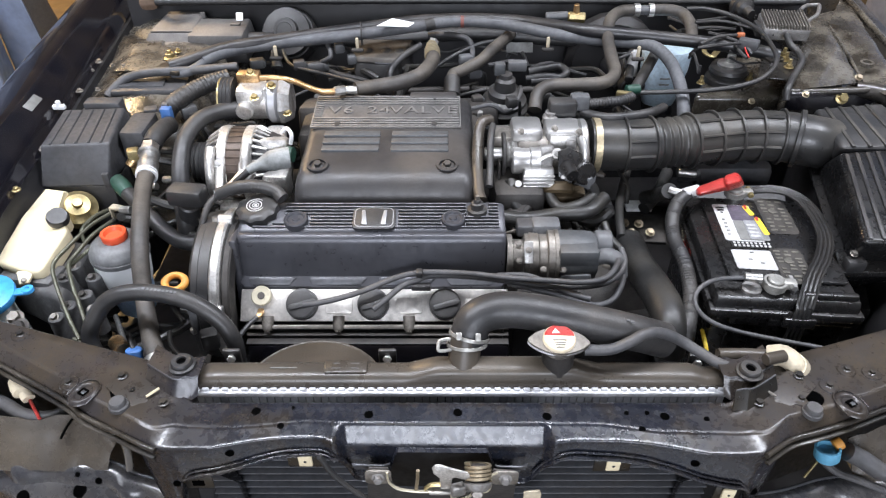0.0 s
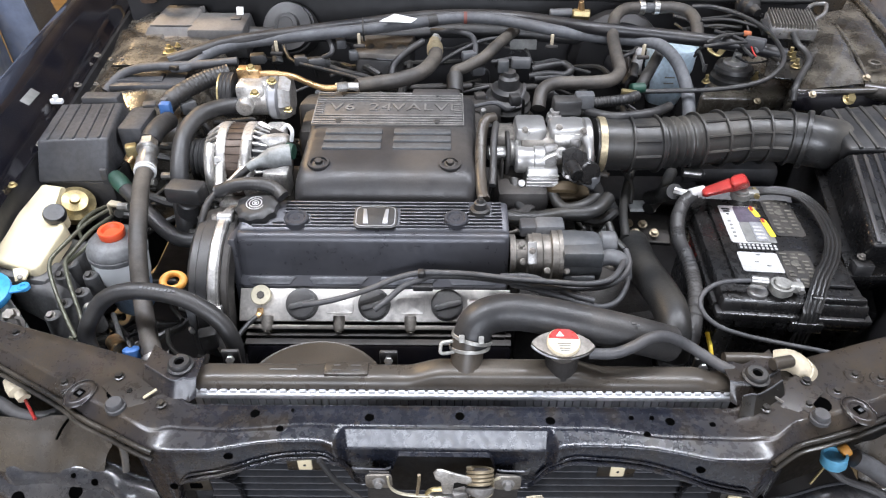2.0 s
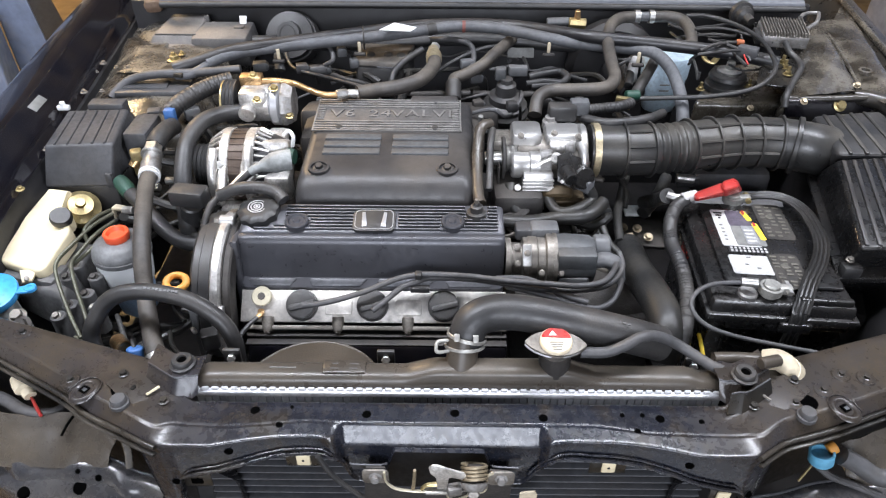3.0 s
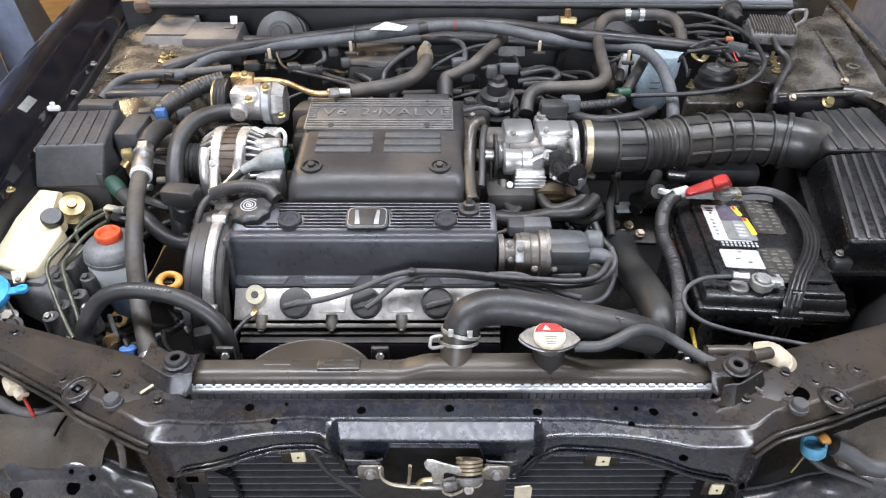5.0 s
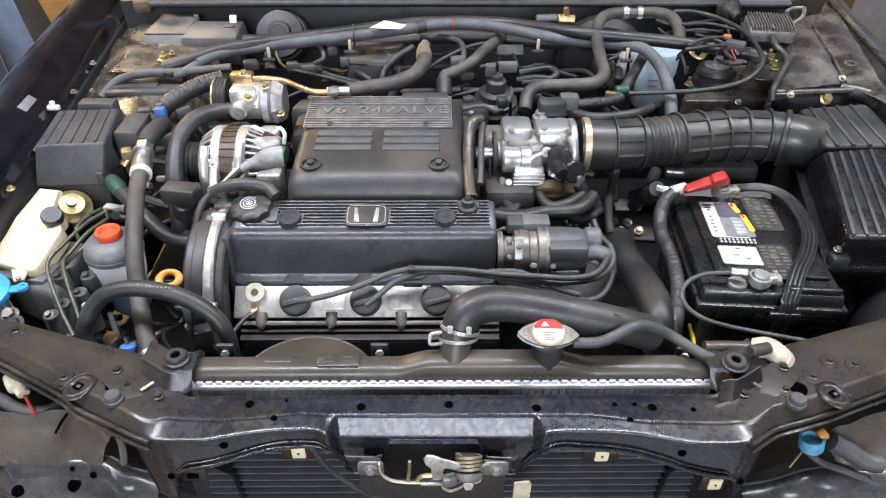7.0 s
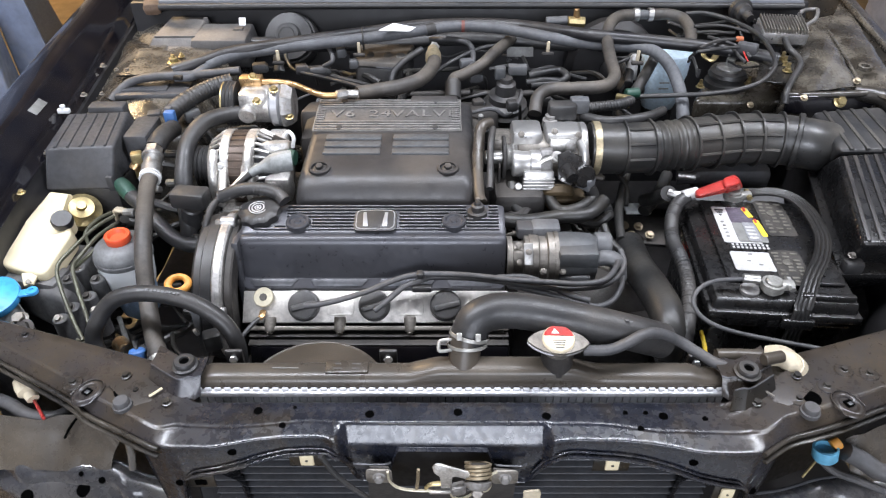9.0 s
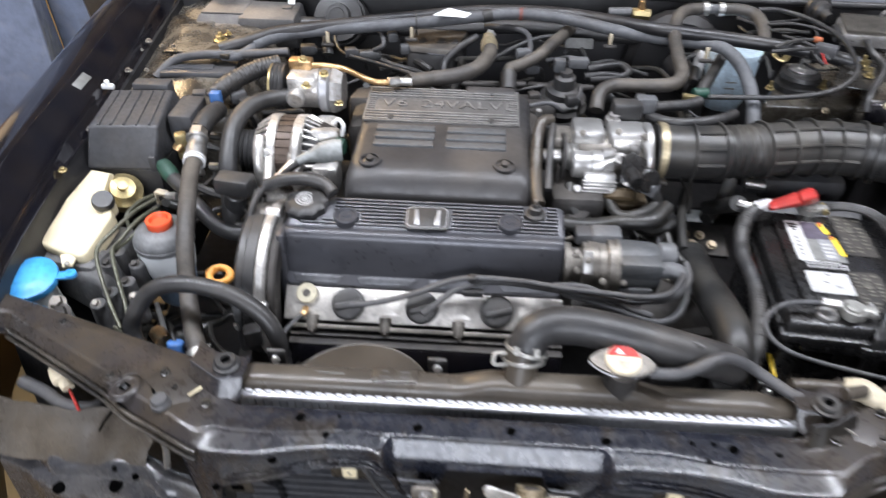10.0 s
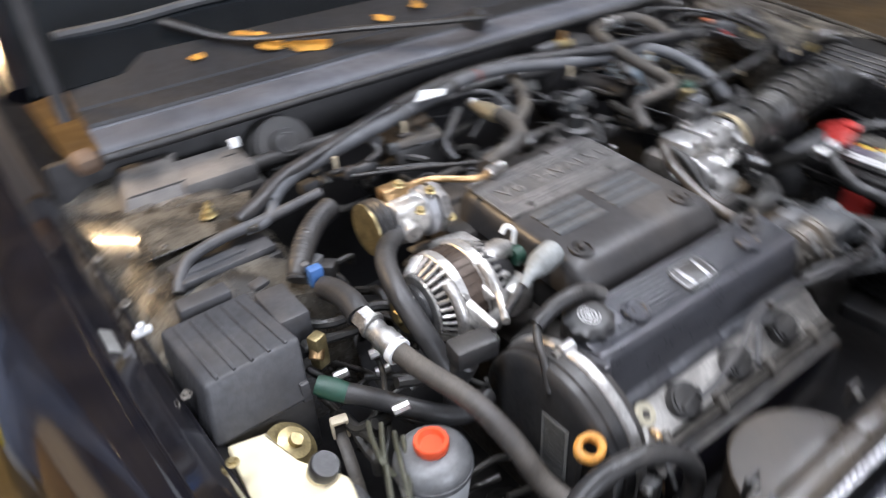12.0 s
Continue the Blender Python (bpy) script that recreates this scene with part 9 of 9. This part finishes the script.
part("orange_plug", box(*(0.609, 1.379, 0.878), 0.016, 0.012, 0.010, 0.003, rz=-20), ORANGE_DULL, wr)
part("grey_plug", box(*(0.615, 1.346, 0.872), 0.040, 0.022, 0.020, 0.004, rz=-30), RUBBER_GREY, wr)
for pts in ([(0.518, 1.346, 0.872), (0.558, 1.367, 0.878), (0.602, 1.379, 0.878)], [(0.509, 1.331, 0.870), (0.553, 1.333, 0.875), (0.604, 1.346, 0.872), (0.617, 1.326, 0.860)], [(0.554, 1.408, 0.872), (0.582, 1.369, 0.875), (0.621, 1.341, 0.866)], [(0.592, 1.358, 0.865), (0.597, 1.335, 0.860), (0.605, 1.313, 0.855)]):
    part("wire", tube(pts, 0.0035, 8), RUBBER, wr)
part("red_wire", tube([(0.605, 1.336, 0.868), (0.606, 1.321, 0.862), (0.608, 1.311, 0.858)], 0.0015, 8), RED, wr)
part("plated_hook", tube([(0.585, 1.535, 0.800), (0.600, 1.530, 0.798), (0.596, 1.515, 0.788), (0.608, 1.497, 0.784), (0.628, 1.522, 0.786)], 0.0075, 8, flat=0.5), GOLD, wr, "yellow zinc hook")
hose("washer_tube", "thin black washer tube", [(0.529, 1.431, 0.885), (0.590, 1.438, 0.885), (0.639, 1.407, 0.882), (0.677, 1.379, 0.878)], 0.003, RUBBER, "tube", 8)

# ---- wing details ----
for p, w in (((-0.776, 1.197, 0.816), 0.048),):
    single("wing_sticker", box(p[0], p[1], p[2], 0.017, w, 0.001, 0.0003, rx=4, ry=37, rz=3), GREY_LABEL, "small pale printed sticker on the wing flange", "sticker")
single("wing_clip", join(box(-0.738, 1.212, 0.800, 0.024, 0.010, 0.010, 0.003), rod((-0.738, 1.212, 0.796), (-0.738, 1.212, 0.812), 0.005)), WHITE, "white plastic wing clip", "clip")
for y, z, x in ((0.98, 0.760, -0.722), (1.10, 0.770, -0.728), (1.30, 0.790, -0.738), (1.42, 0.802, -0.742)):
    q = single("wing_bolt", join(rod((x, y, z), (x, y, z + 0.003), 0.0075), rod((x, y, z + 0.002), (x, y, z + 0.007), 0.0046, seg=6)), GOLD if y < 1.0 else ALU_BROWN, "plated wing bolt in the gutter", "bolt", "wing bolts")

# ---- scuttle details ----
wp = thing("wiper_arm", (0.30, 1.78, 0.93), "black wiper arm across the cowl", "wiper")
part("pivot", lathe((0.173, 1.682, 0.908), (0.153, 1.634, 0.935), [(0.024, 0), (0.024, 0.6), (0.014, 1)], 20), PLASTIC, wp)
part("arm", tube([(0.147, 1.616, 0.935), (0.045, 1.638, 0.942), (-0.120, 1.721, 0.945), (-0.323, 1.806, 0.952), (-0.45, 1.885, 0.998)], 0.011, 8, flat=0.6), PLASTIC, wp)
part("blade", tube([(-0.64, 1.905, 1.004), (-0.50, 1.915, 1.004), (-0.335, 1.935, 1.010), (0.0, 1.955, 1.012)], 0.010, 8), CONNECT, wp, "grey wiper blade")
for k, (x, y, z, w) in enumerate(((-0.205, 1.752, 0.920, 0.062), (-0.30, 1.83, 0.945, 0.045), (-0.01, 1.78, 0.932, 0.03), (0.555, 1.790, 0.930, 0.085), (-0.27, 1.79, 0.932, 0.05), (0.10, 1.80, 0.936, 0.035), (-0.42, 1.80, 0.936, 0.03))):
    w *= 1.35
    a = [(w * 0.5 * (1 + 0.3 * math.sin(3 * t + k)) * math.cos(t), w * 0.30 * (1 + 0.4 * math.cos(2 * t + k)) * math.sin(t)) for t in [2 * math.pi * i / 11 for i in range(11)]]
    single("fallen_leaf", prism(a, 0.0012, pose(x, y, z + 0.003, 24, 6, 9 * k - 15)), LEAF, "dry orange leaf lying under the windscreen", "leaf", "fallen leaves")
single("cowl_corner", box(-0.690, 1.634, 0.864, 0.042, 0.05, 0.032, 0.012, 8, 0, 12), material("rusty_foam", (0.14, 0.09, 0.06), 0.8, dust=0.3), "brown perished foam block at the cowl end", "foam block")

# ---- car lift ----
lift = thing("lift_post", (-1.72, 2.55, 0.0), "blue-grey painted steel lift column", "car lift")
part("column", box(-2.04, 2.50, 1.7, 0.34, 0.30, 3.4, 0.012), LIFT, lift)
part("carriage", box(-1.90, 2.60, 0.62, 0.16, 0.20, 0.80, 0.01), LIFT, lift)

part("foot", slab([(-1.90, 2.135, 0.0), (-1.514, 2.130, 0.0), (-1.43, 2.216, 0.0), (-1.52, 2.55, 0.0)], [(-1.90, 2.215, 0.05), (-1.525, 2.205, 0.05), (-1.41, 2.20, 0.05), (-1.50, 2.50, 0.05)], 0.006), PLATE, lift, "worn bare steel foot plate")

part("arm_bracket", slab([(-1.550, 2.370, 0.165), (-1.440, 2.460, 0.165), (-1.352, 2.405, 0.165), (-1.325, 2.255, 0.165)], [(-1.545, 2.362, 0.200), (-1.439, 2.453, 0.200), (-1.356, 2.396, 0.200), (-1.325, 2.245, 0.200)], 0.006), LIFT_YELLOW, lift, "yellow painted lift arm")
part("arm_side", slab([(-1.430, 2.300, 0.14), (-1.350, 2.330, 0.14), (-1.310, 2.060, 0.14), (-1.385, 2.120, 0.14)], [(-1.425, 2.290, 0.175), (-1.340, 2.320, 0.175), (-1.305, 2.030, 0.175), (-1.380, 2.110, 0.175)], 0.006), LIFT_YELLOW, lift)
part("arm_pad", slab([(-1.418, 2.095, 0.13), (-1.320, 2.150, 0.13), (-1.300, 2.045, 0.13), (-1.405, 2.050, 0.13)], [(-1.414, 2.088, 0.165), (-1.320, 2.140, 0.165), (-1.300, 2.034, 0.165), (-1.400, 2.040, 0.165)], 0.006), LIFT_YELLOW, lift)
part("arm_end", slab([(-1.478, 2.846, 0.13), (-1.396, 2.875, 0.13), (-1.362, 2.680, 0.13), (-1.424, 2.640, 0.13)], [(-1.478, 2.836, 0.20), (-1.396, 2.863, 0.20), (-1.364, 2.669, 0.20), (-1.424, 2.631, 0.20)], 0.008), LIFT_YELLOW, lift)
part("arm_beam", slab([(-1.365, 2.40, 0.10), (-1.090, 2.25, 0.10), (-1.080, 2.40, 0.10), (-1.365, 2.68, 0.10)], [(-1.360, 2.40, 0.165), (-1.090, 2.25, 0.165), (-1.080, 2.40, 0.165), (-1.360, 2.68, 0.165)], 0.01), LIFT_YELLOW, lift)
part("arm_knuckle", lathe((-1.44, 2.24, 0.05), (-1.44, 2.24, 0.15), [(0.055, 0), (0.055, 0.8), (0.03, 1.0)], 20), ALU_DULL, lift, "worn steel knuckle")
part("side_casing", slab([(-1.623, 2.48, 0.257), (-1.458, 2.48, 0.241), (-1.476, 2.52, 0.222), (-1.643, 2.52, 0.238)], [(-1.640, 2.48, 1.10), (-1.565, 2.48, 1.10), (-1.585, 2.52, 1.10), (-1.660, 2.52, 1.10)], 0.006), LIFT, lift, "sloping blue-grey side casing")
part("casing_web", slab([(-1.467, 2.500, 0.231), (-1.474, 2.512, 0.231), (-1.462, 2.66, 0.275), (-1.455, 2.66, 0.275)], [(-1.570, 2.500, 1.08), (-1.578, 2.512, 1.08), (-1.645, 2.66, 1.08), (-1.638, 2.66, 1.08)], 0.002), PLATE_DARK, lift, "grimy inner web of the casing")
part("casing_foot", slab([(-1.66, 2.46, 0.06), (-1.44, 2.46, 0.06), (-1.44, 2.62, 0.06), (-1.66, 2.62, 0.06)], [(-1.64, 2.49, 0.24), (-1.47, 2.49, 0.24), (-1.47, 2.60, 0.26), (-1.64, 2.60, 0.26)], 0.01), BLOCK, lift, "grimy dark casing foot")
part("catch", box(-1.52, 2.462, 0.31, 0.045, 0.03, 0.06, 0.006, rz=15), ALU_DULL, lift, "worn bare metal catch")
part("pedestal", slab([(-1.90, 2.24, 0.02), (-1.545, 2.24, 0.02), (-1.60, 2.46, 0.02), (-1.90, 2.46, 0.02)], [(-1.90, 2.28, 0.60), (-1.545, 2.28, 0.60), (-1.62, 2.46, 0.60), (-1.90, 2.46, 0.60)], 0.012), LIFT, lift)
part("pedestal_seam", box(-1.72, 2.244, 0.10, 0.34, 0.008, 0.008, 0.002), ALU_DULL, lift)

lift2 = thing("lift_post", (1.86, 2.5, 0.0), "blue-grey painted steel lift column", "car lift")
part("column", box(1.90, 2.55, 1.7, 0.42, 0.32, 3.4, 0.012), LIFT, lift2)
part("carriage", box(1.64, 2.45, 0.60, 0.12, 0.30, 0.9, 0.01), LIFT, lift2)
part("foot", box(1.88, 2.42, 0.03, 0.6, 0.55, 0.06, 0.01), LIFT, lift2)

# dark machine standing far behind on the workshop floor
mach = thing("workshop_machine", (-2.238, 6.026, 0.000), "dark grimy workshop machine on the floor", "machine")
mp = (-2.238, 6.026, 0.000)
part("housing", box(mp[0], mp[1] + 0.3, 0.42, 1.1, 0.6, 0.55, 0.06, taper=(0.8, 0.8)), DARK, mach)
part("base", box(mp[0], mp[1] + 0.3, 0.10, 1.2, 0.7, 0.12, 0.03), BLOCK, mach)
for k in (-1, 1):
    part("foot", box(mp[0] + 0.5 * k, mp[1] + 0.1, 0.03, 0.14, 0.14, 0.06, 0.01), BLOCK, mach)


# ---- uncountable small wiring and tubing deep in the bay ----
def tangle(name, label, zone, count, thin, thick, mat, seed):
    rnd = random.Random(seed)
    x0, x1, y0, y1, z0, z1 = zone
    bms = []
    for k in range(count):
        a = Vector((rnd.uniform(x0, x1), rnd.uniform(y0, y1), rnd.uniform(z0, z1)))
        heading = rnd.uniform(0, 2 * math.pi)
        pts = [a]
        for j in range(rnd.randint(3, 5)):
            heading += rnd.uniform(-0.8, 0.8)
            step = rnd.uniform(0.03, 0.075)
            q = pts[-1] + Vector((math.cos(heading) * step, math.sin(heading) * step * 0.8, rnd.uniform(-0.02, 0.018)))
            pts.append(Vector((min(x1, max(x0, q.x)), min(y1, max(y0, q.y)), min(z1, max(z0, q.z)))))
        bms.append(tube(pts, rnd.uniform(thin, thick), 8, 5))
    return single(name, join(*bms), mat, label, "wiring", kind="stuff")


tangle("rear_wiring", "tangle of dark wiring and vacuum tubes behind the engine", (-0.30, 0.40, 1.20, 1.56, 0.66, 0.77), 28, 0.003, 0.009, RUBBER_DARK, 3)
tangle("rear_wiring_grey", "grey dusty wires behind the engine", (-0.42, 0.42, 1.24, 1.56, 0.70, 0.79), 12, 0.0022, 0.0045, RUBBER_GREY, 5)
tangle("left_wiring", "dark wiring and pipes beside the alternator", (-0.57, -0.40, 0.95, 1.30, 0.62, 0.755), 30, 0.003, 0.008, RUBBER_DARK, 7)
tangle("throttle_wiring", "dark hoses and wires under the throttle body", (0.08, 0.29, 0.92, 1.06, 0.62, 0.715), 24, 0.003, 0.009, RUBBER_DARK, 11)
tangle("throttle_wiring_grey", "dusty brown pipes under the throttle body", (0.10, 0.29, 0.92, 1.10, 0.64, 0.73), 9, 0.003, 0.007, HOSE_DUSTY, 13)
tangle("corner_wiring", "dark pipes under the steering reservoir", (-0.60, -0.40, 0.70, 0.90, 0.52, 0.62), 24, 0.003, 0.008, RUBBER_DARK, 17)
tangle("tower_wiring", "loose black wires on the strut tower", (0.52, 0.72, 1.30, 1.58, 0.815, 0.858), 12, 0.002, 0.004, RUBBER, 19)
